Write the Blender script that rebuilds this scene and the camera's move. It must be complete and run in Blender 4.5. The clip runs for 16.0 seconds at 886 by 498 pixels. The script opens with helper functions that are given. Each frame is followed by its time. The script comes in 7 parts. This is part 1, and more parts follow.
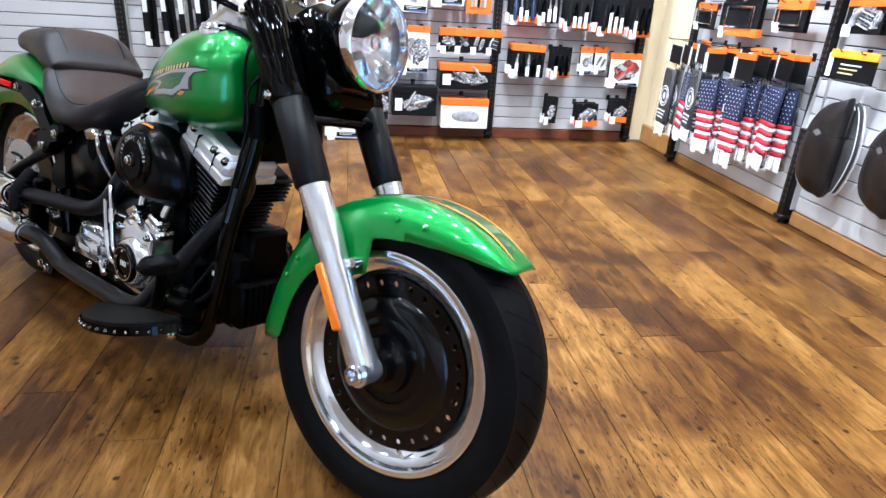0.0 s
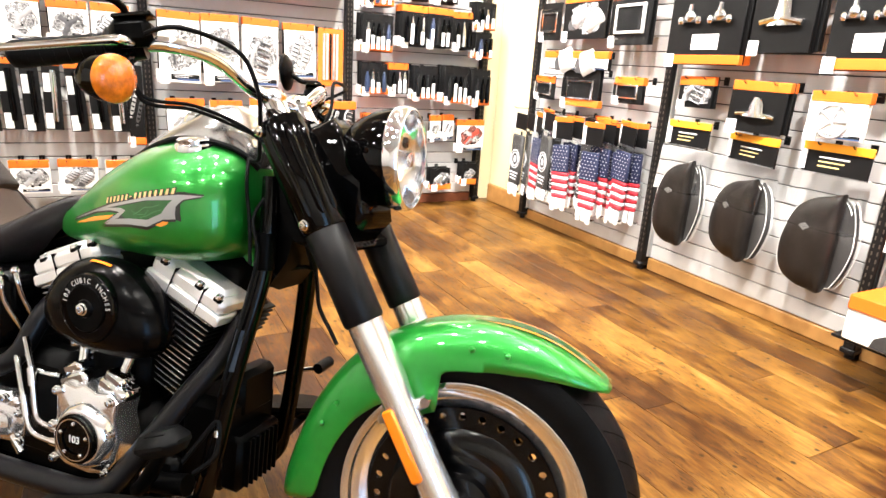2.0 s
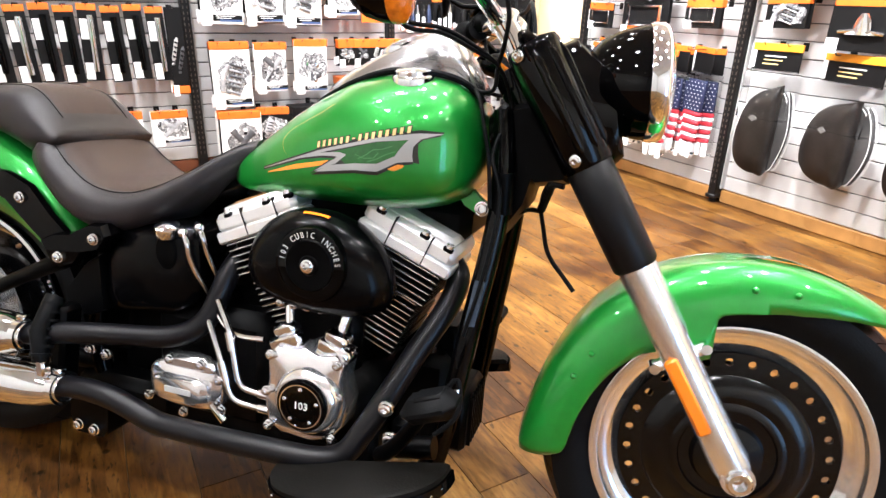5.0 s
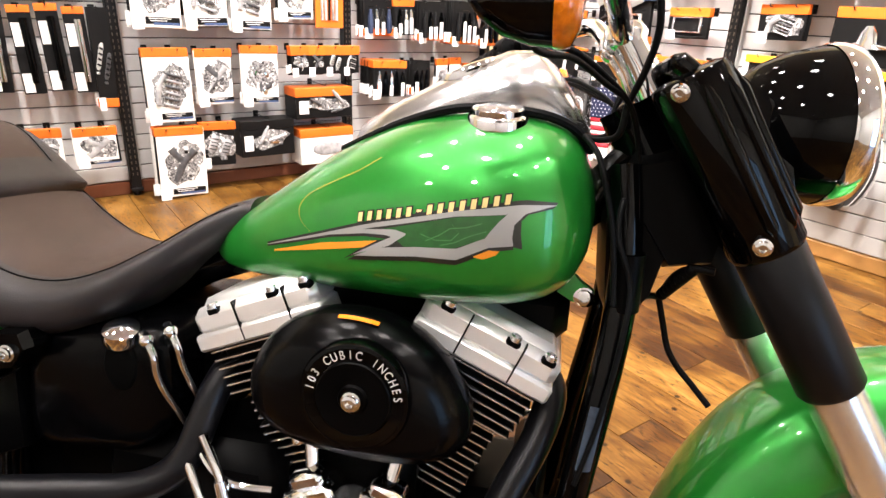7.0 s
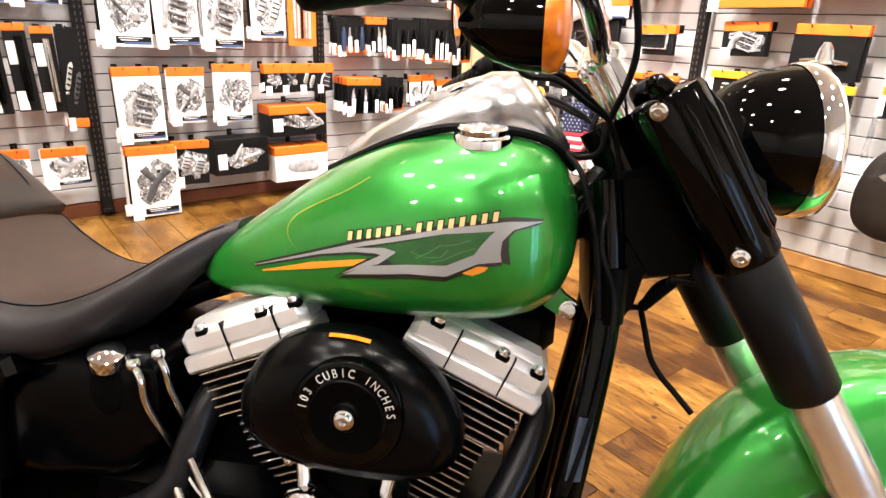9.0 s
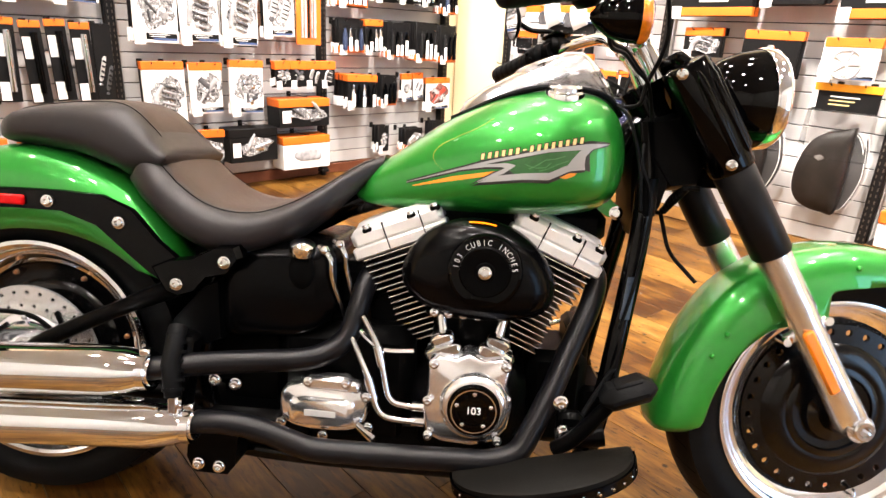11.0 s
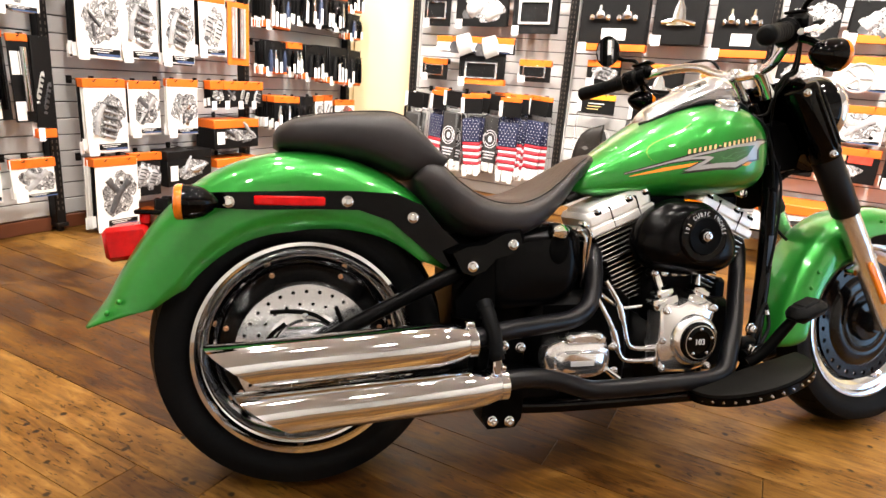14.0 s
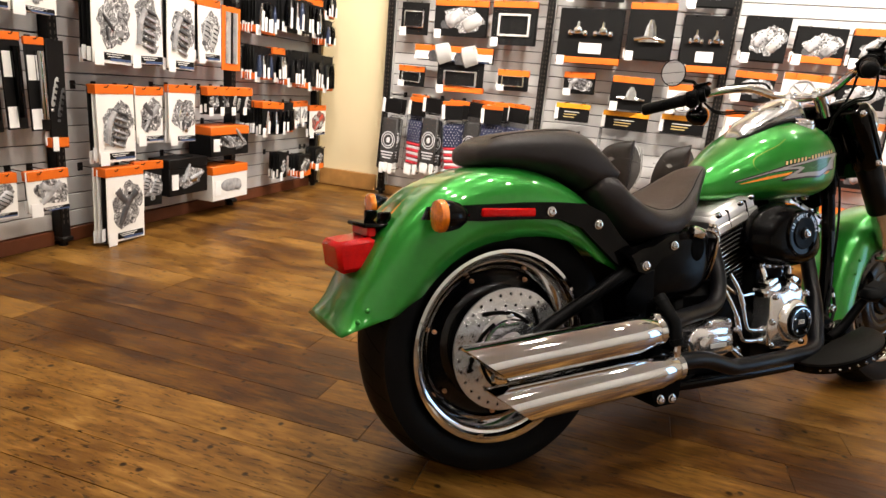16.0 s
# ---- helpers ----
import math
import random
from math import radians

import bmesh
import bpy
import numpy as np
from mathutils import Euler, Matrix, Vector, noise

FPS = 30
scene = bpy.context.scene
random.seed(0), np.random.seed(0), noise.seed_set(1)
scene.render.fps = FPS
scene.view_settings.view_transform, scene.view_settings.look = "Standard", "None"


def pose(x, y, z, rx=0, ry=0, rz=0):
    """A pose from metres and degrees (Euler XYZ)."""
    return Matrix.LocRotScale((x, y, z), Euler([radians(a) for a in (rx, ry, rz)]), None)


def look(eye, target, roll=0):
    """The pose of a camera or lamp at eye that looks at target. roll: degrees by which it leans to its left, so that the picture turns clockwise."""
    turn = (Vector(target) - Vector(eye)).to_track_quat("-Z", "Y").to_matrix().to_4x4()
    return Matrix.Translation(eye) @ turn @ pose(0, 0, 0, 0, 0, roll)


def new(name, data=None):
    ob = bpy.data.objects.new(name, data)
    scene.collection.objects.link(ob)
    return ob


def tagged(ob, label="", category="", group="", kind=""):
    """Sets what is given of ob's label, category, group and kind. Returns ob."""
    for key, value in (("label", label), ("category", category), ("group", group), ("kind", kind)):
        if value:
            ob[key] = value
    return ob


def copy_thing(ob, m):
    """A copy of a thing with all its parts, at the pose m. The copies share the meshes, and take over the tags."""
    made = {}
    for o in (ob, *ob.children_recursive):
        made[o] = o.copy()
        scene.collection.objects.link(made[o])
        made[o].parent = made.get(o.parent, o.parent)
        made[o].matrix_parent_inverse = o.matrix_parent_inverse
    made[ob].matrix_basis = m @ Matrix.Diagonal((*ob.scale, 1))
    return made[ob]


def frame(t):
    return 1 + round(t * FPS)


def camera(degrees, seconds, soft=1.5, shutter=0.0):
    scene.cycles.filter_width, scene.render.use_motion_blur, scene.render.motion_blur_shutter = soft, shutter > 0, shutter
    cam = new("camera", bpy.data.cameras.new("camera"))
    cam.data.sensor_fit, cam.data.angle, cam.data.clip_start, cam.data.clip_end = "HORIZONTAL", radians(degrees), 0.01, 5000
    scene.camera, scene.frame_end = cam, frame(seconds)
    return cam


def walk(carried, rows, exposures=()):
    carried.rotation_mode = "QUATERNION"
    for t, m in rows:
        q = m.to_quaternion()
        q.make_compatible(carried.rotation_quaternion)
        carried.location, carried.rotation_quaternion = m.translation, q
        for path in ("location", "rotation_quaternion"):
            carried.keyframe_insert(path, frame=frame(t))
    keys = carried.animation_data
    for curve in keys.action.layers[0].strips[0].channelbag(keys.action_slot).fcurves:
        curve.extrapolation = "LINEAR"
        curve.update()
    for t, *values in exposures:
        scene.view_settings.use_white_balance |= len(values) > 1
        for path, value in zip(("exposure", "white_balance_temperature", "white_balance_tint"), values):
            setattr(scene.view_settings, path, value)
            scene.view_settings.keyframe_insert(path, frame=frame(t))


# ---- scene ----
cam = camera(71.9, 16.0)
PATH = [
    (0, (2.337, -0.766, 1.01), (1.222, 0.702, 0.235), 3.5),
    (0.5, (2.209, -0.803, 0.985), (1.268, 0.803, 0.252), 4.3),
    (1, (2.053, -0.826, 0.996), (1.261, 0.867, 0.286), 3.0),
    (1.5, (1.945, -0.859, 1.035), (1.275, 0.904, 0.371), 4.0),
    (2, (1.869, -0.897, 1.084), (1.267, 0.919, 0.501), 3.6),
    (2.5, (1.84, -0.922, 1.096), (1.255, 0.904, 0.525), 3.5),
    (3, (1.84, -0.937, 1.061), (1.412, 0.899, 0.394), 4.0),
    (3.5, (1.819, -0.973, 1.034), (1.494, 0.859, 0.302), 3.8),
    (4, (1.731, -0.995, 1.025), (1.349, 0.818, 0.271), 4.0),
    (4.5, (1.554, -0.965, 1.019), (1.116, 0.829, 0.253), 2.0),
    (5, (1.411, -0.949, 1.027), (0.869, 0.822, 0.274), 1.5),
    (5.2, (1.362, -0.94, 1.031), (0.823, 0.835, 0.284), 2.0),
    (7.3, (1.115, -0.619, 1.023), (0.784, 1.214, 0.294), 2.4),
    (7.5, (1.12, -0.593, 1.023), (0.78, 1.244, 0.307), 2.5),
    (8, (1.117, -0.562, 1.026), (0.828, 1.291, 0.33), 2.6),
    (8.2, (1.114, -0.564, 1.028), (0.81, 1.288, 0.336), 2.5),
    (10.3, (1.028, -1.019, 1.031), (0.856, 0.852, 0.346), 1.6),
    (10.5, (0.998, -1.058, 1.023), (0.795, 0.816, 0.353), 2.2),
    (11, (0.91, -1.114, 1.0), (0.79, 0.767, 0.333), 3.0),
    (11.5, (0.786, -1.141, 0.978), (0.685, 0.739, 0.301), 3.6),
    (12, (0.68, -1.164, 0.96), (0.754, 0.729, 0.318), 4.2),
    (12.5, (0.49, -1.256, 0.962), (0.865, 0.632, 0.419), 2.4),
    (13, (0.291, -1.328, 0.956), (0.759, 0.542, 0.425), 2.6),
    (13.5, (0.096, -1.314, 0.939), (0.605, 0.538, 0.382), 2.6),
    (14, (-0.062, -1.298, 0.93), (0.475, 0.549, 0.38), 4.5),
    (14.5, (-0.233, -1.297, 0.923), (0.431, 0.515, 0.397), 5.2),
    (15, (-0.412, -1.312, 0.932), (0.414, 0.442, 0.442), 5.8),
    (15.5, (-0.566, -1.275, 0.927), (0.303, 0.46, 0.444), 6.2),
    (16, (-0.752, -1.189, 0.922), (0.114, 0.537, 0.404), 5.4),
]
EXPOSURES = [(0, -0.36, 5100, 10), (0.5, 0.05, 5400, 10), (1.0, 0.2, 6000, 10), (2.0, 0.28, 6400, 10), (3.0, 0.06, 6350, 10), (3.5, -0.09, 6200, 10), (4.5, 0.16, 5750, 11), (5.0, 0.24, 5900, 12), (8.0, 0.0, 6600, 15), (11.0, 0.20, 6700, 15), (12.5, 0.03, 6900, 14), (13.5, -0.12, 6700, 13), (14.5, -0.10, 6700, 13), (15.5, -0.5, 6900, 13), (16.0, -0.9, 6900, 13)]
walk(cam, [(t, look(eye, target, roll)) for t, eye, target, roll in PATH], EXPOSURES)

# ---- world, lights, exposure ----
world = bpy.data.worlds.new("world")
scene.world = world
world.use_nodes = True
world.node_tree.nodes["Background"].inputs[0].default_value = (1.0, 0.93, 0.84, 1)
world.node_tree.nodes["Background"].inputs[1].default_value = 0.25

# the showroom's corner and its two walls: u runs along the left-hand wall, v along the right-hand one
CORNER, TURN = Vector((0.574, 4.031, 0)), radians(46.5)
UDIR = Vector((-math.cos(TURN), -math.sin(TURN), 0))
VDIR = Vector((math.sin(TURN), -math.cos(TURN), 0))
ROOM = Matrix(((UDIR.x, VDIR.x, 0, CORNER.x), (UDIR.y, VDIR.y, 0, CORNER.y), (0, 0, 1, 0), (0, 0, 0, 1)))
ROOM_U, ROOM_V, ROOM_H = 7.5, 7.5, 3.1


FULL = 1.01  # true spacing of the left-hand fittings against their nominal one


def raised(z):
    return z * FULL - 0.01 * min(1.0, z / 0.3)


def on_left(u, z, off):
    """A pose on the left-hand wall: x to the viewer's right, y into the wall."""
    o = CORNER + UDIR * u * FULL + VDIR * off
    return Matrix(((-UDIR.x, -VDIR.x, 0, o.x), (-UDIR.y, -VDIR.y, 0, o.y), (0, 0, 1, raised(z)), (0, 0, 0, 1))) @ Matrix.Scale(FULL, 4)


def on_right(v, z, off):
    o = CORNER + VDIR * v + UDIR * off
    return Matrix(((VDIR.x, -UDIR.x, 0, o.x), (VDIR.y, -UDIR.y, 0, o.y), (0, 0, 1, z), (0, 0, 0, 1)))


def unscaled(m):
    return Matrix.LocRotScale(m.translation, m.to_quaternion(), None)


# ceiling spots, out of view: u, v, watts and the point of the room that each is turned to
LAMPS = [
    (1.5, 0.75, 50, (0.1, 0.75, 0.9)), (1.5, 1.65, 62, (0.1, 1.5, 0.9)), (1.5, 2.75, 92, (0.1, 2.6, 0.9)), (1.5, 3.9, 122, (0.1, 3.7, 0.9)), (1.5, 5.1, 74, (0.1, 5.0, 0.9)),
    (0.9, 1.5, 54, (0.7, 0.1, 0.9)), (1.9, 1.5, 50, (1.8, 0.1, 0.9)), (3.0, 1.5, 46, (3.0, 0.1, 0.9)), (4.3, 1.5, 40, (4.3, 0.1, 0.9)),
    (2.2, 2.2, 16, (2.4, 2.5, 0.4)), (2.9, 2.2, 16, (2.8, 2.6, 0.4)), (3.7, 2.2, 16, (3.2, 2.6, 0.4)), (2.2, 3.1, 13, (2.3, 3.0, 0.4)), (2.2, 4.3, 11, (2.2, 3.8, 0.4)),
    (3.2, 3.3, 22, (2.9, 3.0, 0.4)), (4.2, 3.0, 19, (3.4, 2.7, 0.4)), (3.3, 4.4, 14, (2.7, 3.4, 0.4)), (4.6, 4.2, 17, (3.3, 3.0, 0.4)), (5.6, 3.2, 11, (3.8, 2.6, 0.4)),
    # added only to brighten the unseen far walls that the chrome reflects
    (5.9, 1.2, 52, (7.4, 1.2, 1.2)), (5.9, 3.4, 52, (7.4, 3.4, 1.2)), (5.9, 5.8, 52, (7.4, 5.8, 1.2)), (1.4, 6.0, 52, (1.4, 7.4, 1.2)), (3.4, 6.0, 52, (3.4, 7.4, 1.2)), (5.2, 6.0, 52, (5.4, 7.4, 1.2)),
]
LAMP_GAIN = 0.71

# ---- materials ----
def nodes_of(name):
    m = bpy.data.materials.new(name)
    m.use_nodes = True
    return m, m.node_tree.nodes, m.node_tree.links, m.node_tree.nodes["Principled BSDF"]


def plain(name, col, rough=0.5, metal=0.0, coat=0.0, var=0.12, scale=30.0, bump=0.0, bscale=200.0, rvar=0.1, trans=0.0, ior=1.45, spread=0.0, spec=0.5):
    """A surface with fine and coarse variation of tone, gloss and relief."""
    m, n, l, p = nodes_of(name)
    p.inputs["Metallic"].default_value = metal
    p.inputs["Coat Weight"].default_value = coat
    p.inputs["Coat Roughness"].default_value = 0.02
    p.inputs["Transmission Weight"].default_value = trans
    p.inputs["IOR"].default_value = ior
    p.inputs["Specular IOR Level"].default_value = spec
    co = n.new("ShaderNodeTexCoord")
    t1 = n.new("ShaderNodeTexNoise")
    t1.inputs["Scale"].default_value, t1.inputs["Detail"].default_value = scale, 6
    l.new(co.outputs["Object"], t1.inputs["Vector"])
    t2 = n.new("ShaderNodeTexNoise")
    t2.inputs["Scale"].default_value, t2.inputs["Detail"].default_value = scale * 0.14, 3
    l.new(co.outputs["Object"], t2.inputs["Vector"])
    mix = n.new("ShaderNodeMath")
    mix.operation = "MULTIPLY_ADD"
    l.new(t1.outputs["Fac"], mix.inputs[0])
    mix.inputs[1].default_value = 0.5
    half = n.new("ShaderNodeMath")
    half.operation = "MULTIPLY"
    l.new(t2.outputs["Fac"], half.inputs[0])
    half.inputs[1].default_value = 0.5
    l.new(half.outputs[0], mix.inputs[2])
    ramp = n.new("ShaderNodeValToRGB")
    ramp.color_ramp.elements[0].position, ramp.color_ramp.elements[1].position = 0.3, 0.7
    ramp.color_ramp.elements[0].color = (*[c * (1 - var) for c in col], 1)
    ramp.color_ramp.elements[1].color = (*[min(1, c * (1 + var)) for c in col], 1)
    l.new(mix.outputs[0], ramp.inputs[0])
    out = ramp.outputs[0]
    if spread:
        oi = n.new("ShaderNodeObjectInfo")
        hsv = n.new("ShaderNodeHueSaturation")
        mr = n.new("ShaderNodeMapRange")
        mr.inputs["To Min"].default_value, mr.inputs["To Max"].default_value = 1 - spread, 1 + spread
        l.new(oi.outputs["Random"], mr.inputs["Value"])
        l.new(mr.outputs[0], hsv.inputs["Value"])
        l.new(out, hsv.inputs["Color"])
        out = hsv.outputs[0]
    l.new(out, p.inputs["Base Color"])
    rr = n.new("ShaderNodeMapRange")
    rr.inputs["To Min"].default_value, rr.inputs["To Max"].default_value = max(0.0, rough * (1 - rvar)), min(1, rough * (1 + rvar))
    l.new(t2.outputs["Fac"], rr.inputs["Value"])
    l.new(rr.outputs[0], p.inputs["Roughness"])
    if bump:
        t3 = n.new("ShaderNodeTexNoise")
        t3.inputs["Scale"].default_value, t3.inputs["Detail"].default_value = bscale, 3
        l.new(co.outputs["Object"], t3.inputs["Vector"])
        b = n.new("ShaderNodeBump")
        b.inputs["Strength"].default_value, b.inputs["Distance"].default_value = bump, 0.002
        l.new(t3.outputs["Fac"], b.inputs["Height"])
        l.new(b.outputs[0], p.inputs["Normal"])
    return m


def flake_paint(name, col):
    """Metallic paint: fine flakes under a clear coat."""
    m = plain(name, col, rough=0.30, metal=0.52, coat=1.0, var=0.10, scale=60, rvar=0.05)
    n, l, p = m.node_tree.nodes, m.node_tree.links, m.node_tree.nodes["Principled BSDF"]
    p.inputs["Coat IOR"].default_value = 1.45
    co = n.new("ShaderNodeTexCoord")
    v = n.new("ShaderNodeTexVoronoi")
    v.inputs["Scale"].default_value = 900
    l.new(co.outputs["Object"], v.inputs["Vector"])
    b = n.new("ShaderNodeBump")
    b.inputs["Strength"].default_value, b.inputs["Distance"].default_value = 0.10, 0.001
    l.new(v.outputs["Distance"], b.inputs["Height"])
    l.new(b.outputs[0], p.inputs["Normal"])
    return m


def plank_wood(name):
    """Rustic oak laminate: streaked grain, dark checks, knots and nail marks, tone that varies from board to board."""
    m, n, l, p = nodes_of(name)

    def math_node(op, a, c, d=None):
        k = n.new("ShaderNodeMath")
        k.operation = op
        for i, x in enumerate((a, c, d)):
            if x is None:
                continue
            if isinstance(x, (int, float)):
                k.inputs[i].default_value = x
            else:
                l.new(x, k.inputs[i])
        return k.outputs[0]

    def noise(scale, size, detail, warp):
        mp = n.new("ShaderNodeMapping")
        mp.inputs["Scale"].default_value = scale
        l.new(off.outputs[0], mp.inputs[0])
        t = n.new("ShaderNodeTexNoise")
        t.inputs["Scale"].default_value, t.inputs["Detail"].default_value, t.inputs["Distortion"].default_value = size, detail, warp
        l.new(mp.outputs[0], t.inputs["Vector"])
        return t.outputs["Fac"]

    def band(x, lo, hi, to0, to1):
        k = n.new("ShaderNodeMapRange")
        k.interpolation_type = "SMOOTHSTEP"
        for nm, val in (("From Min", lo), ("From Max", hi), ("To Min", to0), ("To Max", to1)):
            k.inputs[nm].default_value = val
        l.new(x, k.inputs["Value"])
        return k.outputs[0]

    co = n.new("ShaderNodeTexCoord")
    oi = n.new("ShaderNodeObjectInfo")
    cmb = n.new("ShaderNodeCombineXYZ")
    for i in range(2):
        l.new(oi.outputs["Random"], cmb.inputs[i])
    sc = n.new("ShaderNodeVectorMath")
    sc.operation = "SCALE"
    l.new(cmb.outputs[0], sc.inputs[0])
    sc.inputs["Scale"].default_value = 37.0
    off = n.new("ShaderNodeVectorMath")
    off.operation = "ADD"
    l.new(co.outputs["Object"], off.inputs[0])
    l.new(sc.outputs[0], off.inputs[1])
    grain = noise((2.4, 15, 1), 3.6, 10, 0.8)
    blot = noise((2.0, 3.6, 1), 2.6, 8, 0.6)
    fleck = noise((16, 60, 1), 2.0, 3, 0.4)
    v = math_node("MULTIPLY_ADD", blot, 0.40, math_node("MULTIPLY", grain, 0.44))
    wn = n.new("ShaderNodeTexWhiteNoise")
    wn.noise_dimensions = "1D"
    l.new(oi.outputs["Random"], wn.inputs["W"])
    board = band(wn.outputs["Value"], 0.0, 1.0, -0.08, 0.06)
    v = math_node("ADD", math_node("ADD", v, 0.09), board)
    # worn, darkened traffic patches that run across the boards
    geo = n.new("ShaderNodeNewGeometry")
    worn = n.new("ShaderNodeTexNoise")
    worn.inputs["Scale"].default_value, worn.inputs["Detail"].default_value, worn.inputs["Distortion"].default_value = 1.5, 6, 0.9
    l.new(geo.outputs["Position"], worn.inputs["Vector"])
    v = math_node("ADD", v, band(worn.outputs["Fac"], 0.36, 0.62, -0.105, 0.03))
    ramp = n.new("ShaderNodeValToRGB")
    e = ramp.color_ramp.elements
    e[0].position, e[0].color = 0.33, (0.040, 0.0145, 0.0034, 1)
    e[1].position, e[1].color = 0.74, (0.365, 0.192, 0.052, 1)
    for pos, col in ((0.41, (0.086, 0.0335, 0.0058, 1)), (0.50, (0.140, 0.0620, 0.0104, 1)), (0.60, (0.225, 0.108, 0.0215, 1))):
        e.new(pos).color = col
    l.new(v, ramp.inputs[0])
    # short dark checks gathered in patches
    dark = math_node("MULTIPLY", band(fleck, 0.57, 0.66, 0.0, 1.0), band(blot, 0.42, 0.60, 0.80, 0.22))
    vor = n.new("ShaderNodeTexVoronoi")
    vor.voronoi_dimensions = "2D"
    vor.inputs["Scale"].default_value = 6.0
    l.new(off.outputs[0], vor.inputs["Vector"])
    ragged = math_node("MULTIPLY_ADD", grain, 0.05, vor.outputs["Distance"])
    knot = band(ragged, 0.050, 0.092, 0.95, 0.0)
    dark = math_node("MAXIMUM", dark, knot)
    mul = n.new("ShaderNodeMix")
    mul.data_type = "RGBA"
    l.new(dark, mul.inputs["Factor"])
    l.new(ramp.outputs[0], mul.inputs[6])
    mul.inputs[7].default_value = (0.016, 0.0060, 0.0024, 1)
    l.new(mul.outputs[2], p.inputs["Base Color"])
    l.new(band(grain, 0.3, 0.7, 0.30, 0.48), p.inputs["Roughness"])
    p.inputs["Specular IOR Level"].default_value = 0.22
    b = n.new("ShaderNodeBump")
    b.inputs["Strength"].default_value, b.inputs["Distance"].default_value = 0.22, 0.002
    l.new(math_node("SUBTRACT", grain, math_node("MULTIPLY", dark, 0.5)), b.inputs["Height"])
    l.new(b.outputs[0], p.inputs["Normal"])
    return m


def lit(name, col, strength):
    m, n, l, p = nodes_of(name)
    p.inputs["Base Color"].default_value = (*col, 1)
    p.inputs["Emission Color"].default_value = (*col, 1)
    p.inputs["Emission Strength"].default_value = strength
    return m


GREEN = flake_paint("green_metallic_paint", (0.014, 0.250, 0.028))
CHROME = plain("chrome", (0.82, 0.85, 0.88), rough=0.05, metal=1, var=0.03, rvar=0.5)
POLISHED = plain("polished_aluminium", (0.86, 0.89, 0.93), rough=0.10, metal=0.96, var=0.04, rvar=0.4)
FIN_EDGE = plain("machined_fin_edge", (0.85, 0.85, 0.85), rough=0.25, metal=0.9, var=0.1)
ENGINE_ALU = plain("buffed_engine_aluminium", (0.86, 0.87, 0.89), rough=0.15, metal=0.94, var=0.06, rvar=0.3)
STICKER = plain("pale_blue_sticker", (0.03, 0.045, 0.07), rough=0.35, var=0.35, scale=160)
SATIN = plain("satin_silver_powder", (0.86, 0.85, 0.84), rough=0.36, metal=0.62, var=0.06, bump=0.05, bscale=500)
FORGED = plain("fork_silver", (0.83, 0.85, 0.87), rough=0.22, metal=0.90, var=0.05)
CONSOLE = plain("brushed_console_metal", (0.56, 0.56, 0.57), rough=0.20, metal=0.96, var=0.22, scale=9)
SCROLL = plain("emblem_scroll_green", (0.035, 0.20, 0.05), rough=0.3, coat=0.8)
BLACK_GLOSS = plain("gloss_black_enamel", (0.0008, 0.0008, 0.0009), rough=0.10, coat=0.34, var=0.2, spec=0.0)
BLACK_SATIN = plain("satin_black_powder", (0.0008, 0.0008, 0.0009), rough=0.34, var=0.25, bump=0.05, bscale=600, spec=0.06)
WHEEL_BLACK = plain("black_wheel_enamel", (0.0010, 0.0010, 0.0012), rough=0.17, var=0.2, spec=0.36)
BLACK_PIPE = plain("satin_black_exhaust", (0.004, 0.004, 0.005), rough=0.30, var=0.2, bump=0.05, bscale=500, spec=0.25)
VINYL = plain("black_seat_vinyl", (0.017, 0.0145, 0.0155), rough=0.38, var=0.18, scale=80, bump=0.25, bscale=700, spec=0.36)
VINYL_TOP = plain("brown_black_seat_top", (0.035, 0.021, 0.016), rough=0.46, var=0.2, scale=60, bump=0.3, bscale=600, spec=0.3)
RUBBER = plain("tyre_rubber", (0.0034, 0.0036, 0.0040), rough=0.5, var=0.3, scale=25, bump=0.2, bscale=300, spec=0.09)
PADRUB = plain("footboard_rubber", (0.0042, 0.0038, 0.0031), rough=0.55, var=0.35, bump=0.3, bscale=250, spec=0.12)
# the strong tone variation paints the light and dark of lens facets
AMBER = plain("amber_lens", (0.72, 0.17, 0.005), rough=0.12, coat=1, var=0.55, scale=110, bump=0.9, bscale=120)
AMBER_REFL = plain("amber_reflector", (0.80, 0.20, 0.004), rough=0.25, coat=0.6, var=0.08, bump=0.3, bscale=700)
RED_LENS = plain("red_lens", (0.50, 0.003, 0.004), rough=0.20, coat=0.12, var=0.25, scale=90, bump=0.4, bscale=200, spec=0.22)
AIR_COVER = plain("satin_black_moulding", (0.0010, 0.0010, 0.0012), rough=0.21, var=0.2, bump=0.04, bscale=500, spec=0.11)
SLEEVE = plain("matt_black_sleeve", (0.0035, 0.0035, 0.0042), rough=0.38, var=0.2, bump=0.04, bscale=500, spec=0.22)
DARK_METAL = plain("dark_cast_metal", (0.0010, 0.0010, 0.0011), rough=0.40, var=0.3, spec=0.06)
HOLE = plain("deep_black", (0.001, 0.001, 0.001), rough=0.7, spec=0.05)
COPPER = plain("copper_bolt", (0.55, 0.30, 0.16), rough=0.35, metal=1)
GLASS = plain("clear_lens_glass", (0.97, 0.98, 1.0), rough=0.02, trans=1.0, var=0.0)
MIRROR = plain("mirror_glass", (0.85, 0.86, 0.88), rough=0.01, metal=1, var=0.0)
EMB_SILVER = plain("emblem_silver", (0.36, 0.37, 0.37), rough=0.35, metal=0.3, coat=0.8, var=0.05)
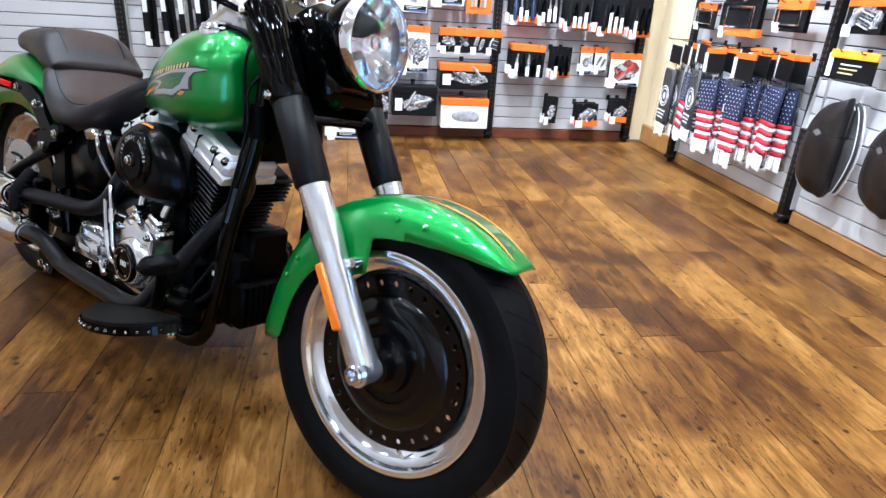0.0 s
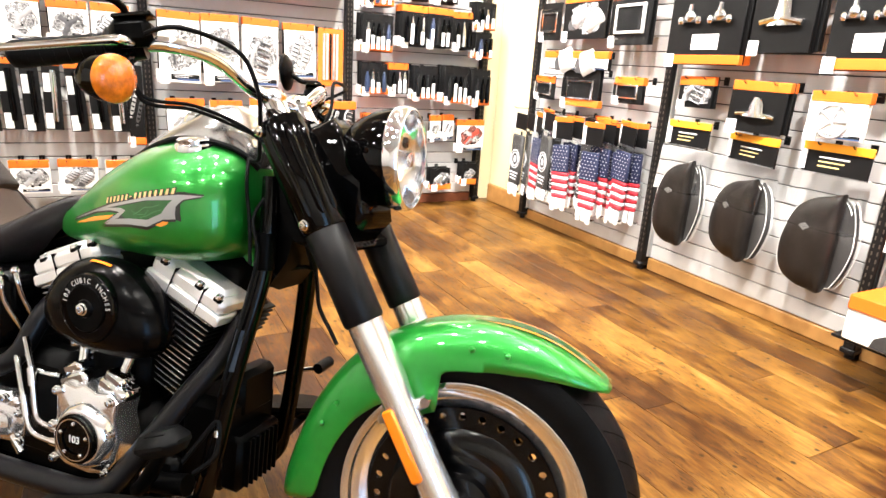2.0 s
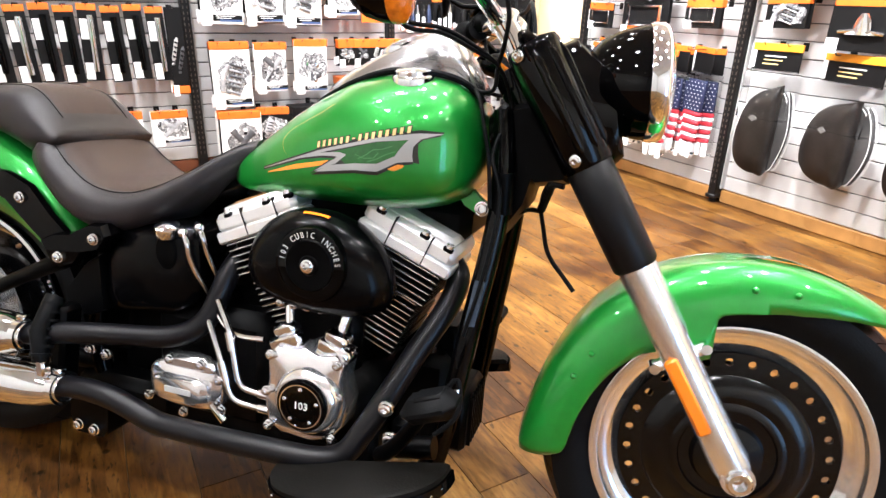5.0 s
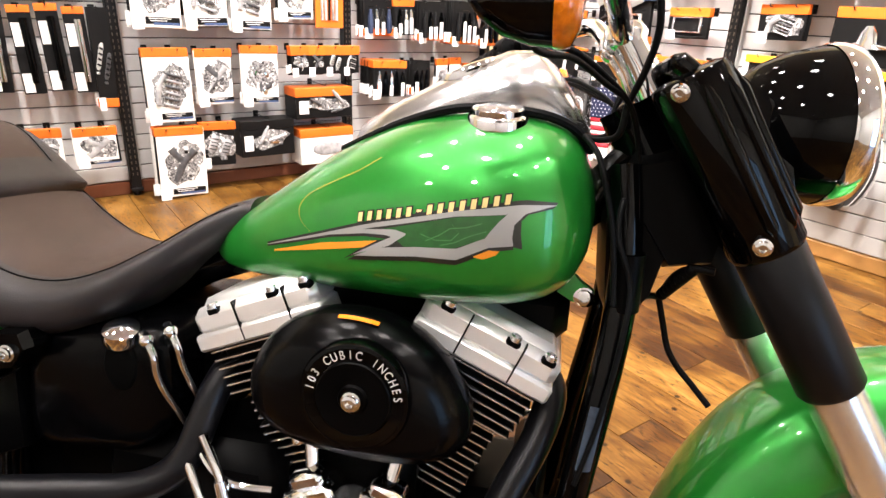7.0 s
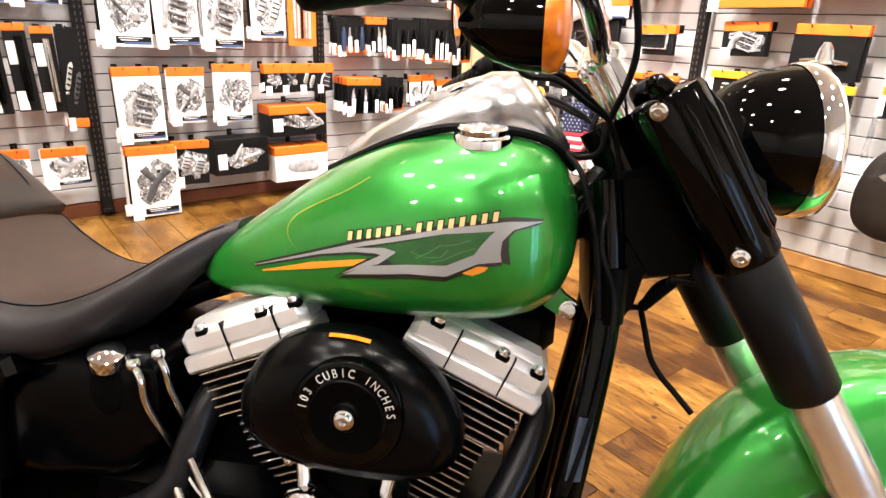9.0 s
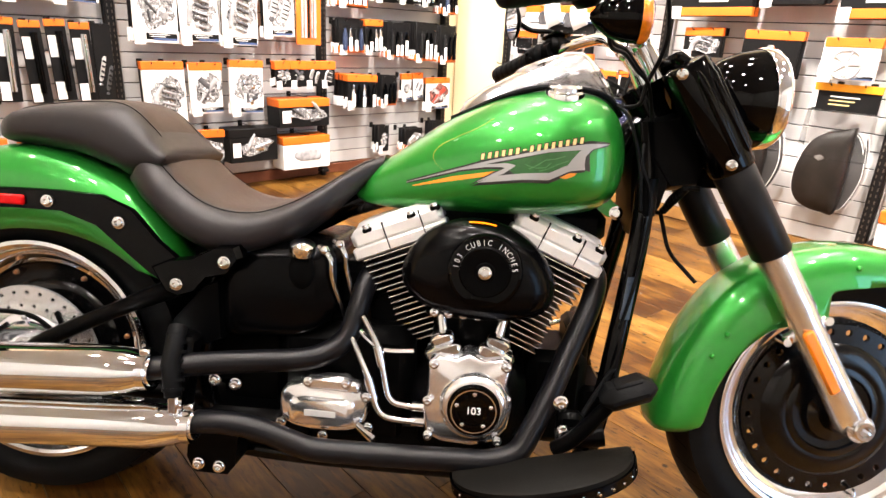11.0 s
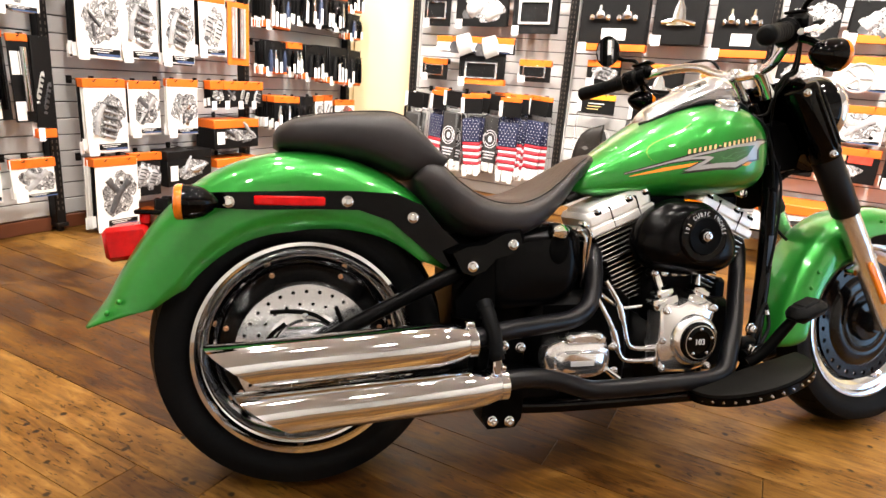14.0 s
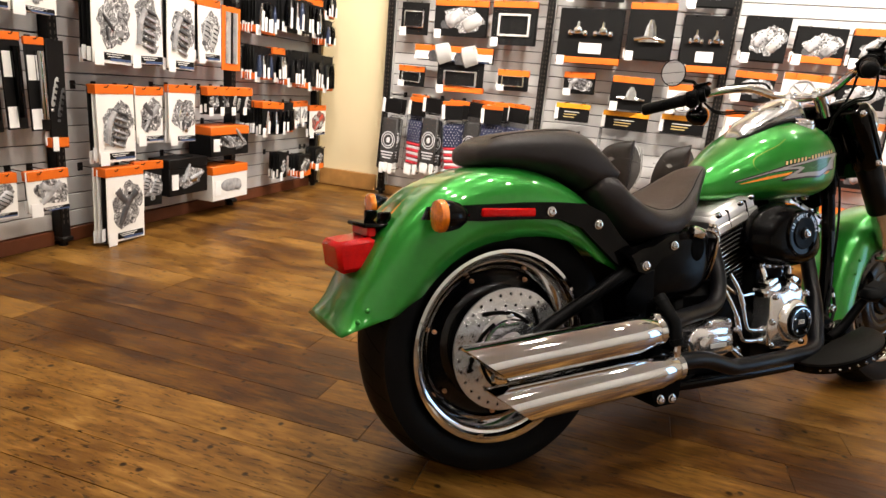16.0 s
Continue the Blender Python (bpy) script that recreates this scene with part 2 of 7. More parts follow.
EMB_GOLD = plain("emblem_cream", (0.82, 0.62, 0.26), rough=0.3, coat=0.8, var=0.05)
EMB_DARK = plain("emblem_dark_green", (0.012, 0.11, 0.018), rough=0.3, metal=0.3, coat=1, var=0.3, scale=90)
EMB_BLACK = plain("emblem_black", (0.006, 0.008, 0.006), rough=0.3, coat=0.8)
PINLINE = plain("faint_pinstripe", (0.30, 0.33, 0.03), rough=0.3, coat=0.8)
EMB_ORANGE = plain("emblem_orange", (0.85, 0.30, 0.02), rough=0.3, coat=0.8)
LOWCARD = plain("cream_printed_panel", (0.62, 0.36, 0.20), rough=0.45, var=0.2, scale=30)
RED_SHELL = plain("red_printed_case", (0.50, 0.055, 0.022), rough=0.35, var=0.3, scale=14)
CHROME_MARK = plain("bright_raised_letter", (0.80, 0.80, 0.79), rough=0.25, metal=0.5, var=0.1)
WHITE_MARK = plain("white_marking", (0.75, 0.75, 0.73), rough=0.4)

PLANK = plank_wood("oak_plank")
JOINT = plain("floor_joint", (0.016, 0.007, 0.003), rough=0.7)
CREAM = plain("cream_wall_paint", (0.78, 0.66, 0.42), rough=0.7, var=0.04, scale=4, bump=0.05, bscale=120)
PALE = plain("pale_wall_paint", (0.56, 0.55, 0.53), rough=0.75, var=0.08, scale=4)
WHITE_PAINT = plain("white_ceiling_paint", (0.62, 0.60, 0.57), rough=0.85, var=0.03, scale=3)
SLAT = plain("grey_slatwall_laminate", (0.53, 0.525, 0.52), rough=0.34, var=0.05, scale=6, spread=0.04)
GROOVE = plain("slatwall_groove", (0.05, 0.05, 0.055), rough=0.6)
POST = plain("black_steel_upright", (0.007, 0.006, 0.006), rough=0.42, var=0.25, spec=0.25)
SLOTM = plain("bare_steel_slot", (0.10, 0.085, 0.07), rough=0.5, metal=0.5)
BASEWOOD = plain("oak_baseboard", (0.40, 0.20, 0.06), rough=0.45, var=0.25, scale=14)
REDWOOD = plain("red_brown_baseboard", (0.15, 0.045, 0.018), rough=0.5, var=0.25, scale=14)
STEEL_SHELF = plain("grey_shelf_steel", (0.45, 0.45, 0.44), rough=0.4, var=0.05)
HOOKM = plain("black_wire_hook", (0.02, 0.02, 0.02), rough=0.35, metal=0.7)
ORANGE = plain("orange_card", (0.74, 0.145, 0.010), rough=0.5, var=0.06, scale=10, spread=0.08)
YELLOW = plain("yellow_orange_card", (0.80, 0.33, 0.016), rough=0.5, var=0.06, scale=10, spread=0.06)
CARD = plain("white_card", (0.82, 0.81, 0.78), rough=0.45, var=0.05, scale=8, spread=0.05)
CARD_BLACK = plain("black_card", (0.006, 0.0058, 0.006), rough=0.45, var=0.25, scale=10, spec=0.18)
CARD_DARK = plain("dark_blue_print", (0.018, 0.028, 0.06), rough=0.4, var=0.4, scale=30)
GREYPRINT = plain("grey_printed_picture", (0.33, 0.33, 0.34), rough=0.4, var=0.75, scale=28)
DARKPRINT = plain("dark_printed_picture", (0.07, 0.07, 0.075), rough=0.4, var=0.8, scale=30)
BLUEPRINT = plain("blue_print_band", (0.06, 0.10, 0.22), rough=0.4, var=0.3, scale=20)
REDPRINT = plain("red_printed_picture", (0.45, 0.05, 0.03), rough=0.4, var=0.6, scale=26)


def print_photo(name, light, dark, size):
    """A printed photograph of bright machined parts: ragged patches of pale, grey and black ink."""
    m, n, l, p = nodes_of(name)
    co = n.new("ShaderNodeTexCoord")
    oi = n.new("ShaderNodeObjectInfo")
    sc = n.new("ShaderNodeMath")
    sc.operation = "MULTIPLY"
    l.new(oi.outputs["Random"], sc.inputs[0])
    sc.inputs[1].default_value = 50.0
    add = n.new("ShaderNodeVectorMath")
    add.operation = "ADD"
    l.new(co.outputs["Object"], add.inputs[0])
    l.new(sc.outputs[0], add.inputs[1])
    t = n.new("ShaderNodeTexNoise")
    t.inputs["Scale"].default_value, t.inputs["Detail"].default_value, t.inputs["Distortion"].default_value = size, 3, 2.2
    l.new(add.outputs[0], t.inputs["Vector"])
    r = n.new("ShaderNodeValToRGB")
    e = r.color_ramp.elements
    e[0].position, e[0].color = 0.40, (*dark, 1)
    e[1].position, e[1].color = 0.66, (*light, 1)
    for pos, c in ((0.46, [0.6 * a + 0.4 * q for a, q in zip(dark, light)]), (0.52, dark), (0.57, [0.5 * a + 0.5 * q for a, q in zip(dark, light)])):
        e.new(pos).color = (*c, 1)
    l.new(t.outputs["Fac"], r.inputs[0])
    l.new(r.outputs[0], p.inputs["Base Color"])
    p.inputs["Roughness"].default_value = 0.4
    return m


PHOTO = print_photo("silver_parts_photo", (0.86, 0.86, 0.86), (0.035, 0.033, 0.036), 30)
PHOTO_RED = print_photo("red_parts_photo", (0.55, 0.20, 0.16), (0.05, 0.012, 0.010), 24)
PRICE = plain("white_price_label", (0.86, 0.86, 0.85), rough=0.5, var=0.03, scale=10)
BLISTER = plain("clear_blister_plastic", (0.98, 0.98, 0.98), rough=0.05, trans=1.0, ior=1.12, var=0.0)
FLAG_RED = plain("red_stripe_cloth", (0.36, 0.012, 0.022), rough=0.7, var=0.12, scale=60)
FLAG_BLUE = plain("navy_cloth", (0.006, 0.009, 0.040), rough=0.7, var=0.15, scale=60)
FLAG_WHITE = plain("white_cloth", (0.62, 0.61, 0.63), rough=0.7, var=0.10, scale=60, bump=0.3, bscale=90)
CLOTH_BLACK = plain("black_woven_nylon", (0.032, 0.030, 0.029), rough=0.66, var=0.25, scale=120, bump=0.4, bscale=600)
BADGE = plain("dull_grey_badge", (0.10, 0.095, 0.09), rough=0.5)
PIPING = plain("pale_grey_piping", (0.62, 0.62, 0.60), rough=0.5)
BAGGLOSS = plain("black_bag_in_film", (0.013, 0.0105, 0.009), rough=0.40, var=0.6, scale=16, coat=0.10, bump=0.5, bscale=26, spec=0.30)
DAYLIGHT = lit("daylight", (0.42, 0.68, 1.0), 4.5)
LAMPGLOW = lit("lamp_glow", (1.0, 0.95, 0.86), 30.0)

# ---- mesh tools ----
class Geo:
    """A growing list of vertices and faces."""

    def __init__(self):
        self.v, self.f = [], []

    def ring_grid(self, rings, closed=True, caps=(True, True)):
        base, n = len(self.v), len(rings[0])
        for r in rings:
            self.v += [tuple(p) for p in r]
        for i in range(len(rings) - 1):
            for j in range(n if closed else n - 1):
                a, b = base + i * n + j, base + i * n + (j + 1) % n
                self.f.append((a, b, b + n, a + n))
        if closed and caps[0]:
            self.f.append(tuple(base + j for j in reversed(range(n))))
        if closed and caps[1]:
            self.f.append(tuple(base + (len(rings) - 1) * n + j for j in range(n)))
        return self

    def box(self, c, s, b=0.0, m=None):
        """A box with chamfered edges."""
        hx, hy, hz = s[0] / 2, s[1] / 2, s[2] / 2
        b = min(b, hx * 0.9, hy * 0.9, hz * 0.9)
        pts, idx, base = [], {}, len(self.v)
        if b <= 0:
            for sx in (-1, 1):
                for sy in (-1, 1):
                    for sz in (-1, 1):
                        pts.append((sx * hx, sy * hy, sz * hz))
            fs = [(0, 1, 3, 2), (4, 6, 7, 5), (0, 4, 5, 1), (2, 3, 7, 6), (0, 2, 6, 4), (1, 5, 7, 3)]
        else:
            for sx in (-1, 1):
                for sy in (-1, 1):
                    for sz in (-1, 1):
                        for k in range(3):
                            idx[sx, sy, sz, k] = len(pts)
                            d = [hx, hy, hz]
                            q = [d[i] if i == k else d[i] - b for i in range(3)]
                            pts.append((sx * q[0], sy * q[1], sz * q[2]))
            fs = []
            for k in range(3):
                i, j = (k + 1) % 3, (k + 2) % 3
                for s0 in (-1, 1):
                    q = []
                    for a, c2 in ((-1, -1), (1, -1), (1, 1), (-1, 1)):
                        key = [0, 0, 0]
                        key[k], key[i], key[j] = s0, a, c2
                        q.append(idx[key[0], key[1], key[2], k])
                    fs.append(tuple(q if s0 > 0 else reversed(q)))
                for a in (-1, 1):
                    for c2 in (-1, 1):
                        k1, k2 = [0, 0, 0], [0, 0, 0]
                        k1[k], k2[k], k1[i], k2[i], k1[j], k2[j] = -1, 1, a, a, c2, c2
                        fs.append((idx[(*k1, i)], idx[(*k2, i)], idx[(*k2, j)], idx[(*k1, j)]))
            for sx in (-1, 1):
                for sy in (-1, 1):
                    for sz in (-1, 1):
                        fs.append(tuple(idx[sx, sy, sz, k] for k in range(3)))
        mm = Matrix.Translation(c) @ (m.to_4x4() if m else Matrix())
        self.v += [tuple(mm @ Vector(p)) for p in pts]
        self.f += [tuple(base + i for i in f) for f in fs]
        return self

    def tube(self, pts, r, seg=14, smooth=0, caps=True):
        """A round bar along points; r is a number or one for each point."""
        pts = [Vector(p) for p in pts]
        rs = list(r) if isinstance(r, (list, tuple)) else [r] * len(pts)
        if smooth:
            pts, rs = curve_through(pts, rs, smooth)
        rings, up = [], None
        for i, p in enumerate(pts):
            d = (pts[min(i + 1, len(pts) - 1)] - pts[max(i - 1, 0)]).normalized()
            if up is None:
                up = d.orthogonal().normalized()
            up = (up - d * up.dot(d)).normalized()
            side = d.cross(up)
            rings.append([p + (up * math.cos(2 * math.pi * k / seg) + side * math.sin(2 * math.pi * k / seg)) * rs[i] for k in range(seg)])
        return self.ring_grid(rings, True, (caps, caps))

    def lathe(self, prof, o, axis, seg=48, caps=(False, False)):
        """Turn (radius, along) pairs round the axis through o."""
        axis = Vector(axis).normalized()
        a = axis.orthogonal().normalized()
        b = axis.cross(a)
        o = Vector(o)
        return self.ring_grid([[o + axis * s + (a * math.cos(2 * math.pi * k / seg) + b * math.sin(2 * math.pi * k / seg)) * max(r, 1e-5) for k in range(seg)] for r, s in prof], True, caps)

    def plate(self, outline, y0, y1, inset=0.0):
        """A slab from an outline in x and z, from y0 to y1, with a soft rim on the y0 side."""
        cx, cz = sum(p[0] for p in outline) / len(outline), sum(p[1] for p in outline) / len(outline)
        rings = [[(x, y1, z) for x, z in outline]]
        if inset:
            rings.append([(x, y0 + (y1 - y0) * 0.3, z) for x, z in outline])
            k = lambda x, z: (x + (cx - x) * inset, y0, z + (cz - z) * inset)
            rings.append([k(x, z) for x, z in outline])
        else:
            rings.append([(x, y0, z) for x, z in outline])
        return self.ring_grid(rings, True, (True, True))

    def dome(self, outline, y1, y0, rise, rim=0.08):
        """A cast cover: a wall from y1 to y0, a rounded rim and a face that swells by rise."""
        cx, cz = sum(p[0] for p in outline) / len(outline), sum(p[1] for p in outline) / len(outline)
        rings = [[(x, y1, z) for x, z in outline], [(x, y0, z) for x, z in outline]]
        for k in range(1, 4):
            a = math.pi / 2 * k / 3
            q = rim * (1 - math.cos(a))
            rings.append([(x + (cx - x) * q, y0 - rise * 0.45 * math.sin(a), z + (cz - z) * q) for x, z in outline])
        for k in range(1, 7):
            t = k / 7
            q = rim + (1 - rim) * t
            rings.append([(x + (cx - x) * q, y0 - rise * (0.45 + 0.55 * (1 - (1 - t) ** 2)), z + (cz - z) * q) for x, z in outline])
        return self.ring_grid(rings, True, (True, True))

    def ball(self, c, r, seg=16):
        rr = r if isinstance(r, (list, tuple)) else (r, r, r)
        rings = []
        for i in range(1, seg // 2):
            t = math.pi * i / (seg // 2)
            rings.append([(c[0] + rr[0] * math.sin(t) * math.cos(2 * math.pi * k / seg), c[1] + rr[1] * math.sin(t) * math.sin(2 * math.pi * k / seg), c[2] + rr[2] * math.cos(t)) for k in range(seg)])
        return self.ring_grid(rings)

    def moved(self, m):
        self.v = [tuple(m @ Vector(p)) for p in self.v]
        return self

    def mesh(self, name, mat, sharp=38):
        me = bpy.data.meshes.new(name)
        me.from_pydata(self.v, [], self.f)
        bm = bmesh.new()
        bm.from_mesh(me)
        bmesh.ops.remove_doubles(bm, verts=bm.verts, dist=1e-6)
        bmesh.ops.recalc_face_normals(bm, faces=bm.faces)
        bm.to_mesh(me)
        bm.free()
        me.polygons.foreach_set("use_smooth", [True] * len(me.polygons))
        me.set_sharp_from_angle(angle=radians(sharp))
        me.materials.append(mat)
        return me


def curve_through(pts, rs, steps):
    """Catmull-Rom points between the given ones."""
    out, orr = [], []
    for i in range(len(pts) - 1):
        p0, p1, p2, p3 = pts[max(i - 1, 0)], pts[i], pts[i + 1], pts[min(i + 2, len(pts) - 1)]
        for k in range(steps):
            t = k / steps
            out.append(0.5 * ((2 * p1) + (p2 - p0) * t + (2 * p0 - 5 * p1 + 4 * p2 - p3) * t * t + (3 * p1 - p0 - 3 * p2 + p3) * t ** 3))
            orr.append(rs[i] + (rs[i + 1] - rs[i]) * t)
    return out + [pts[-1]], orr + [rs[-1]]


def part(name, geo, mat, parent, label="", sharp=38):
    ob = new(name, geo.mesh(name, mat, sharp))
    ob.parent = parent
    if label:
        ob["label"] = label
    return ob


def shared(name, me, parent, m=None):
    ob = new(name, me)
    ob.parent = parent
    if m is not None:
        ob.matrix_basis = m
    return ob


def table(xs, pairs):
    """Linear look-up in (x, value) pairs."""
    return float(np.interp(xs, [p[0] for p in pairs], [p[1] for p in pairs]))


def smooth_table(x, pairs):
    """Smooth look-up in (x, value) pairs."""
    xs = [p[0] for p in pairs]
    if x <= xs[0]:
        return pairs[0][1]
    if x >= xs[-1]:
        return pairs[-1][1]
    i = max(k for k in range(len(xs) - 1) if xs[k] <= x)
    t = (x - xs[i]) / (xs[i + 1] - xs[i])
    y0, y1, y2, y3 = pairs[max(i - 1, 0)][1], pairs[i][1], pairs[i + 1][1], pairs[min(i + 2, len(xs) - 1)][1]
    return 0.5 * (2 * y1 + (y2 - y0) * t + (2 * y0 - 5 * y1 + 4 * y2 - y3) * t * t + (3 * y1 - y0 - 3 * y2 + y3) * t ** 3)


def empty(name, m, label, category, group=""):
    ob = new(name)
    ob.matrix_basis = m
    ob.empty_display_size = 0.1
    return tagged(ob, label, category, group)


# ---- the room ----
def setting(name, geo, mat, label, m=ROOM):
    ob = new(name, geo.mesh(name, mat))
    ob.matrix_basis = m
    return tagged(ob, label, "wall" if "wall" in name else name.split("_")[0], kind="structure")


floor = setting("floor", Geo().box((ROOM_U / 2, ROOM_V / 2, -0.058), (ROOM_U + 0.4, ROOM_V + 0.4, 0.1)), JOINT, "rustic oak plank floor with knots and dark streaks")
# unseen ceiling, kept pale so that it bounces light into the chrome
setting("ceiling", Geo().box((ROOM_U / 2, ROOM_V / 2, ROOM_H + 0.05), (ROOM_U, ROOM_V, 0.1)), WHITE_PAINT, "plain pale showroom ceiling, unseen, added to bounce light")
setting("wall_left", Geo().box((ROOM_U / 2 - 0.1, -0.14, ROOM_H / 2), (ROOM_U + 0.2, 0.2, ROOM_H)), CREAM, "cream painted wall behind the slatwall")
setting("wall_right", Geo().box((-0.14, ROOM_V / 2, ROOM_H / 2), (0.2, ROOM_V, ROOM_H)), CREAM, "cream painted wall with an oak baseboard")
# far walls close the room unseen; their tone is tuned for reflections
setting("wall_far_left", Geo().box((ROOM_U + 0.1, ROOM_V / 2, ROOM_H / 2), (0.2, ROOM_V, ROOM_H)), PALE, "plain pale wall added out of view")
WIN_A, WIN_B, WIN_TOP = 1.35, 2.55, 2.2
setting("wall_far_right", Geo().box(((WIN_A - 0.2) / 2, ROOM_V + 0.1, ROOM_H / 2), (WIN_A + 0.2, 0.2, ROOM_H)).box(((WIN_B + ROOM_U + 0.2) / 2, ROOM_V + 0.1, ROOM_H / 2), (ROOM_U + 0.2 - WIN_B, 0.2, ROOM_H)).box(((WIN_A + WIN_B) / 2, ROOM_V + 0.1, (WIN_TOP + ROOM_H) / 2), (WIN_B - WIN_A, 0.2, ROOM_H - WIN_TOP)), PALE, "plain pale wall added out of view, with a glazed shopfront")
window = setting("window_1", Geo().box(((WIN_A + WIN_B) / 2, ROOM_V + 0.08, WIN_TOP - 0.03), (WIN_B - WIN_A, 0.06, 0.06), 0.005), POST, "dark framed shopfront glazing with daylight behind")
for k in range(3):
    u = WIN_A + 0.03 + (WIN_B - WIN_A - 0.06) * k / 2
    part("mullion", Geo().box((u, ROOM_V + 0.08, WIN_TOP / 2 - 0.03), (0.05, 0.06, WIN_TOP - 0.06), 0.005), POST, window)
setting("backdrop", Geo().box(((WIN_A + WIN_B) / 2, ROOM_V + 0.6, WIN_TOP / 2), (WIN_B - WIN_A + 1.2, 0.02, WIN_TOP + 0.6)), DAYLIGHT, "plain bluish daylight outside the shopfront")
tagged(setting("baseboard", Geo().box((-0.02, 0.29, 0.07), (0.03, 0.53, 0.14), 0.006), BASEWOOD, "golden oak baseboard under the cream wall"), category="baseboard")

POSTS_L, POSTS_R = (0.13, 1.22, 2.49, 3.72, 4.95), (0.63, 1.86, 3.07, 4.30, 5.53)
PITCH, SLAT_H = 0.0815, 0.0765
TOP = 2.36


def slatwall(name, a, b, pose_on, plinth, label):
    """One bay of slatwall between two uprights: backing, slats and a plinth board."""
    w = abs(b - a) - 0.05
    root = empty(name, pose_on((a + b) / 2, 0, 0.0), label, "slatwall", "slatwall bays")
    part("backing", Geo().box((0, 0.012, TOP / 2 + 0.05), (w, 0.012, TOP - 0.1)), GROOVE, root)
    key = round(w, 3)
    if key not in SLAT_MESH:
        g = Geo()
        g.box((0, 0, 0), (w, 0.014, SLAT_H), 0.003)
        SLAT_MESH[key] = g.mesh("slat", SLAT)
    z = 0.075 + SLAT_H / 2
    while z < TOP:
        shared("slat", SLAT_MESH[key], root, Matrix.Translation((0, -0.003, z)))
        z += PITCH
    part("plinth", Geo().box((0, -0.004, 0.035), (w, 0.03, 0.07), 0.004), plinth, root)
    return root


def upright(m):
    """A slotted steel upright on a levelling foot."""
    root = empty("slotted_upright", m, "black slotted steel upright standing on a levelling foot", "post", "display uprights")
    part("channel", Geo().box((0, -0.035, 1.23), (0.05, 0.062, 2.38), 0.004), POST, root)
    g = Geo()
    for k in range(74):
        for sx in (-0.011, 0.011):
            g.box((sx, -0.0665, 0.12 + k * 0.031), (0.005, 0.0025, 0.016))
    part("slot_strip", g, SLOTM, root)["kind"] = "stuff"
    part("side_strip", Geo().box((0.031, -0.022, 1.23), (0.01, 0.03, 2.3), 0.002), STEEL_SHELF, root)
    part("foot", Geo().box((0, -0.04, 0.035), (0.06, 0.075, 0.022), 0.004).tube([(0, -0.04, 0), (0, -0.04, 0.03)], 0.02, 12), POST, root)
    return root


SLAT_MESH = {}
for a, b in zip(POSTS_L, POSTS_L[1:]):
    slatwall("slatwall_bay", a, b, on_left, REDWOOD, "grey slatwall bay with a red-brown plinth board")
for a, b in zip(POSTS_R, POSTS_R[1:]):
    slatwall("slatwall_bay", a, b, on_right, BASEWOOD, "grey slatwall bay with a golden oak plinth board")
post0 = upright(unscaled(on_left(POSTS_L[0], 0, 0.0)))
for u in POSTS_L[1:]:
    copy_thing(post0, unscaled(on_left(u, 0, 0.0)))
for v in POSTS_R:
    copy_thing(post0, on_right(v, 0, 0.0))

# ceiling lights, placed out of view: a round can with a glowing disc, each with its lamp
for u, v, watts, aim in LAMPS:
    at = ROOM @ Vector((u, v, ROOM_H - 0.14))
    turn = look(at, ROOM @ Vector(aim))
    root = empty("ceiling_spot", turn, "round white ceiling spotlight placed out of view, switched on", "ceiling light", "ceiling spots")
    part("can", Geo().lathe([(0.065, 0.11), (0.088, 0.06), (0.096, -0.03), (0.090, -0.03), (0.084, 0.02)], (0, 0, 0), (0, 0, 1), 24, (True, False)), WHITE_PAINT, root)
    part("lens", Geo().lathe([(0.0, 0.012), (0.083, 0.012)], (0, 0, 0), (0, 0, 1), 24), LAMPGLOW, root)
    part("stem", Geo().tube([turn.inverted() @ (at + Vector((0, 0, 0.145))), (0, 0, 0.09)], 0.012, 8), WHITE_PAINT, root)
    lamp = bpy.data.lights.new("spot_lamp", "AREA")
    lamp.shape, lamp.size, lamp.energy, lamp.color, lamp.spread = "DISK", 0.13, watts * LAMP_GAIN, (1.0, 0.955, 0.885), radians(140)
    lob = new("spot_lamp", lamp)
    lob.matrix_basis = turn

# ---- the motorcycle: x forward, y to its left, z up; it leans on its stand ----
bike = empty("motorcycle", pose(0, -0.01, 0, -9.5, 0, 0), "green metallic cruiser motorcycle with chrome mufflers leaning on its side stand", "motorcycle")
RAKE = Vector((-0.527, 0, 0.850)).normalized()
STEER = Matrix.Translation((1.20, 0, 0.95)) @ Matrix.Rotation(radians(5.0), 4, RAKE) @ Matrix.Translation((-1.20, 0, -0.95))
FW, RW = Vector((1.632, 0.0, 0.316)), Vector((0.007, 0.0, 0.319))


def bpart(name, geo, mat, parent=None, label="", sharp=38, steer=False):
    if steer:
        geo.moved(STEER)
    return part(name, geo, mat, parent or bike, label, sharp)


def bolt(at, r=0.009, axis=(0, -1, 0), h=0.008, mat=None, name="bolt", parent=None, steer=False):
    g = Geo().lathe([(r * 1.25, 0), (r * 1.25, h * 0.35), (r, h * 0.4), (r, h * 0.9), (r * 0.8, h), (r * 0.5, h), (r * 0.45, h * 0.55), (0, h * 0.55)], at, axis, 14)
    return bpart(name, g, mat or CHROME, parent, "", 38, steer)


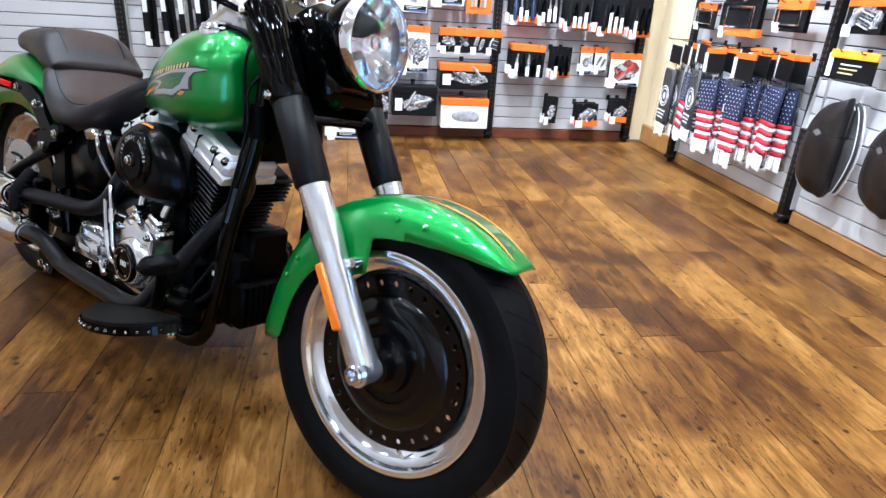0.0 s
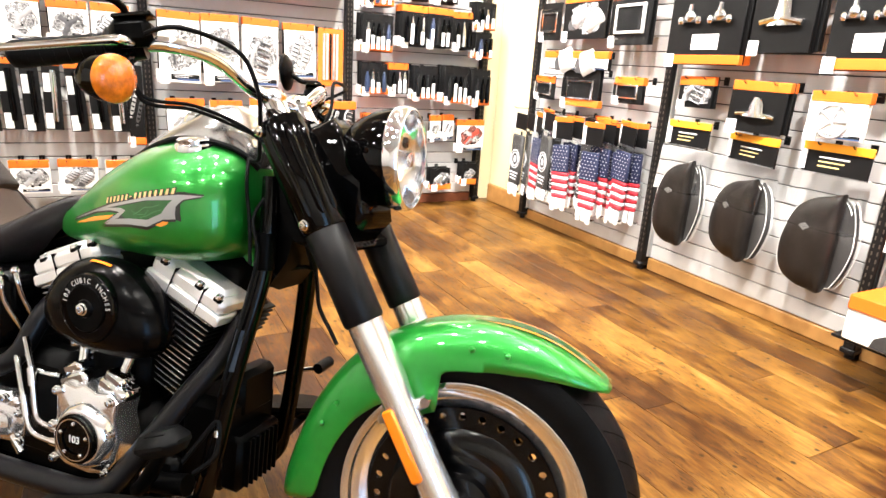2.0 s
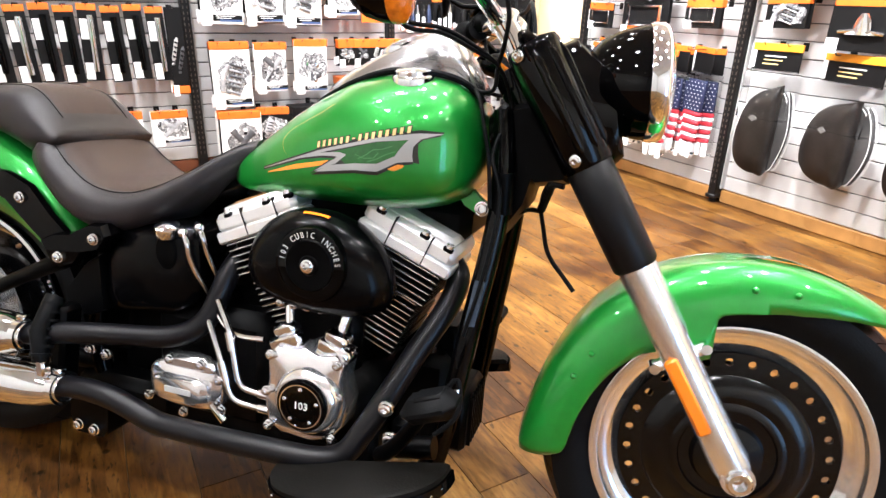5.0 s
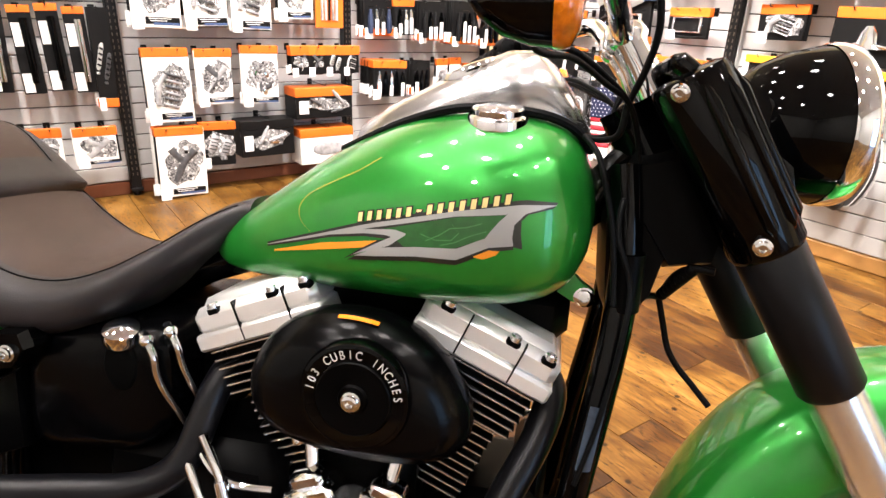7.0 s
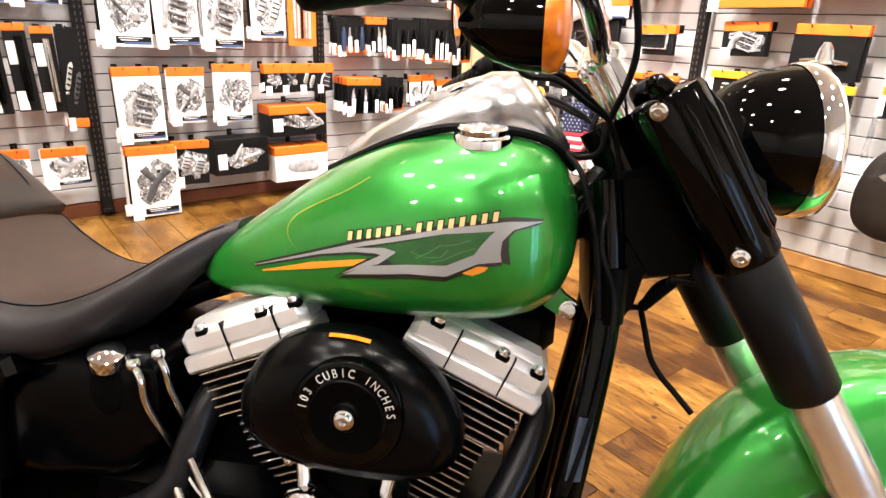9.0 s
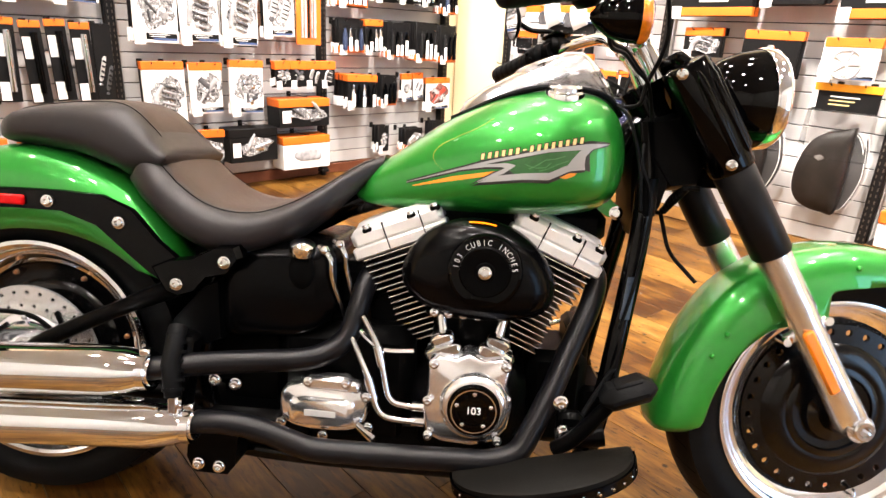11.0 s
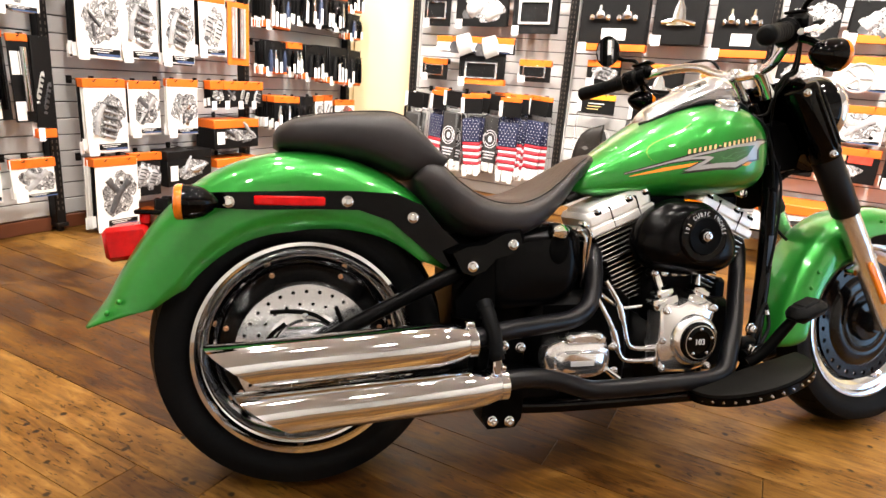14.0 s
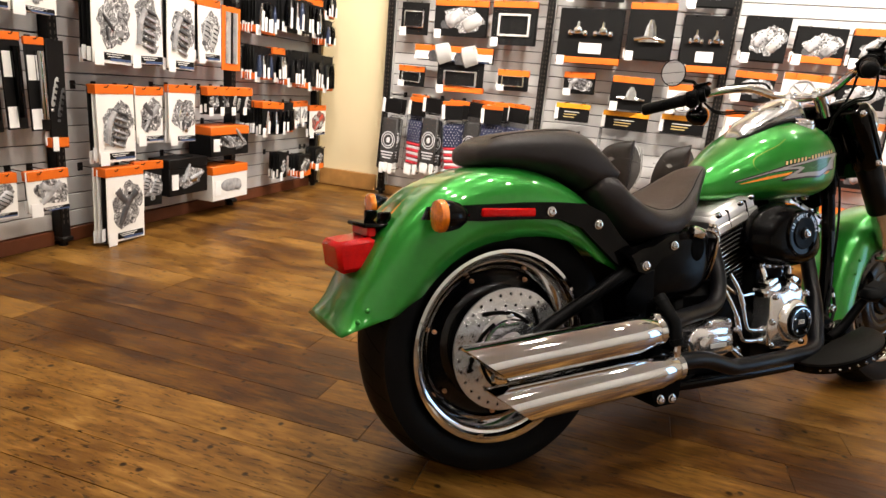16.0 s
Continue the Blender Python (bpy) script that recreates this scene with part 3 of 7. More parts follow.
def holed_disc(c, r0, r1, n, rh, rc, y0, y1):
    """A disc with a ring of n round holes."""
    g, m = Geo(), 16
    for k in range(n):
        t0, t1 = 2 * math.pi * k / n, 2 * math.pi * (k + 1) / n
        tm = (t0 + t1) / 2
        outer = []
        for j in range(m):
            a = 2 * math.pi * j / m
            # corner-to-corner walk round the sector
            q = (j / m * 4) % 4
            if q < 1:
                r, t = r1, t0 + (t1 - t0) * q
            elif q < 2:
                r, t = r1 + (r0 - r1) * (q - 1), t1
            elif q < 3:
                r, t = r0, t1 + (t0 - t1) * (q - 2)
            else:
                r, t = r0 + (r1 - r0) * (q - 3), t0
            outer.append((c.x + r * math.cos(t), c.z + r * math.sin(t)))
        hx, hz = c.x + rc * math.cos(tm), c.z + rc * math.sin(tm)
        hole = []
        for x, z in outer:
            a = math.atan2(z - hz, x - hx)
            hole.append((hx + rh * math.cos(a), hz + rh * math.sin(a)))
        g.ring_grid([[(x, y0, z) for x, z in outer], [(x, y0, z) for x, z in hole], [(x, y1, z) for x, z in hole], [(x, y1, z) for x, z in outer]], True, (False, False))
    return g


def tyre_profile(r, w, rim):
    h = w / 2
    pts = [(rim - 0.010, -h * 0.62), (rim + 0.004, -h * 0.74), (rim + (r - rim) * 0.30, -h * 0.95), (rim + (r - rim) * 0.55, -h), (rim + (r - rim) * 0.76, -h * 0.93), (r - 0.022, -h * 0.74), (r - 0.008, -h * 0.42), (r - 0.001, -h * 0.14)]
    return pts + [(a, -b) for a, b in reversed(pts)]


def sipes(c, r, w, n):
    """Slanting tread grooves, their shade painted as dark lines a hair proud of the tyre."""
    g = Geo()
    for k in range(n):
        for side in (-1, 1):
            t = 2 * math.pi * (k + (0.5 if side > 0 else 0)) / n
            line = []
            for j in range(7):
                q = j / 6
                y = side * w * (0.05 + 0.36 * q)
                rr = table(abs(y), [(0, r), (w * 0.07, r - 0.001), (w * 0.21, r - 0.008), (w * 0.37, r - 0.022), (w * 0.465, r - 0.05)]) + 0.0004
                tt = t + 0.17 * q
                line.append((rr, tt, y))
            rings = []
            for rr, tt, y in line:
                d = 0.010
                rings.append([(c.x + rr * math.cos(tt), c.y + y, c.z + rr * math.sin(tt)), (c.x + rr * math.cos(tt + d), c.y + y, c.z + rr * math.sin(tt + d))])
            g.ring_grid(rings, False)
    return g


def wheel(name, c, r, w, rim, lip, label, steer, front):
    y = (0, 1, 0)
    root_geo = Geo().lathe(tyre_profile(r, w, rim), c, y, 96)
    root = bpart(name, root_geo, RUBBER, None, label, 50, steer)
    bpart("tread_groove", sipes(c, r, w, 34), HOLE, root, "", 38, steer)["kind"] = "stuff"
    # bright rim: outer lip, stepped barrel, both sides
    g = Geo()
    for s in (-1, 1):
        g.lathe([(rim - 0.004, s * lip * 0.86), (rim + 0.006, s * lip * 0.96), (rim + 0.005, s * lip), (rim - 0.003, s * lip * 1.01), (rim - 0.009, s * lip * 0.97), (rim - 0.013, s * lip * 0.84), (rim - 0.024, s * lip * 0.80), (rim - 0.029, s * lip * 0.74), (rim - 0.038, s * lip * 0.60), (rim - 0.046, s * lip * 0.56)], c, y, 96)
    g.lathe([(rim - 0.046, -lip * 0.56), (rim - 0.046, lip * 0.56)], c, y, 96)
    bpart("rim", g, POLISHED if front else CHROME, root, "polished aluminium rim lip", 30, steer)
    face = -lip * (0.66 if front else 0.42)
    r1 = rim - 0.045
    if front:
        bpart("disc", holed_disc(c, r1 - 0.040, r1, 28, 0.0070, r1 - 0.016, face - 0.004, face + 0.004), WHEEL_BLACK, root, "black wheel disc ringed with bullet holes", 38, steer)
    else:
        bpart("disc", Geo().lathe([(r1, face), (r1 - 0.006, face - 0.005), (r1 - 0.020, face - 0.003), (r1 - 0.039, face - 0.004)], c, y, 72), WHEEL_BLACK, root, "black wheel disc", 38, steer)
    bpart("disc", Geo().lathe([(r1 - 0.039, face - 0.004), (r1 - 0.046, face - 0.010), (r1 * 0.62, face - 0.016), (r1 * 0.55, face - 0.015), (0.06, face - 0.010), (0.0, face - 0.010)], c, y, 64), WHEEL_BLACK, root, "black dished wheel centre", 38, steer)
    if not front:
        bpart("disc", holed_disc(c, r1 - 0.040, r1, 28, 0.0070, r1 - 0.016, -face - 0.004, -face + 0.004), WHEEL_BLACK, root, "", 38, steer)
    bpart("disc", Geo().lathe([(r1 - 0.040, -face), (0.03, -face)], c, y, 48), WHEEL_BLACK, root, "", 38, steer)
    return root


fwheel = wheel("front_wheel", FW, 0.316, 0.146, 0.223, 0.060, "front wheel with a black tyre and solid black disc", True, True)
rwheel = wheel("rear_wheel", RW, 0.328, 0.204, 0.231, 0.096, "wide rear wheel with a black tyre and chrome rim", False, False)
bpart("hub", Geo().lathe([(0.098, -0.040), (0.098, -0.052), (0.090, -0.056), (0.080, -0.056), (0.076, -0.050), (0.060, -0.050), (0.055, -0.062), (0.034, -0.066), (0.030, -0.090), (0.0, -0.090)], FW, (0, 1, 0), 48), WHEEL_BLACK, fwheel, "black stepped hub", 38, True)
bpart("valve", Geo().tube([FW + Vector((0.075, -0.046, -0.178)), FW + Vector((0.066, -0.056, -0.160))], 0.0035, 8), CHROME, fwheel, "", 38, True)
# rear brake
bpart("brake_disc", holed_disc(RW, 0.118, 0.147, 30, 0.0042, 0.133, -0.118, -0.112), FORGED, rwheel, "drilled steel brake disc", 38)
bpart("brake_disc", holed_disc(RW, 0.090, 0.1175, 24, 0.0040, 0.106, -0.118, -0.112), FORGED, rwheel)
bpart("disc_carrier", Geo().lathe([(0.092, -0.116), (0.075, -0.121), (0.070, -0.130), (0.045, -0.132), (0.040, -0.150), (0.0, -0.150)], RW, (0, 1, 0), 40), POLISHED, rwheel, "bright disc carrier")
for k in range(5):
    t = 2 * math.pi * k / 5 + 0.35
    g = Geo().tube([RW + Vector((math.cos(t + d) * rr, -0.1195, math.sin(t + d) * rr)) for d, rr in ((-0.7, 0.078), (-0.2, 0.084), (0.3, 0.096), (0.66, 0.116))], 0.0048, 8, 4)
    # raised black bars stand in for the carrier's dark curved slots
    bpart("carrier_slot_bar", g, HOLE, rwheel)
    bolt(RW + Vector((math.cos(t) * 0.083, -0.120, math.sin(t) * 0.083)), 0.0055, mat=POLISHED, parent=rwheel)
for k in range(7):
    t = 2 * math.pi * k / 7 + 0.2
    bolt(RW + Vector((math.cos(t) * 0.172, -0.052, math.sin(t) * 0.172)), 0.0045, mat=COPPER, parent=rwheel)


def fender(c, spans, half, flat, thick, steer, name, label):
    """A fender: rows of (angle, crown radius, skirt radius, half width)."""
    g, rings = Geo(), []
    a0, a1 = spans[0][0], spans[-1][0]
    n = 72
    for i in range(n + 1):
        t = a0 + (a1 - a0) * i / n
        rc = smooth_table(t, [(s[0], s[1]) for s in spans])
        rs = min(table(t, [(s[0], s[2]) for s in spans]), rc - 0.004)
        hw = smooth_table(t, [(s[0], s[3]) for s in spans])
        ring = []
        drop = min(0.075, (rc - rs))
        prof = [(1.0, rs), (1.0, rs + (rc - drop - rs) * 0.5)]
        for k in range(7):
            q = math.pi / 2 * k / 6
            prof.append((flat + (1 - flat) * math.cos(q) ** 0.9 if k < 6 else flat, rc - drop + drop * math.sin(q) ** 1.0 * 0.965))
        prof += [(flat * 0.55, rc - drop * 0.012), (0.0, rc)]
        full = [(-w, r) for w, r in prof] + [(w, r) for w, r in reversed(prof[:-1])]
        for w, r in full:
            ring.append((c.x + r * math.cos(radians(t)), c.y + w * hw, c.z + r * math.sin(radians(t))))
        rings.append(ring)
    g.ring_grid(rings, False)
    ob = bpart(name, g, GREEN, None, label, 60, steer)
    so = ob.modifiers.new("thick", "SOLIDIFY")
    so.thickness, so.offset = thick, 0
    return ob


ffender = fender(FW, [(48.5, 0.347, 0.338, 0.040), (52, 0.345, 0.324, 0.056), (58, 0.342, 0.308, 0.070), (66, 0.340, 0.290, 0.079), (76, 0.338, 0.272, 0.084), (90, 0.337, 0.258, 0.087), (103, 0.336, 0.254, 0.088), (107, 0.336, 0.200, 0.088), (109, 0.336, 0.186, 0.088), (118, 0.336, 0.186, 0.088), (122, 0.336, 0.212, 0.088), (134, 0.335, 0.234, 0.088), (150, 0.332, 0.244, 0.086), (166, 0.334, 0.252, 0.084), (178, 0.343, 0.261, 0.082), (185, 0.352, 0.268, 0.081), (188, 0.356, 0.278, 0.079), (189.5, 0.356, 0.300, 0.072)], 0.087, 0.42, 0.003, True, "front_fender", "green metallic front fender with painted trim")
rfender = fender(RW, [(30, 0.385, 0.350, 0.128), (40, 0.405, 0.312, 0.132), (53, 0.418, 0.300, 0.134), (68, 0.424, 0.284, 0.135), (82, 0.428, 0.271, 0.136), (97, 0.430, 0.264, 0.137), (117, 0.424, 0.270, 0.137), (134, 0.412, 0.272, 0.137), (148, 0.405, 0.276, 0.137), (160, 0.408, 0.312, 0.137), (165.5, 0.416, 0.364, 0.138), (170, 0.429, 0.418, 0.138)], 0.137, 0.52, 0.003, False, "rear_fender", "green metallic flared rear fender")
for t, rr in ((80, 0.300), (92, 0.296), (148, 0.288), (158, 0.290)):
    at = FW + Vector((math.cos(radians(t)) * rr, -0.086, math.sin(radians(t)) * rr))
    bpart("rivet", Geo().lathe([(0.0055, -0.002), (0.0052, 0.0012), (0.0036, 0.0032), (0.0, 0.0040)], at, (0, -1, 0), 12), GREEN, ffender, "", 60, True)
for t, rr in ((161, 0.378), (165, 0.392)):
    at = RW + Vector((math.cos(radians(t)) * rr, -0.137, math.sin(radians(t)) * rr))
    bpart("rivet", Geo().lathe([(0.0055, -0.002), (0.0052, 0.0012), (0.0036, 0.0032), (0.0, 0.0040)], at, (0, -1, 0), 12), GREEN, rfender, "", 60)


def crown_stripe(c, spans, y0, y1, t0, t1, mat, parent, steer, name="stripe"):
    """A painted line laid along a fender's crown."""
    rings = []
    for i in range(25):
        q = i / 24
        t = t0 + (t1 - t0) * q
        rc = smooth_table(t, spans) + 0.0032
        wob = 0.006 * math.sin(q * 5)
        fade = math.sin(math.pi * q) ** 0.5
        ring = []
        for w in (0, 0.5, 1):
            y = y0 + wob + (y1 - y0) * w * fade
            ring.append((c.x + (rc - y * y * 0.9) * math.cos(radians(t)), c.y + y, c.z + (rc - y * y * 0.9) * math.sin(radians(t))))
        rings.append(ring)
    bpart(name, Geo().ring_grid(rings, False), mat, parent, "", 60, steer)


FSP, RSP = [(48.5, 0.347), (58, 0.342), (66, 0.340), (90, 0.337), (104, 0.336)], [(97, 0.428), (117, 0.422), (134, 0.411), (150, 0.406)]
crown_stripe(FW, FSP, -0.022, 0.022, 54, 94, EMB_DARK, ffender, True)
crown_stripe(FW, FSP, -0.030, -0.022, 52, 90, EMB_ORANGE, ffender, True)
crown_stripe(FW, FSP, 0.022, 0.030, 52, 90, EMB_ORANGE, ffender, True)
crown_stripe(RW, RSP, -0.034, -0.026, 100, 148, EMB_ORANGE, rfender, False)
crown_stripe(RW, RSP, -0.024, 0.024, 104, 146, EMB_DARK, rfender, False)
crown_stripe(RW, RSP, 0.026, 0.034, 100, 148, EMB_ORANGE, rfender, False)

# ---- tank ----
T_TOP = [(0.646, 0.692), (0.655, 0.714), (0.680, 0.741), (0.735, 0.780), (0.785, 0.815), (0.830, 0.846), (0.870, 0.870), (0.930, 0.898), (0.980, 0.912), (1.020, 0.918), (1.080, 0.917), (1.120, 0.905), (1.148, 0.880), (1.165, 0.845), (1.174, 0.800)]
T_BOT = [(0.646, 0.686), (0.655, 0.677), (0.680, 0.669), (0.724, 0.665), (0.780, 0.666), (0.840, 0.667), (0.900, 0.668), (0.960, 0.670), (1.020, 0.673), (1.080, 0.679), (1.120, 0.690), (1.148, 0.710), (1.165, 0.742), (1.174, 0.790)]
T_W = [(0.646, 0.008), (0.655, 0.032), (0.680, 0.056), (0.730, 0.080), (0.780, 0.103), (0.840, 0.127), (0.900, 0.147), (0.960, 0.162), (1.020, 0.170), (1.080, 0.168), (1.120, 0.155), (1.148, 0.130), (1.165, 0.092), (1.174, 0.030)]
T_N, T_LOW = 2.35, 3.3


def tank_y(x, h):
    """Half width of the tank at x and height h."""
    top, bot, w = smooth_table(x, T_TOP), smooth_table(x, T_BOT), smooth_table(x, T_W)
    mid = bot + (top - bot) * 0.44
    q = (h - mid) / (top - mid) if h > mid else (mid - h) / (mid - bot)
    n = T_N if h > mid else T_LOW
    return w * max(0.0, 1 - min(1, abs(q)) ** n) ** (1 / n)


rings = []
for i in range(61):
    x = 0.646 + (1.174 - 0.646) * i / 60
    top, bot, w = smooth_table(x, T_TOP), smooth_table(x, T_BOT), smooth_table(x, T_W)
    mid = bot + (top - bot) * 0.44
    ring = []
    for k in range(48):
        a = 2 * math.pi * k / 48
        ca, sa = math.cos(a), math.sin(a)
        n = T_N if sa > 0 else T_LOW
        y = w * math.copysign(abs(ca) ** (2 / n), ca)
        z = mid + (top - mid if sa > 0 else mid - bot) * math.copysign(abs(sa) ** (2 / n), sa)
        ring.append((x, y, z))
    rings.append(ring)
tank = bpart("fuel_tank", Geo().ring_grid(rings), GREEN, None, "teardrop green metallic fuel tank", 70)
for s in (-1, 1):
    bpart("filler_cap", Geo().lathe([(0.036, -0.008), (0.036, 0.003), (0.034, 0.006), (0.031, 0.007), (0.031, 0.013), (0.027, 0.016), (0.0, 0.018)], (1.045, s * 0.088, 0.902), (-0.02, s * 0.20, 1), 40), CHROME, tank, "chrome filler cap")
bpart("mount_tab", Geo().plate([(1.115, 0.712), (1.146, 0.726), (1.166, 0.706), (1.183, 0.695), (1.186, 0.681), (1.174, 0.672), (1.156, 0.677), (1.136, 0.688)], -0.034, -0.022, 0.08), GREEN, tank)
bolt((1.171, -0.035, 0.686), 0.011, parent=tank)


def tank_patch(name, top, bottom, mat, lift=0.0012, n=26, m=4):
    """A decal between two lines (x, h) on the tank's right side."""
    rings = []
    tx = lambda line, q: table(q * (len(line) - 1), [(i, p[0]) for i, p in enumerate(line)])
    tz = lambda line, q: table(q * (len(line) - 1), [(i, p[1]) for i, p in enumerate(line)])
    for i in range(n + 1):
        q = i / n
        ring = []
        for j in range(m + 1):
            w = j / m
            x = tx(top, q) * (1 - w) + tx(bottom, q) * w
            z = tz(top, q) * (1 - w) + tz(bottom, q) * w
            ring.append((x, -tank_y(x, z) - lift, z))
        rings.append(ring)
    return bpart(name, Geo().ring_grid(rings, False), mat, tank, "", 60)


# swoosh: silver bands on black edges, dark green field, orange flashes
SWOOSH = [
    ([(0.762, 0.724), (0.914, 0.775), (1.016, 0.802), (1.086, 0.815), (1.124, 0.8165)], [(0.762, 0.723), (0.915, 0.770), (1.016, 0.796), (1.076, 0.804), (1.121, 0.815)]),
    ([(1.114, 0.813), (1.092, 0.806), (1.081, 0.793), (1.080, 0.779), (1.082, 0.770)], [(1.074, 0.805), (1.066, 0.797), (1.057, 0.785), (1.050, 0.774), (1.049, 0.773)]),
    ([(1.080, 0.776), (1.049, 0.775), (1.021, 0.761)], [(1.082, 0.770), (1.056, 0.766), (1.021, 0.748)]),
    ([(1.021, 0.761), (0.976, 0.757), (0.927, 0.749)], [(1.021, 0.748), (0.976, 0.746), (0.896, 0.734)]),
    ([(0.853, 0.754), (0.909, 0.768), (0.947, 0.773), (0.963, 0.770), (0.941, 0.753), (0.927, 0.748)], [(0.853, 0.752), (0.909, 0.763), (0.936, 0.765), (0.944, 0.764), (0.926, 0.754), (0.892, 0.734)]),
]
for k, (top, bottom) in enumerate(SWOOSH):
    grow = lambda a, b, e=0.30, m=0.0022: (a[0] + (a[0] - b[0]) * e, a[1] + (a[1] - b[1]) * e + math.copysign(m, a[1] - b[1]))
    tank_patch("emblem_edge", [grow(a, b) for a, b in zip(top, bottom)], [grow(b, a) for a, b in zip(top, bottom)], EMB_BLACK, 0.0010 + k * 0.00005)
    tank_patch("emblem_silver", top, bottom, EMB_SILVER, 0.0020 + k * 0.00005)
tank_patch("emblem_field", [(0.934, 0.772), (1.016, 0.795), (1.071, 0.803)], [(0.961, 0.754), (1.016, 0.760), (1.049, 0.774)], EMB_DARK, 0.0016)
tank_patch("emblem_flash", [(0.775, 0.719), (0.851, 0.742), (0.926, 0.757)], [(0.774, 0.717), (0.849, 0.733), (0.908, 0.746)], EMB_ORANGE, 0.0015)
tank_patch("emblem_flash", [(1.040, 0.7545), (1.056, 0.763), (1.068, 0.763)], [(1.040, 0.7535), (1.051, 0.752), (1.064, 0.758)], EMB_ORANGE, 0.0015)
for line in ([(0.985, 0.766), (1.000, 0.774), (1.012, 0.783), (1.030, 0.786), (1.046, 0.792)], [(0.978, 0.773), (0.996, 0.768), (1.014, 0.770), (1.022, 0.779), (1.014, 0.788)], [(1.002, 0.763), (1.018, 0.768), (1.034, 0.777), (1.052, 0.784)]):
    tank_patch("scroll_line", line, [(x + 0.0006, z - 0.0011) for x, z in line], SCROLL, 0.0022, 16, 1)
hook_line = [(p.x, p.y) for p in curve_through([Vector(q) for q in ((0.832, 0.752, 0), (0.816, 0.764, 0), (0.811, 0.780, 0), (0.824, 0.797, 0), (0.856, 0.815, 0), (0.890, 0.832, 0), (0.918, 0.850, 0))], [0] * 7, 6)[0]]
tank_patch("pinstripe", hook_line, [(x + 0.0014, z - 0.0006) for x, z in hook_line], PINLINE, 0.0014, 48, 1)
# maker's lettering as plain upright bars
for k in range(15):
    x = 0.900 + k * 0.01205
    z = 0.7745 + (x - 0.900) * 0.226
    short = 0.35 if k == 6 else 1.0
    z += 0.004 if k == 6 else 0
    tank_patch("lettering_bar", [(x - 0.0006, z + 0.0128 * short), (x + 0.0080, z + 0.0146 * short)], [(x - 0.0014, z - 0.0008), (x + 0.0072, z + 0.0010)], EMB_BLACK, 0.0013, 2, 2)
    tank_patch("lettering_bar", [(x + 0.0008, z + 0.0116 * short), (x + 0.0064, z + 0.0128 * short)], [(x, z + 0.0010), (x + 0.0056, z + 0.0022)], EMB_GOLD, 0.0026, 2, 2)

# ---- console and speedometer on the tank ----
con = bpart("dash_console", Geo().ring_grid([[(x, w * math.copysign(abs(math.cos(math.pi * k / 16)) ** 0.8, math.cos(math.pi * k / 16)), bot + (top - bot) * math.sin(math.pi * k / 16) ** 0.75) for k in range(17)] for x, w, bot, top in
    [(0.850, 0.028, 0.846, 0.866), (0.860, 0.037, 0.852, 0.886), (0.900, 0.050, 0.872, 0.914), (0.960, 0.060, 0.898, 0.946), (1.010, 0.066, 0.908, 0.972), (1.045, 0.068, 0.910, 0.988), (1.080, 0.066, 0.908, 0.990), (1.105, 0.060, 0.900, 0.972), (1.130, 0.052, 0.888, 0.940), (1.152, 0.040, 0.872, 0.902)]], True, (True, True)), CONSOLE, None, "brushed silver tank console", 60)
bpart("console_trim", Geo().tube([(0.838, -0.028, 0.849), (0.868, -0.050, 0.862), (0.930, -0.068, 0.891), (1.000, -0.080, 0.912), (1.080, -0.080, 0.913), (1.130, -0.064, 0.900), (1.158, -0.040, 0.872)], 0.006, 8, 5), RUBBER, con, "black rubber console edge")
bpart("speedometer", Geo().lathe([(0.048, -0.01), (0.051, 0.0), (0.048, 0.008), (0.044, 0.010), (0.042, 0.006), (0.0, 0.006)], (1.000, 0, 0.956), (-0.42, 0, 1), 40), CHROME, con, "round speedometer in a chrome bezel")
bpart("speedometer_face", Geo().lathe([(0.0415, 0.007), (0.0, 0.0075)], (1.000, 0, 0.956), (-0.42, 0, 1), 32), BLACK_GLOSS, con, "black dial")


# ---- seat ----
def cushion(name, spans, mat, label, n=40, power=2.6, dip=0.0):
    """spans: x, half width, bottom, top."""
    rings = []
    x0, x1 = spans[0][0], spans[-1][0]
    for i in range(n + 1):
        q = i / n
        x = x0 + (x1 - x0) * q
        w = max(0.004, smooth_table(x, [(s[0], s[1]) for s in spans]))
        b, t = smooth_table(x, [(s[0], s[2]) for s in spans]), smooth_table(x, [(s[0], s[3]) for s in spans])
        c = (b + t) / 2
        ring = []
        for k in range(40):
            a = 2 * math.pi * k / 40
            ca, sa = math.cos(a), math.sin(a)
            y = w * math.copysign(abs(ca) ** (2 / power), ca)
            z = c + (t - b) / 2 * math.copysign(abs(sa) ** (2 / power), sa)
            if sa > 0:
                z -= dip * (1 - (y / w) ** 2) * min(1, 6 * q * (1 - q))
            ring.append((x, y, z))
        rings.append(ring)
    return bpart(name, Geo().ring_grid(rings), mat, None, label, 60)


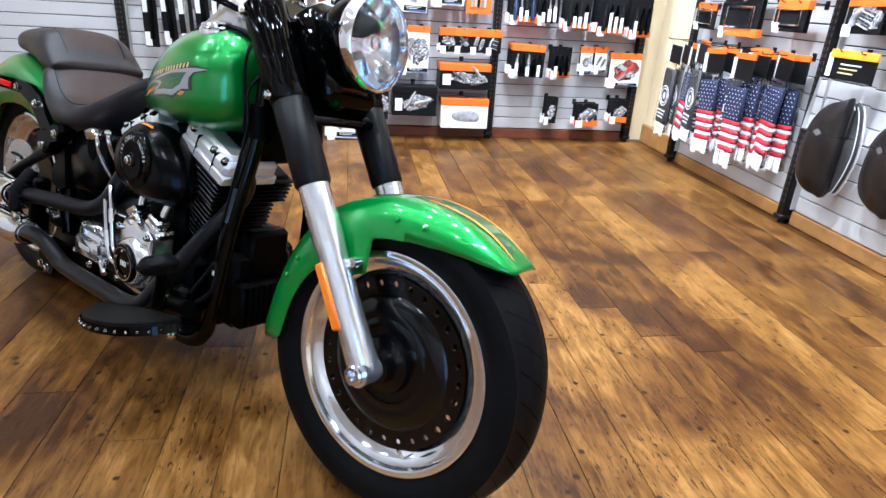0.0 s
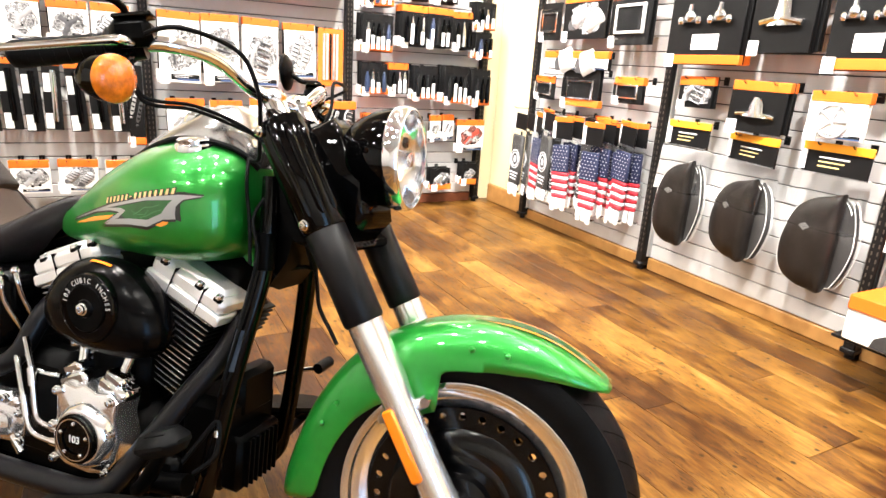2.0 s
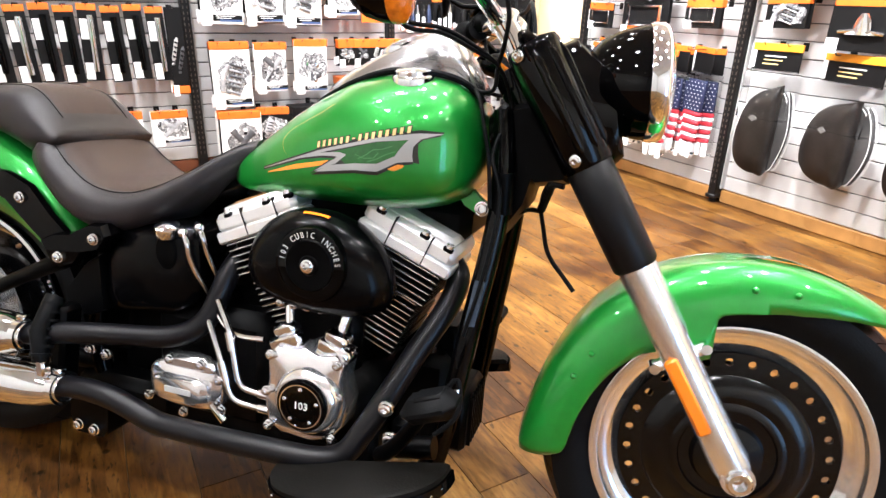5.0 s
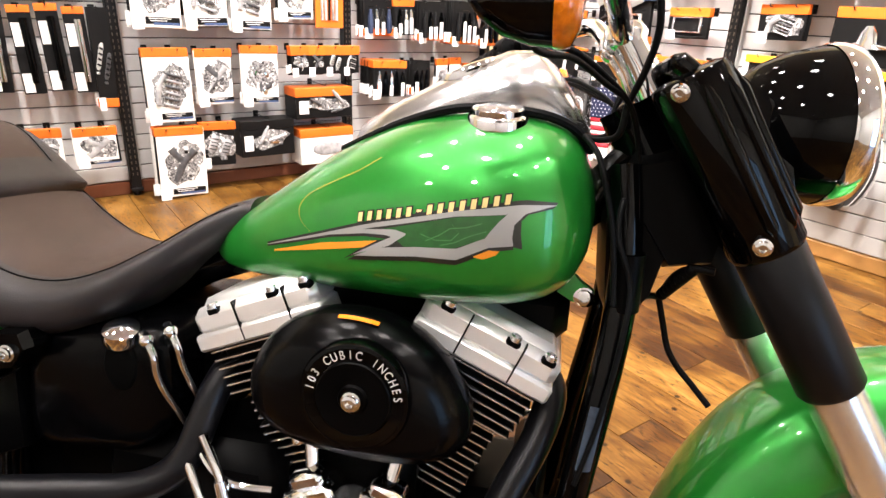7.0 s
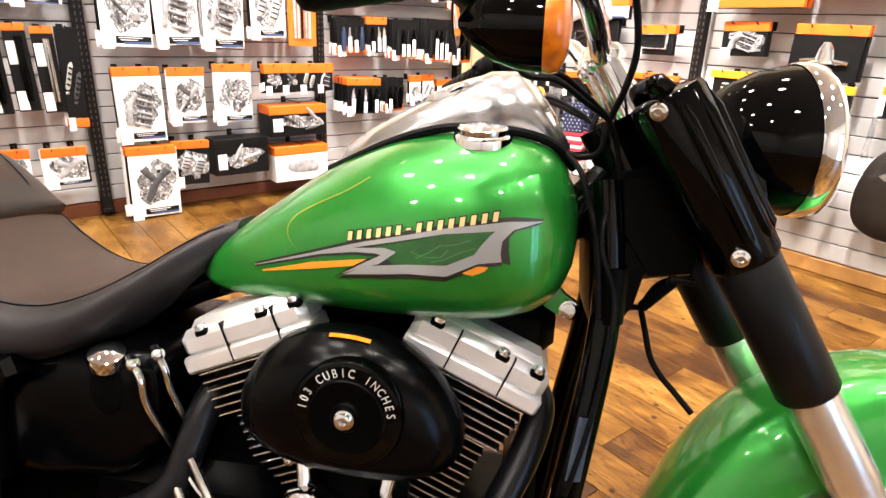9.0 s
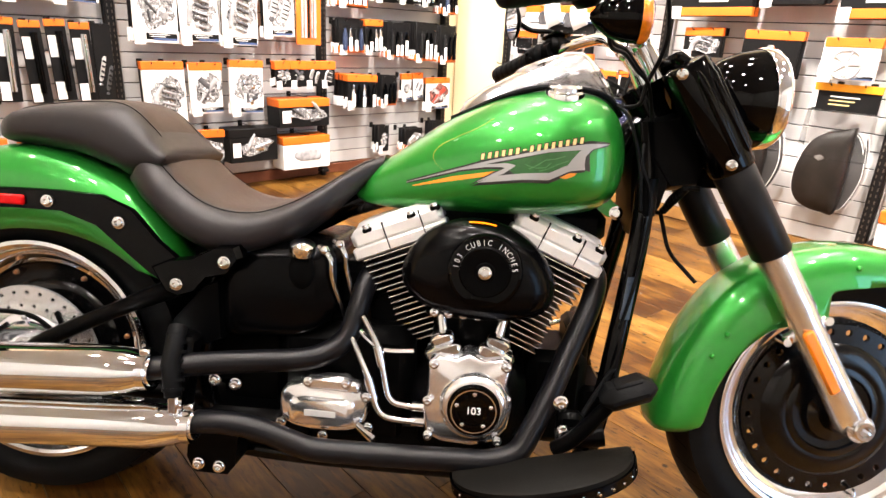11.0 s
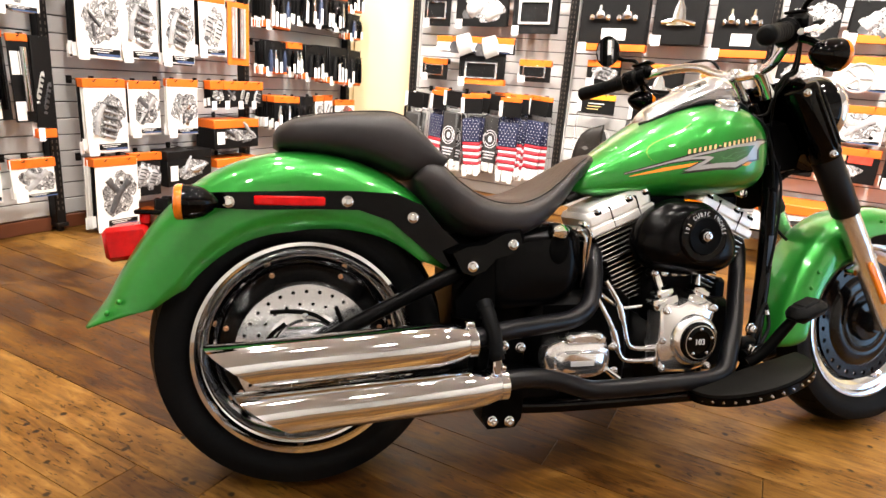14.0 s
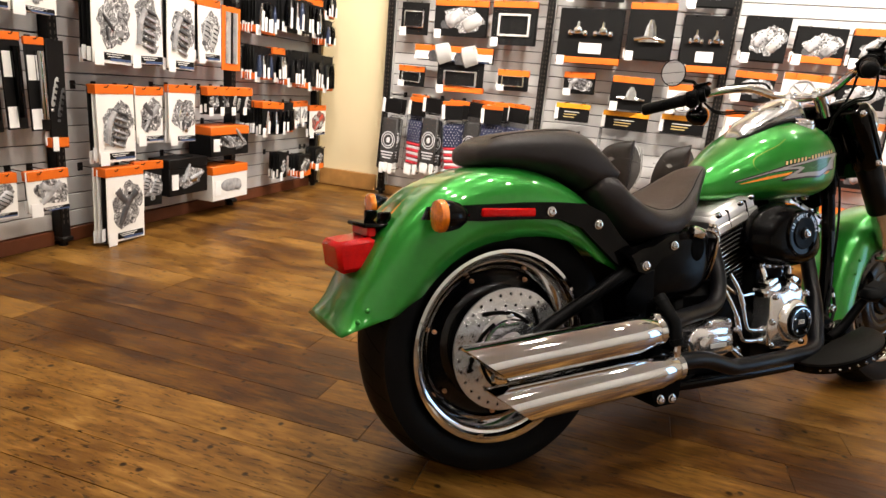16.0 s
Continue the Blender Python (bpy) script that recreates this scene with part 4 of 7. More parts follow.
SEAT = [(0.235, 0.128, 0.690, 0.706), (0.252, 0.142, 0.645, 0.752), (0.290, 0.158, 0.612, 0.752), (0.330, 0.166, 0.580, 0.718), (0.380, 0.172, 0.560, 0.684), (0.430, 0.172, 0.554, 0.668), (0.490, 0.164, 0.563, 0.668), (0.550, 0.144, 0.594, 0.688), (0.605, 0.112, 0.638, 0.720), (0.645, 0.084, 0.680, 0.746), (0.680, 0.060, 0.708, 0.764), (0.708, 0.040, 0.728, 0.770)]
seat = cushion("rider_seat", SEAT, VINYL, "black vinyl rider seat with a raised rear edge", dip=0.010)
PILLION = [(-0.062, 0.060, 0.754, 0.782), (-0.052, 0.090, 0.748, 0.800), (-0.020, 0.112, 0.744, 0.818), (0.040, 0.124, 0.741, 0.831), (0.120, 0.132, 0.729, 0.841), (0.190, 0.137, 0.706, 0.844), (0.225, 0.138, 0.690, 0.832), (0.262, 0.138, 0.700, 0.798), (0.296, 0.136, 0.712, 0.762), (0.306, 0.130, 0.730, 0.750)]
pill = cushion("passenger_pad", PILLION, VINYL, "black vinyl passenger pad", power=3.0)
def top_panel(ob, spans, power, dip, r, x0, x1):
    """A stitched top panel lying on a cushion, from x0 to x1, r of its half width wide."""
    col = lambda i: [(s[0], s[i]) for s in spans]
    first, last = spans[0][0], spans[-1][0]
    rings = []
    for i in range(25):
        x = x0 + (x1 - x0) * i / 24
        w, lo, hi = smooth_table(x, col(1)), smooth_table(x, col(2)), smooth_table(x, col(3))
        q = (x - first) / (last - first)
        ring = []
        for j in range(13):
            f = r * (j / 6 - 1)
            z = (lo + hi) / 2 + (hi - lo) / 2 * (1 - abs(f) ** power) ** (1 / power) - dip * (1 - f * f) * min(1, 6 * q * (1 - q))
            ring.append((x, f * w, z + (0.0016 if 0 < j < 12 and 0 < i < 24 else -0.001)))
        rings.append(ring)
    bpart("top_panel", Geo().ring_grid(rings, False), VINYL_TOP, ob, "brownish black top panel", 60)
    for side in (0, 12):
        bpart("seam", Geo().tube([(p[side][0], p[side][1], p[side][2] + 0.0012) for p in rings], 0.0012, 6), HOLE, ob)


top_panel(seat, SEAT, 2.6, 0.010, 0.80, 0.262, 0.690)
top_panel(pill, PILLION, 3.0, 0.0, 0.62, -0.030, 0.276)

# ---- fender struts, rear lamps ----
for s in (-1, 1):
    y0, y1 = s * 0.152, s * 0.138
    strut = bpart("fender_strut", Geo().plate([(-0.235, 0.630), (-0.222, 0.657), (-0.100, 0.662), (0.020, 0.667), (0.110, 0.668), (0.190, 0.664), (0.250, 0.640), (0.300, 0.585), (0.345, 0.548), (0.430, 0.585), (0.470, 0.600), (0.470, 0.560), (0.420, 0.535), (0.375, 0.490), (0.330, 0.492), (0.285, 0.520), (0.240, 0.556), (0.180, 0.606), (0.110, 0.629), (0.020, 0.629), (-0.100, 0.626)], y0, y1, 0.015), BLACK_GLOSS, None, "gloss black fender strut")
    bpart("strut_foot", Geo().plate([(0.300, 0.540), (0.335, 0.556), (0.380, 0.562), (0.430, 0.588), (0.468, 0.592), (0.476, 0.570), (0.455, 0.540), (0.410, 0.528), (0.384, 0.498), (0.352, 0.486), (0.326, 0.494)], s * 0.184, s * 0.150, 0.10), BLACK_GLOSS, strut, "gloss black strut foot")
    bpart("reflector", Geo().box((-0.028, s * 0.155, 0.645), (0.140, 0.008, 0.019), 0.003), RED_LENS, strut, "long red reflector")
    for x, y, z in ((-0.146, 0.152, 0.641), (0.087, 0.152, 0.646), (0.226, 0.152, 0.614), (0.354, 0.184, 0.512), (0.445, 0.184, 0.560)):
        bolt((x, s * y, z), 0.0095, (0, s, 0), 0.009, parent=strut)
    sig = bpart("rear_turn_signal", Geo().lathe([(0.004, 0.062), (0.016, 0.052), (0.027, 0.036), (0.032, 0.016), (0.033, 0.0)], (-0.222, s * 0.212, 0.642), (1, 0, 0), 28), BLACK_GLOSS, None, "black bullet turn signal")
    bpart("lens", Geo().lathe([(0.0335, 0.002), (0.034, -0.006), (0.031, -0.012), (0.020, -0.015), (0.0, -0.016)], (-0.222, s * 0.212, 0.642), (1, 0, 0), 28), AMBER, sig, "amber lens")
    bpart("stalk", Geo().tube([(-0.190, s * 0.152, 0.643), (-0.185, s * 0.190, 0.643), (-0.180, s * 0.205, 0.643)], 0.011, 10), BLACK_GLOSS, sig)
tail = bpart("tail_lamp", Geo().box((-0.348, 0, 0.548), (0.090, 0.130, 0.070), 0.010, Matrix.Rotation(radians(-8), 3, "Y")), RED_LENS, None, "red rectangular tail lamp")
bpart("bezel", Geo().box((-0.298, 0, 0.550), (0.034, 0.120, 0.066), 0.008, Matrix.Rotation(radians(-8), 3, "Y")), CHROME, tail, "chrome bezel")
bpart("bracket", Geo().box((-0.300, 0, 0.612), (0.070, 0.120, 0.010), 0.003).box((-0.283, -0.045, 0.626), (0.03, 0.015, 0.03), 0.003).box((-0.283, 0.045, 0.626), (0.03, 0.015, 0.03), 0.003), BLACK_GLOSS, tail, "black plate bracket")
bpart("reflector", Geo().box((-0.315, 0, 0.598), (0.020, 0.110, 0.022), 0.003), RED_LENS, tail)

# ---- frame ----
frame_m = BLACK_GLOSS
fr = bpart("frame", Geo().tube([(1.200, -0.055, 0.860), (1.212, -0.080, 0.700), (1.185, -0.115, 0.480), (1.155, -0.130, 0.270), (1.130, -0.130, 0.205), (1.070, -0.130, 0.172), (0.900, -0.130, 0.165), (0.520, -0.130, 0.168), (0.420, -0.130, 0.200), (0.380, -0.125, 0.330), (0.400, -0.120, 0.520)], 0.019, 14, 5), frame_m, None, "gloss black tubular frame", 60)
bpart("frame_tube", Geo().tube([(1.200, 0.055, 0.860), (1.212, 0.080, 0.700), (1.185, 0.115, 0.480), (1.155, 0.130, 0.270), (1.130, 0.130, 0.205), (1.070, 0.130, 0.172), (0.900, 0.130, 0.165), (0.520, 0.130, 0.168), (0.420, 0.130, 0.200), (0.380, 0.125, 0.330), (0.400, 0.120, 0.520)], 0.019, 14, 5), frame_m, fr, "", 60)
bpart("backbone", Geo().tube([(1.230, 0, 0.880), (1.050, 0, 0.720), (0.700, 0, 0.690), (0.450, 0, 0.560)], 0.030, 12, 4), frame_m, fr)
bpart("steering_head", Geo().tube([(1.290, 0, 0.775), (1.195, 0, 0.930)], 0.036, 20), frame_m, fr)
bpart("neck_gusset", Geo().plate([(1.210, 0.880), (1.270, 0.790), (1.250, 0.700), (1.212, 0.640), (1.190, 0.690), (1.180, 0.800)], -0.060, 0.060, 0.12), DARK_METAL, fr)
# dark block added to make the black gap between tank and fork solid
bpart("wiring_cover", Geo().plate([(1.205, 0.872), (1.262, 0.885), (1.330, 0.800), (1.318, 0.745), (1.262, 0.735), (1.215, 0.800)], -0.064, 0.064, 0.16), DARK_METAL, fr, "black block added to fill the dark gap at the neck")
for s in (-1, 1):
    arm = bpart("swing_arm", Geo().tube([(0.020, s * 0.160, 0.330), (0.080, s * 0.160, 0.375), (0.210, s * 0.158, 0.440), (0.340, s * 0.150, 0.500)], [0.020, 0.017, 0.015, 0.020], 12, 4), BLACK_SATIN, None, "black swing arm strut", 60)
    bpart("lower_arm", Geo().tube([(0.010, s * 0.150, 0.315), (0.200, s * 0.145, 0.285), (0.400, s * 0.125, 0.270)], 0.020, 12, 3), BLACK_SATIN, arm)
    bpart("axle_nut", Geo().lathe([(0.024, 0), (0.024, 0.014), (0.018, 0.022), (0, 0.022)], (0.0, s * 0.165, 0.324), (0, s, 0), 6), CHROME, arm)

# oil tank, side cover and added dark blocks
oil = bpart("oil_tank", Geo().ring_grid([[(0.525 + (0.118 + 0.006 * math.sin(3 * q)) * 1.0 * math.copysign(abs(math.cos(2 * math.pi * k / 40)) ** 0.55, math.cos(2 * math.pi * k / 40)) * s, y, 0.497 + 0.096 * math.copysign(abs(math.sin(2 * math.pi * k / 40)) ** 0.55, math.sin(2 * math.pi * k / 40)) * s + (0.525 - 0.525) + 0.22 * (math.cos(2 * math.pi * k / 40) * 0.118 * s)) for k in range(40)] for q, (y, s) in enumerate([(0.12, 0.9), (0.13, 1.0), (-0.105, 1.0), (-0.126, 0.96), (-0.138, 0.86), (-0.143, 0.66)])]), AIR_COVER, None, "satin black horseshoe oil tank", 50)
bpart("filler_plug", Geo().lathe([(0.024, 0), (0.025, 0.010), (0.023, 0.018), (0.012, 0.023), (0, 0.024)], (0.575, -0.134, 0.580), (0.15, -0.35, 1), 28), CHROME, oil, "chrome oil filler plug")
# a proud black plate stands in for the recess and its shade
bpart("filler_recess", Geo().plate([(0.577 + 0.025 * math.cos(q), 0.546 + 0.036 * math.sin(q)) for q in [2 * math.pi * k / 28 for k in range(28)]], -0.1462, -0.136, 0.12), HOLE, oil, "black plate painting the recess shade under the filler plug")
for line in ([(0.622, -0.150, 0.590), (0.636, -0.156, 0.572), (0.637, -0.152, 0.545), (0.642, -0.142, 0.515), (0.650, -0.125, 0.480), (0.655, -0.110, 0.450)], [(0.646, -0.134, 0.600), (0.658, -0.138, 0.582), (0.660, -0.132, 0.556), (0.664, -0.120, 0.525), (0.670, -0.100, 0.480)]):
    bpart("oil_line", Geo().tube(line, 0.0048, 10, 5), CHROME, oil, "chrome oil line")
    bpart("line_fitting", Geo().ball(line[0], 0.0095, 12).tube([line[0], Vector(line[0]) + Vector((-0.012, 0.010, 0.004))], 0.006, 10), CHROME, oil)
bpart("side_cover", Geo().plate([(0.385, 0.500), (0.420, 0.520), (0.425, 0.400), (0.380, 0.380), (0.330, 0.390), (0.325, 0.430)], -0.150, -0.120, 0.06), BLACK_SATIN, None, "black side cover")
# two dark blocks added so that no floor shows between wheel and engine
bpart("rear_gap_block", Geo().box((0.400, 0, 0.430), (0.12, 0.20, 0.30), 0.02), DARK_METAL, None, "black block added to close the gap ahead of the rear wheel")
bpart("pivot_gap_block", Geo().box((0.52, 0.01, 0.345), (0.25, 0.21, 0.24), 0.03), DARK_METAL, None, "black block added to close the gap below the oil tank")
bpart("shock_cover", Geo().box((0.47, -0.06, 0.22), (0.26, 0.2, 0.08), 0.02), BLACK_SATIN, None, "black underside cover")

# ---- engine ----
CRANK = Vector((0.905, 0, 0.270))
engine = bpart("engine", Geo().box((0.905, -0.02, 0.275), (0.235, 0.23, 0.20), 0.04), DARK_METAL, None, "black V-twin engine with silver covers")
# gearbox to cylinder_base: dark blocks added or enlarged against floor showing through
bpart("gearbox", Geo().box((0.66, -0.02, 0.315), (0.28, 0.22, 0.25), 0.03), DARK_METAL, engine)
bpart("underside_block", Geo().box((0.755, -0.02, 0.205), (0.54, 0.20, 0.10), 0.015), DARK_METAL, engine)
bpart("starter", Geo().tube([(0.74, 0.10, 0.455), (0.74, -0.07, 0.455)], 0.040, 20).box((0.70, 0.02, 0.50), (0.16, 0.14, 0.10), 0.02), DARK_METAL, engine, "black starter motor on an added dark backing block")
bpart("front_gap_block", Geo().box((1.085, 0.02, 0.300), (0.12, 0.18, 0.20), 0.02).box((1.125, 0.03, 0.400), (0.05, 0.12, 0.10), 0.012), DARK_METAL, engine, "black blocks added to fill the dark front engine gap")
bpart("cylinder_base", Geo().box((0.905, -0.02, 0.42), (0.15, 0.20, 0.15), 0.02), DARK_METAL, engine)
for name, tilt in (("front_cylinder", 22.5), ("rear_cylinder", -22.5)):
    ax = Vector((math.sin(radians(tilt)), 0, math.cos(radians(tilt))))
    rot = Matrix.Rotation(radians(tilt), 3, "Y")
    cyl = bpart(name, Geo().tube([CRANK + ax * 0.12, CRANK + ax * 0.36], 0.056, 28), BLACK_SATIN, engine, "black finned cylinder")
    for k in range(16):
        d = 0.172 + k * 0.0123
        sx = 1 if tilt > 0 else -1
        w = 0.106 + 0.003 * (k % 3) if k < 10 else 0.178 - 0.004 * (15 - k)
        mid = rot @ Vector((sx * (0.180 - w) * 0.22, 0, 0))
        deep = 0.180 if k < 10 else 0.214
        bpart("fin", Geo().box(CRANK + ax * d + mid, (w, deep, 0.0044), 0.0018, rot), BLACK_SATIN, cyl)
        edge = Geo().box(CRANK + ax * d + mid + rot @ Vector((0, -deep / 2 - 0.0004, 0)), (w * 0.97, 0.0016, 0.0020), 0, rot)
        bpart("fin_edge", edge, FIN_EDGE, cyl, "machined bright fin edge")
    bpart("head", Geo().box(CRANK + ax * 0.352, (0.150, 0.205, 0.030), 0.008, rot), BLACK_SATIN, cyl)
    s = 1 if tilt > 0 else -1
    rb = bpart("rocker_box", Geo().box(CRANK + ax * 0.398 + rot @ Vector((s * 0.004, -0.038, 0)), (0.186, 0.146, 0.040), 0.011, rot), SATIN, cyl, "satin silver rocker box")
    bpart("rocker_base", Geo().box(CRANK + ax * 0.372 + rot @ Vector((s * 0.005, -0.038, 0)), (0.190, 0.150, 0.024), 0.004, rot), SATIN, cyl)
    bpart("rocker_cap", Geo().box(CRANK + ax * 0.418 + rot @ Vector((s * 0.004, -0.040, 0)), (0.158, 0.118, 0.020), 0.010, rot), SATIN, cyl)
    for dx in (-0.028, 0.046):
        bpart("rocker_joint", Geo().box(CRANK + ax * 0.390 + rot @ Vector((dx, -0.038, 0)), (0.0022, 0.1515, 0.054), 0.0005, rot), DARK_METAL, rb)
    for dx in (-0.060, 0.030, 0.078):
        at = CRANK + ax * 0.4105 + rot @ Vector((dx, -0.105, 0.0))
        # a dark block flush with the box paints the shade of a notch
        bpart("notch_shade", Geo().box(at, (0.019, 0.0135, 0.012), 0.003, rot), DARK_METAL, rb)
        bpart("rocker_bolt", Geo().lathe([(0.0080, 0), (0.0080, 0.006), (0.0065, 0.0075), (0.004, 0.0075), (0.0035, 0.003), (0, 0.003)], at + ax * 0.0035, ax, 12), FORGED, rb, "bright rocker bolt")
    # pushrod tube
    bot = Vector((0.905 + s * 0.048, -0.150, 0.430))
    topp = CRANK + ax * 0.34 + rot @ Vector((-s * 0.050, -0.098, 0))
    pr = bpart("pushrod_tube", Geo().tube([bot, bot.lerp(topp, 0.45), bot.lerp(topp, 0.46), topp], [0.010, 0.010, 0.0075, 0.0075], 12), CHROME, engine, "chrome pushrod tube")
    bpart("tube_collar", Geo().tube([bot.lerp(topp, 0.40), bot.lerp(topp, 0.46)], 0.0125, 12), CHROME, pr)
    bpart("tube_collar", Geo().tube([bot.lerp(topp, 0.72), bot.lerp(topp, 0.75)], 0.010, 12), CHROME, pr)
    bpart("lifter_block", Geo().box(bot + Vector((0, 0.0, -0.012)), (0.070, 0.050, 0.030), 0.007, rot).box(bot + Vector((s * 0.004, -0.004, 0.012)), (0.046, 0.040, 0.022), 0.006, rot), CHROME, engine, "chrome lifter block")
# dark block added between the rocker boxes to hide the floor behind
bpart("tank_gap_block", Geo().box((0.985, 0.03, 0.655), (0.34, 0.16, 0.075), 0.02).box((0.905, 0.03, 0.600), (0.12, 0.12, 0.10), 0.02), DARK_METAL, engine, "black block added to close the gap under the tank")
# V between the cylinders: intake and throttle body
bpart("intake", Geo().tube([(0.83, -0.02, 0.56), (0.98, -0.02, 0.56)], 0.035, 16).box((0.905, -0.08, 0.56), (0.10, 0.10, 0.10), 0.02), DARK_METAL, engine)

# air cleaner: oval cover, round badge
AC = Vector((0.911, 0, 0.565))


def oval(sx, sz, y, n=48, egg=0.12):
    ring = []
    for k in range(n):
        a = 2 * math.pi * k / n
        c, s = math.cos(a), math.sin(a)
        x = sx * math.copysign(abs(c) ** 0.92, c) * (1 - egg * 0.3 * s)
        z = sz * math.copysign(abs(s) ** 0.98, s) + 0.02 * (c * c - 0.5) * -1
        ring.append((AC.x + x, y, AC.z + z - 0.06 * x))
    return ring


air = bpart("air_cleaner", Geo().ring_grid([oval(0.116, 0.076, -0.095), oval(0.134, 0.089, -0.112), oval(0.142, 0.0935, -0.130), oval(0.143, 0.094, -0.143), oval(0.140, 0.0920, -0.156), oval(0.1375, 0.0905, -0.160), oval(0.1365, 0.0895, -0.1615), oval(0.131, 0.085, -0.172), oval(0.118, 0.076, -0.186), oval(0.099, 0.064, -0.195), oval(0.072, 0.050, -0.200)]), AIR_COVER, None, "satin black oval air cleaner cover", 60)
BC = Vector((0.922, 0, 0.583))
bpart("badge_ring", Geo().lathe([(0.066, -0.184), (0.0665, -0.200), (0.064, -0.2055), (0.060, -0.2065), (0.0595, -0.2055), (0.046, -0.2055), (0.0455, -0.200)], BC, (0, 1, 0), 48), BLACK_GLOSS, air, "black badge ring")
bpart("badge_disc", Geo().lathe([(0.0452, -0.199), (0.0448, -0.2075), (0.043, -0.2092), (0.030, -0.2085), (0.018, -0.2075), (0.016, -0.2105), (0.0, -0.211)], BC, (0, 1, 0), 40), BLACK_SATIN, air)
bolt(BC + Vector((0, -0.211, 0)), 0.0095, h=0.010, parent=air)


def oval_at(sx, sz, y, a):
    c, s = math.cos(a), math.sin(a)
    x = sx * math.copysign(abs(c) ** 0.92, c) * (1 - 0.036 * s)
    return (AC.x + x, y, AC.z + sz * math.copysign(abs(s) ** 0.98, s) - 0.02 * (c * c - 0.5) - 0.06 * x)


bpart("warning_label", Geo().ring_grid([[oval_at(sx + 0.0015, sz + 0.0012, y - 0.0012, radians(80 + 2.1 * q)) for q in range(10)] for sx, sz, y in ((0.1368, 0.0898, -0.1630), (0.1338, 0.0872, -0.1690))], False), AMBER_REFL, air, "small orange label", 60)


def lettering(body, size, m, mat, parent, name, depth=0.0006):
    cu = bpy.data.curves.new(name, "FONT")
    cu.body, cu.size, cu.extrude, cu.align_x, cu.align_y = body, size, depth, "CENTER", "CENTER"
    tmp = bpy.data.objects.new(name, cu)
    me = bpy.data.meshes.new_from_object(tmp)
    bpy.data.objects.remove(tmp)
    me.transform(m)
    me.materials.append(mat)
    ob = new(name, me)
    ob.parent = parent
    return ob


FACE = Matrix(((1, 0, 0, 0), (0, 0, -1, 0), (0, 1, 0, 0), (0, 0, 0, 1)))
word = "103 CUBIC INCHES"
for k, ch in enumerate(word):
    if ch == " ":
        continue
    a = radians(172 - k * 164 / (len(word) - 1))
    m = Matrix.Translation(BC + Vector((math.cos(a) * 0.0520, -0.2060, math.sin(a) * 0.0520))) @ FACE @ Matrix.Rotation(a - math.pi / 2, 4, "Z") @ Matrix.Diagonal((0.80, 1, 1, 1))
    lettering(ch, 0.0146, m, CHROME_MARK, air, "letter")

# cam cover and timer cover
cam_cover = bpart("cam_cover", Geo().dome([(0.832, 0.400), (0.850, 0.418), (0.880, 0.414), (0.905, 0.425), (0.935, 0.414), (0.965, 0.420), (0.984, 0.404), (0.978, 0.370), (0.990, 0.330), (0.984, 0.285), (0.962, 0.256), (0.920, 0.244), (0.860, 0.248), (0.832, 0.262), (0.826, 0.310), (0.834, 0.350)], -0.13, -0.180, 0.020, 0.10), ENGINE_ALU, engine, "polished cam cover", 40)
TC = Vector((0.920, 0, 0.330))
bpart("timer_boss", Geo().lathe([(0.066, -0.185), (0.062, -0.204), (0.054, -0.212), (0.050, -0.213), (0.0, -0.213)], TC, (0, 1, 0), 40), ENGINE_ALU, cam_cover)
timer = bpart("timer_cover", Geo().lathe([(0.048, -0.213), (0.048, -0.219), (0.046, -0.222), (0.028, -0.2225), (0.028, -0.220), (0.0, -0.220)], TC, (0, 1, 0), 40), BLACK_GLOSS, engine, "black round timer cover")
bpart("timer_ring", Geo().lathe([(0.0415, -0.2215), (0.0415, -0.2232), (0.0395, -0.2232), (0.0395, -0.2215)], TC, (0, 1, 0), 40), CHROME, timer)
lettering("103", 0.019, Matrix.Translation(TC + Vector((0, -0.2212, 0))) @ FACE, WHITE_MARK, timer, "numeral")
for k in range(5):
    a = radians(90 + 72 * k)
    bolt(TC + Vector((math.cos(a) * 0.0325, -0.2225, math.sin(a) * 0.0325)), 0.0032, h=0.003, parent=timer)
for x, z in ((0.842, 0.402), (0.974, 0.406), (0.838, 0.262), (0.968, 0.262), (0.834, 0.330), (0.978, 0.345)):
    bolt((x, -0.190, z), 0.0075, h=0.010, parent=cam_cover)
base = bpart("breather_bar", Geo().box((0.874, -0.135, 0.486), (0.115, 0.020, 0.018), 0.006), DARK_METAL, engine)
for k in range(4):
    bolt((0.833 + 0.0275 * k, -0.145, 0.486), 0.0065, h=0.009, parent=base)
# transmission side cover
tr = bpart("transmission_cover", Geo().dome([(0.631 + 0.086 * math.copysign(abs(math.cos(2 * math.pi * k / 28)) ** 0.7, math.cos(2 * math.pi * k / 28)), 0.286 + 0.049 * math.copysign(abs(math.sin(2 * math.pi * k / 28)) ** 0.6, math.sin(2 * math.pi * k / 28))) for k in range(28)], -0.12, -0.158, 0.018, 0.14), ENGINE_ALU, engine, "bright transmission cover", 45)
bpart("cover_panel", Geo().plate([(0.631 + 0.064 * math.copysign(abs(math.cos(2 * math.pi * k / 24)) ** 0.45, math.cos(2 * math.pi * k / 24)), 0.282 + 0.028 * math.copysign(abs(math.sin(2 * math.pi * k / 24)) ** 0.5, math.sin(2 * math.pi * k / 24))) for k in range(24)], -0.186, -0.165, 0.16), ENGINE_ALU, tr, "raised centre panel")
bpart("panel_lettering", Geo().box((0.631, -0.1868, 0.282), (0.060, 0.0012, 0.012), 0.0004), STEEL_SHELF, tr, "worn raised lettering bar")
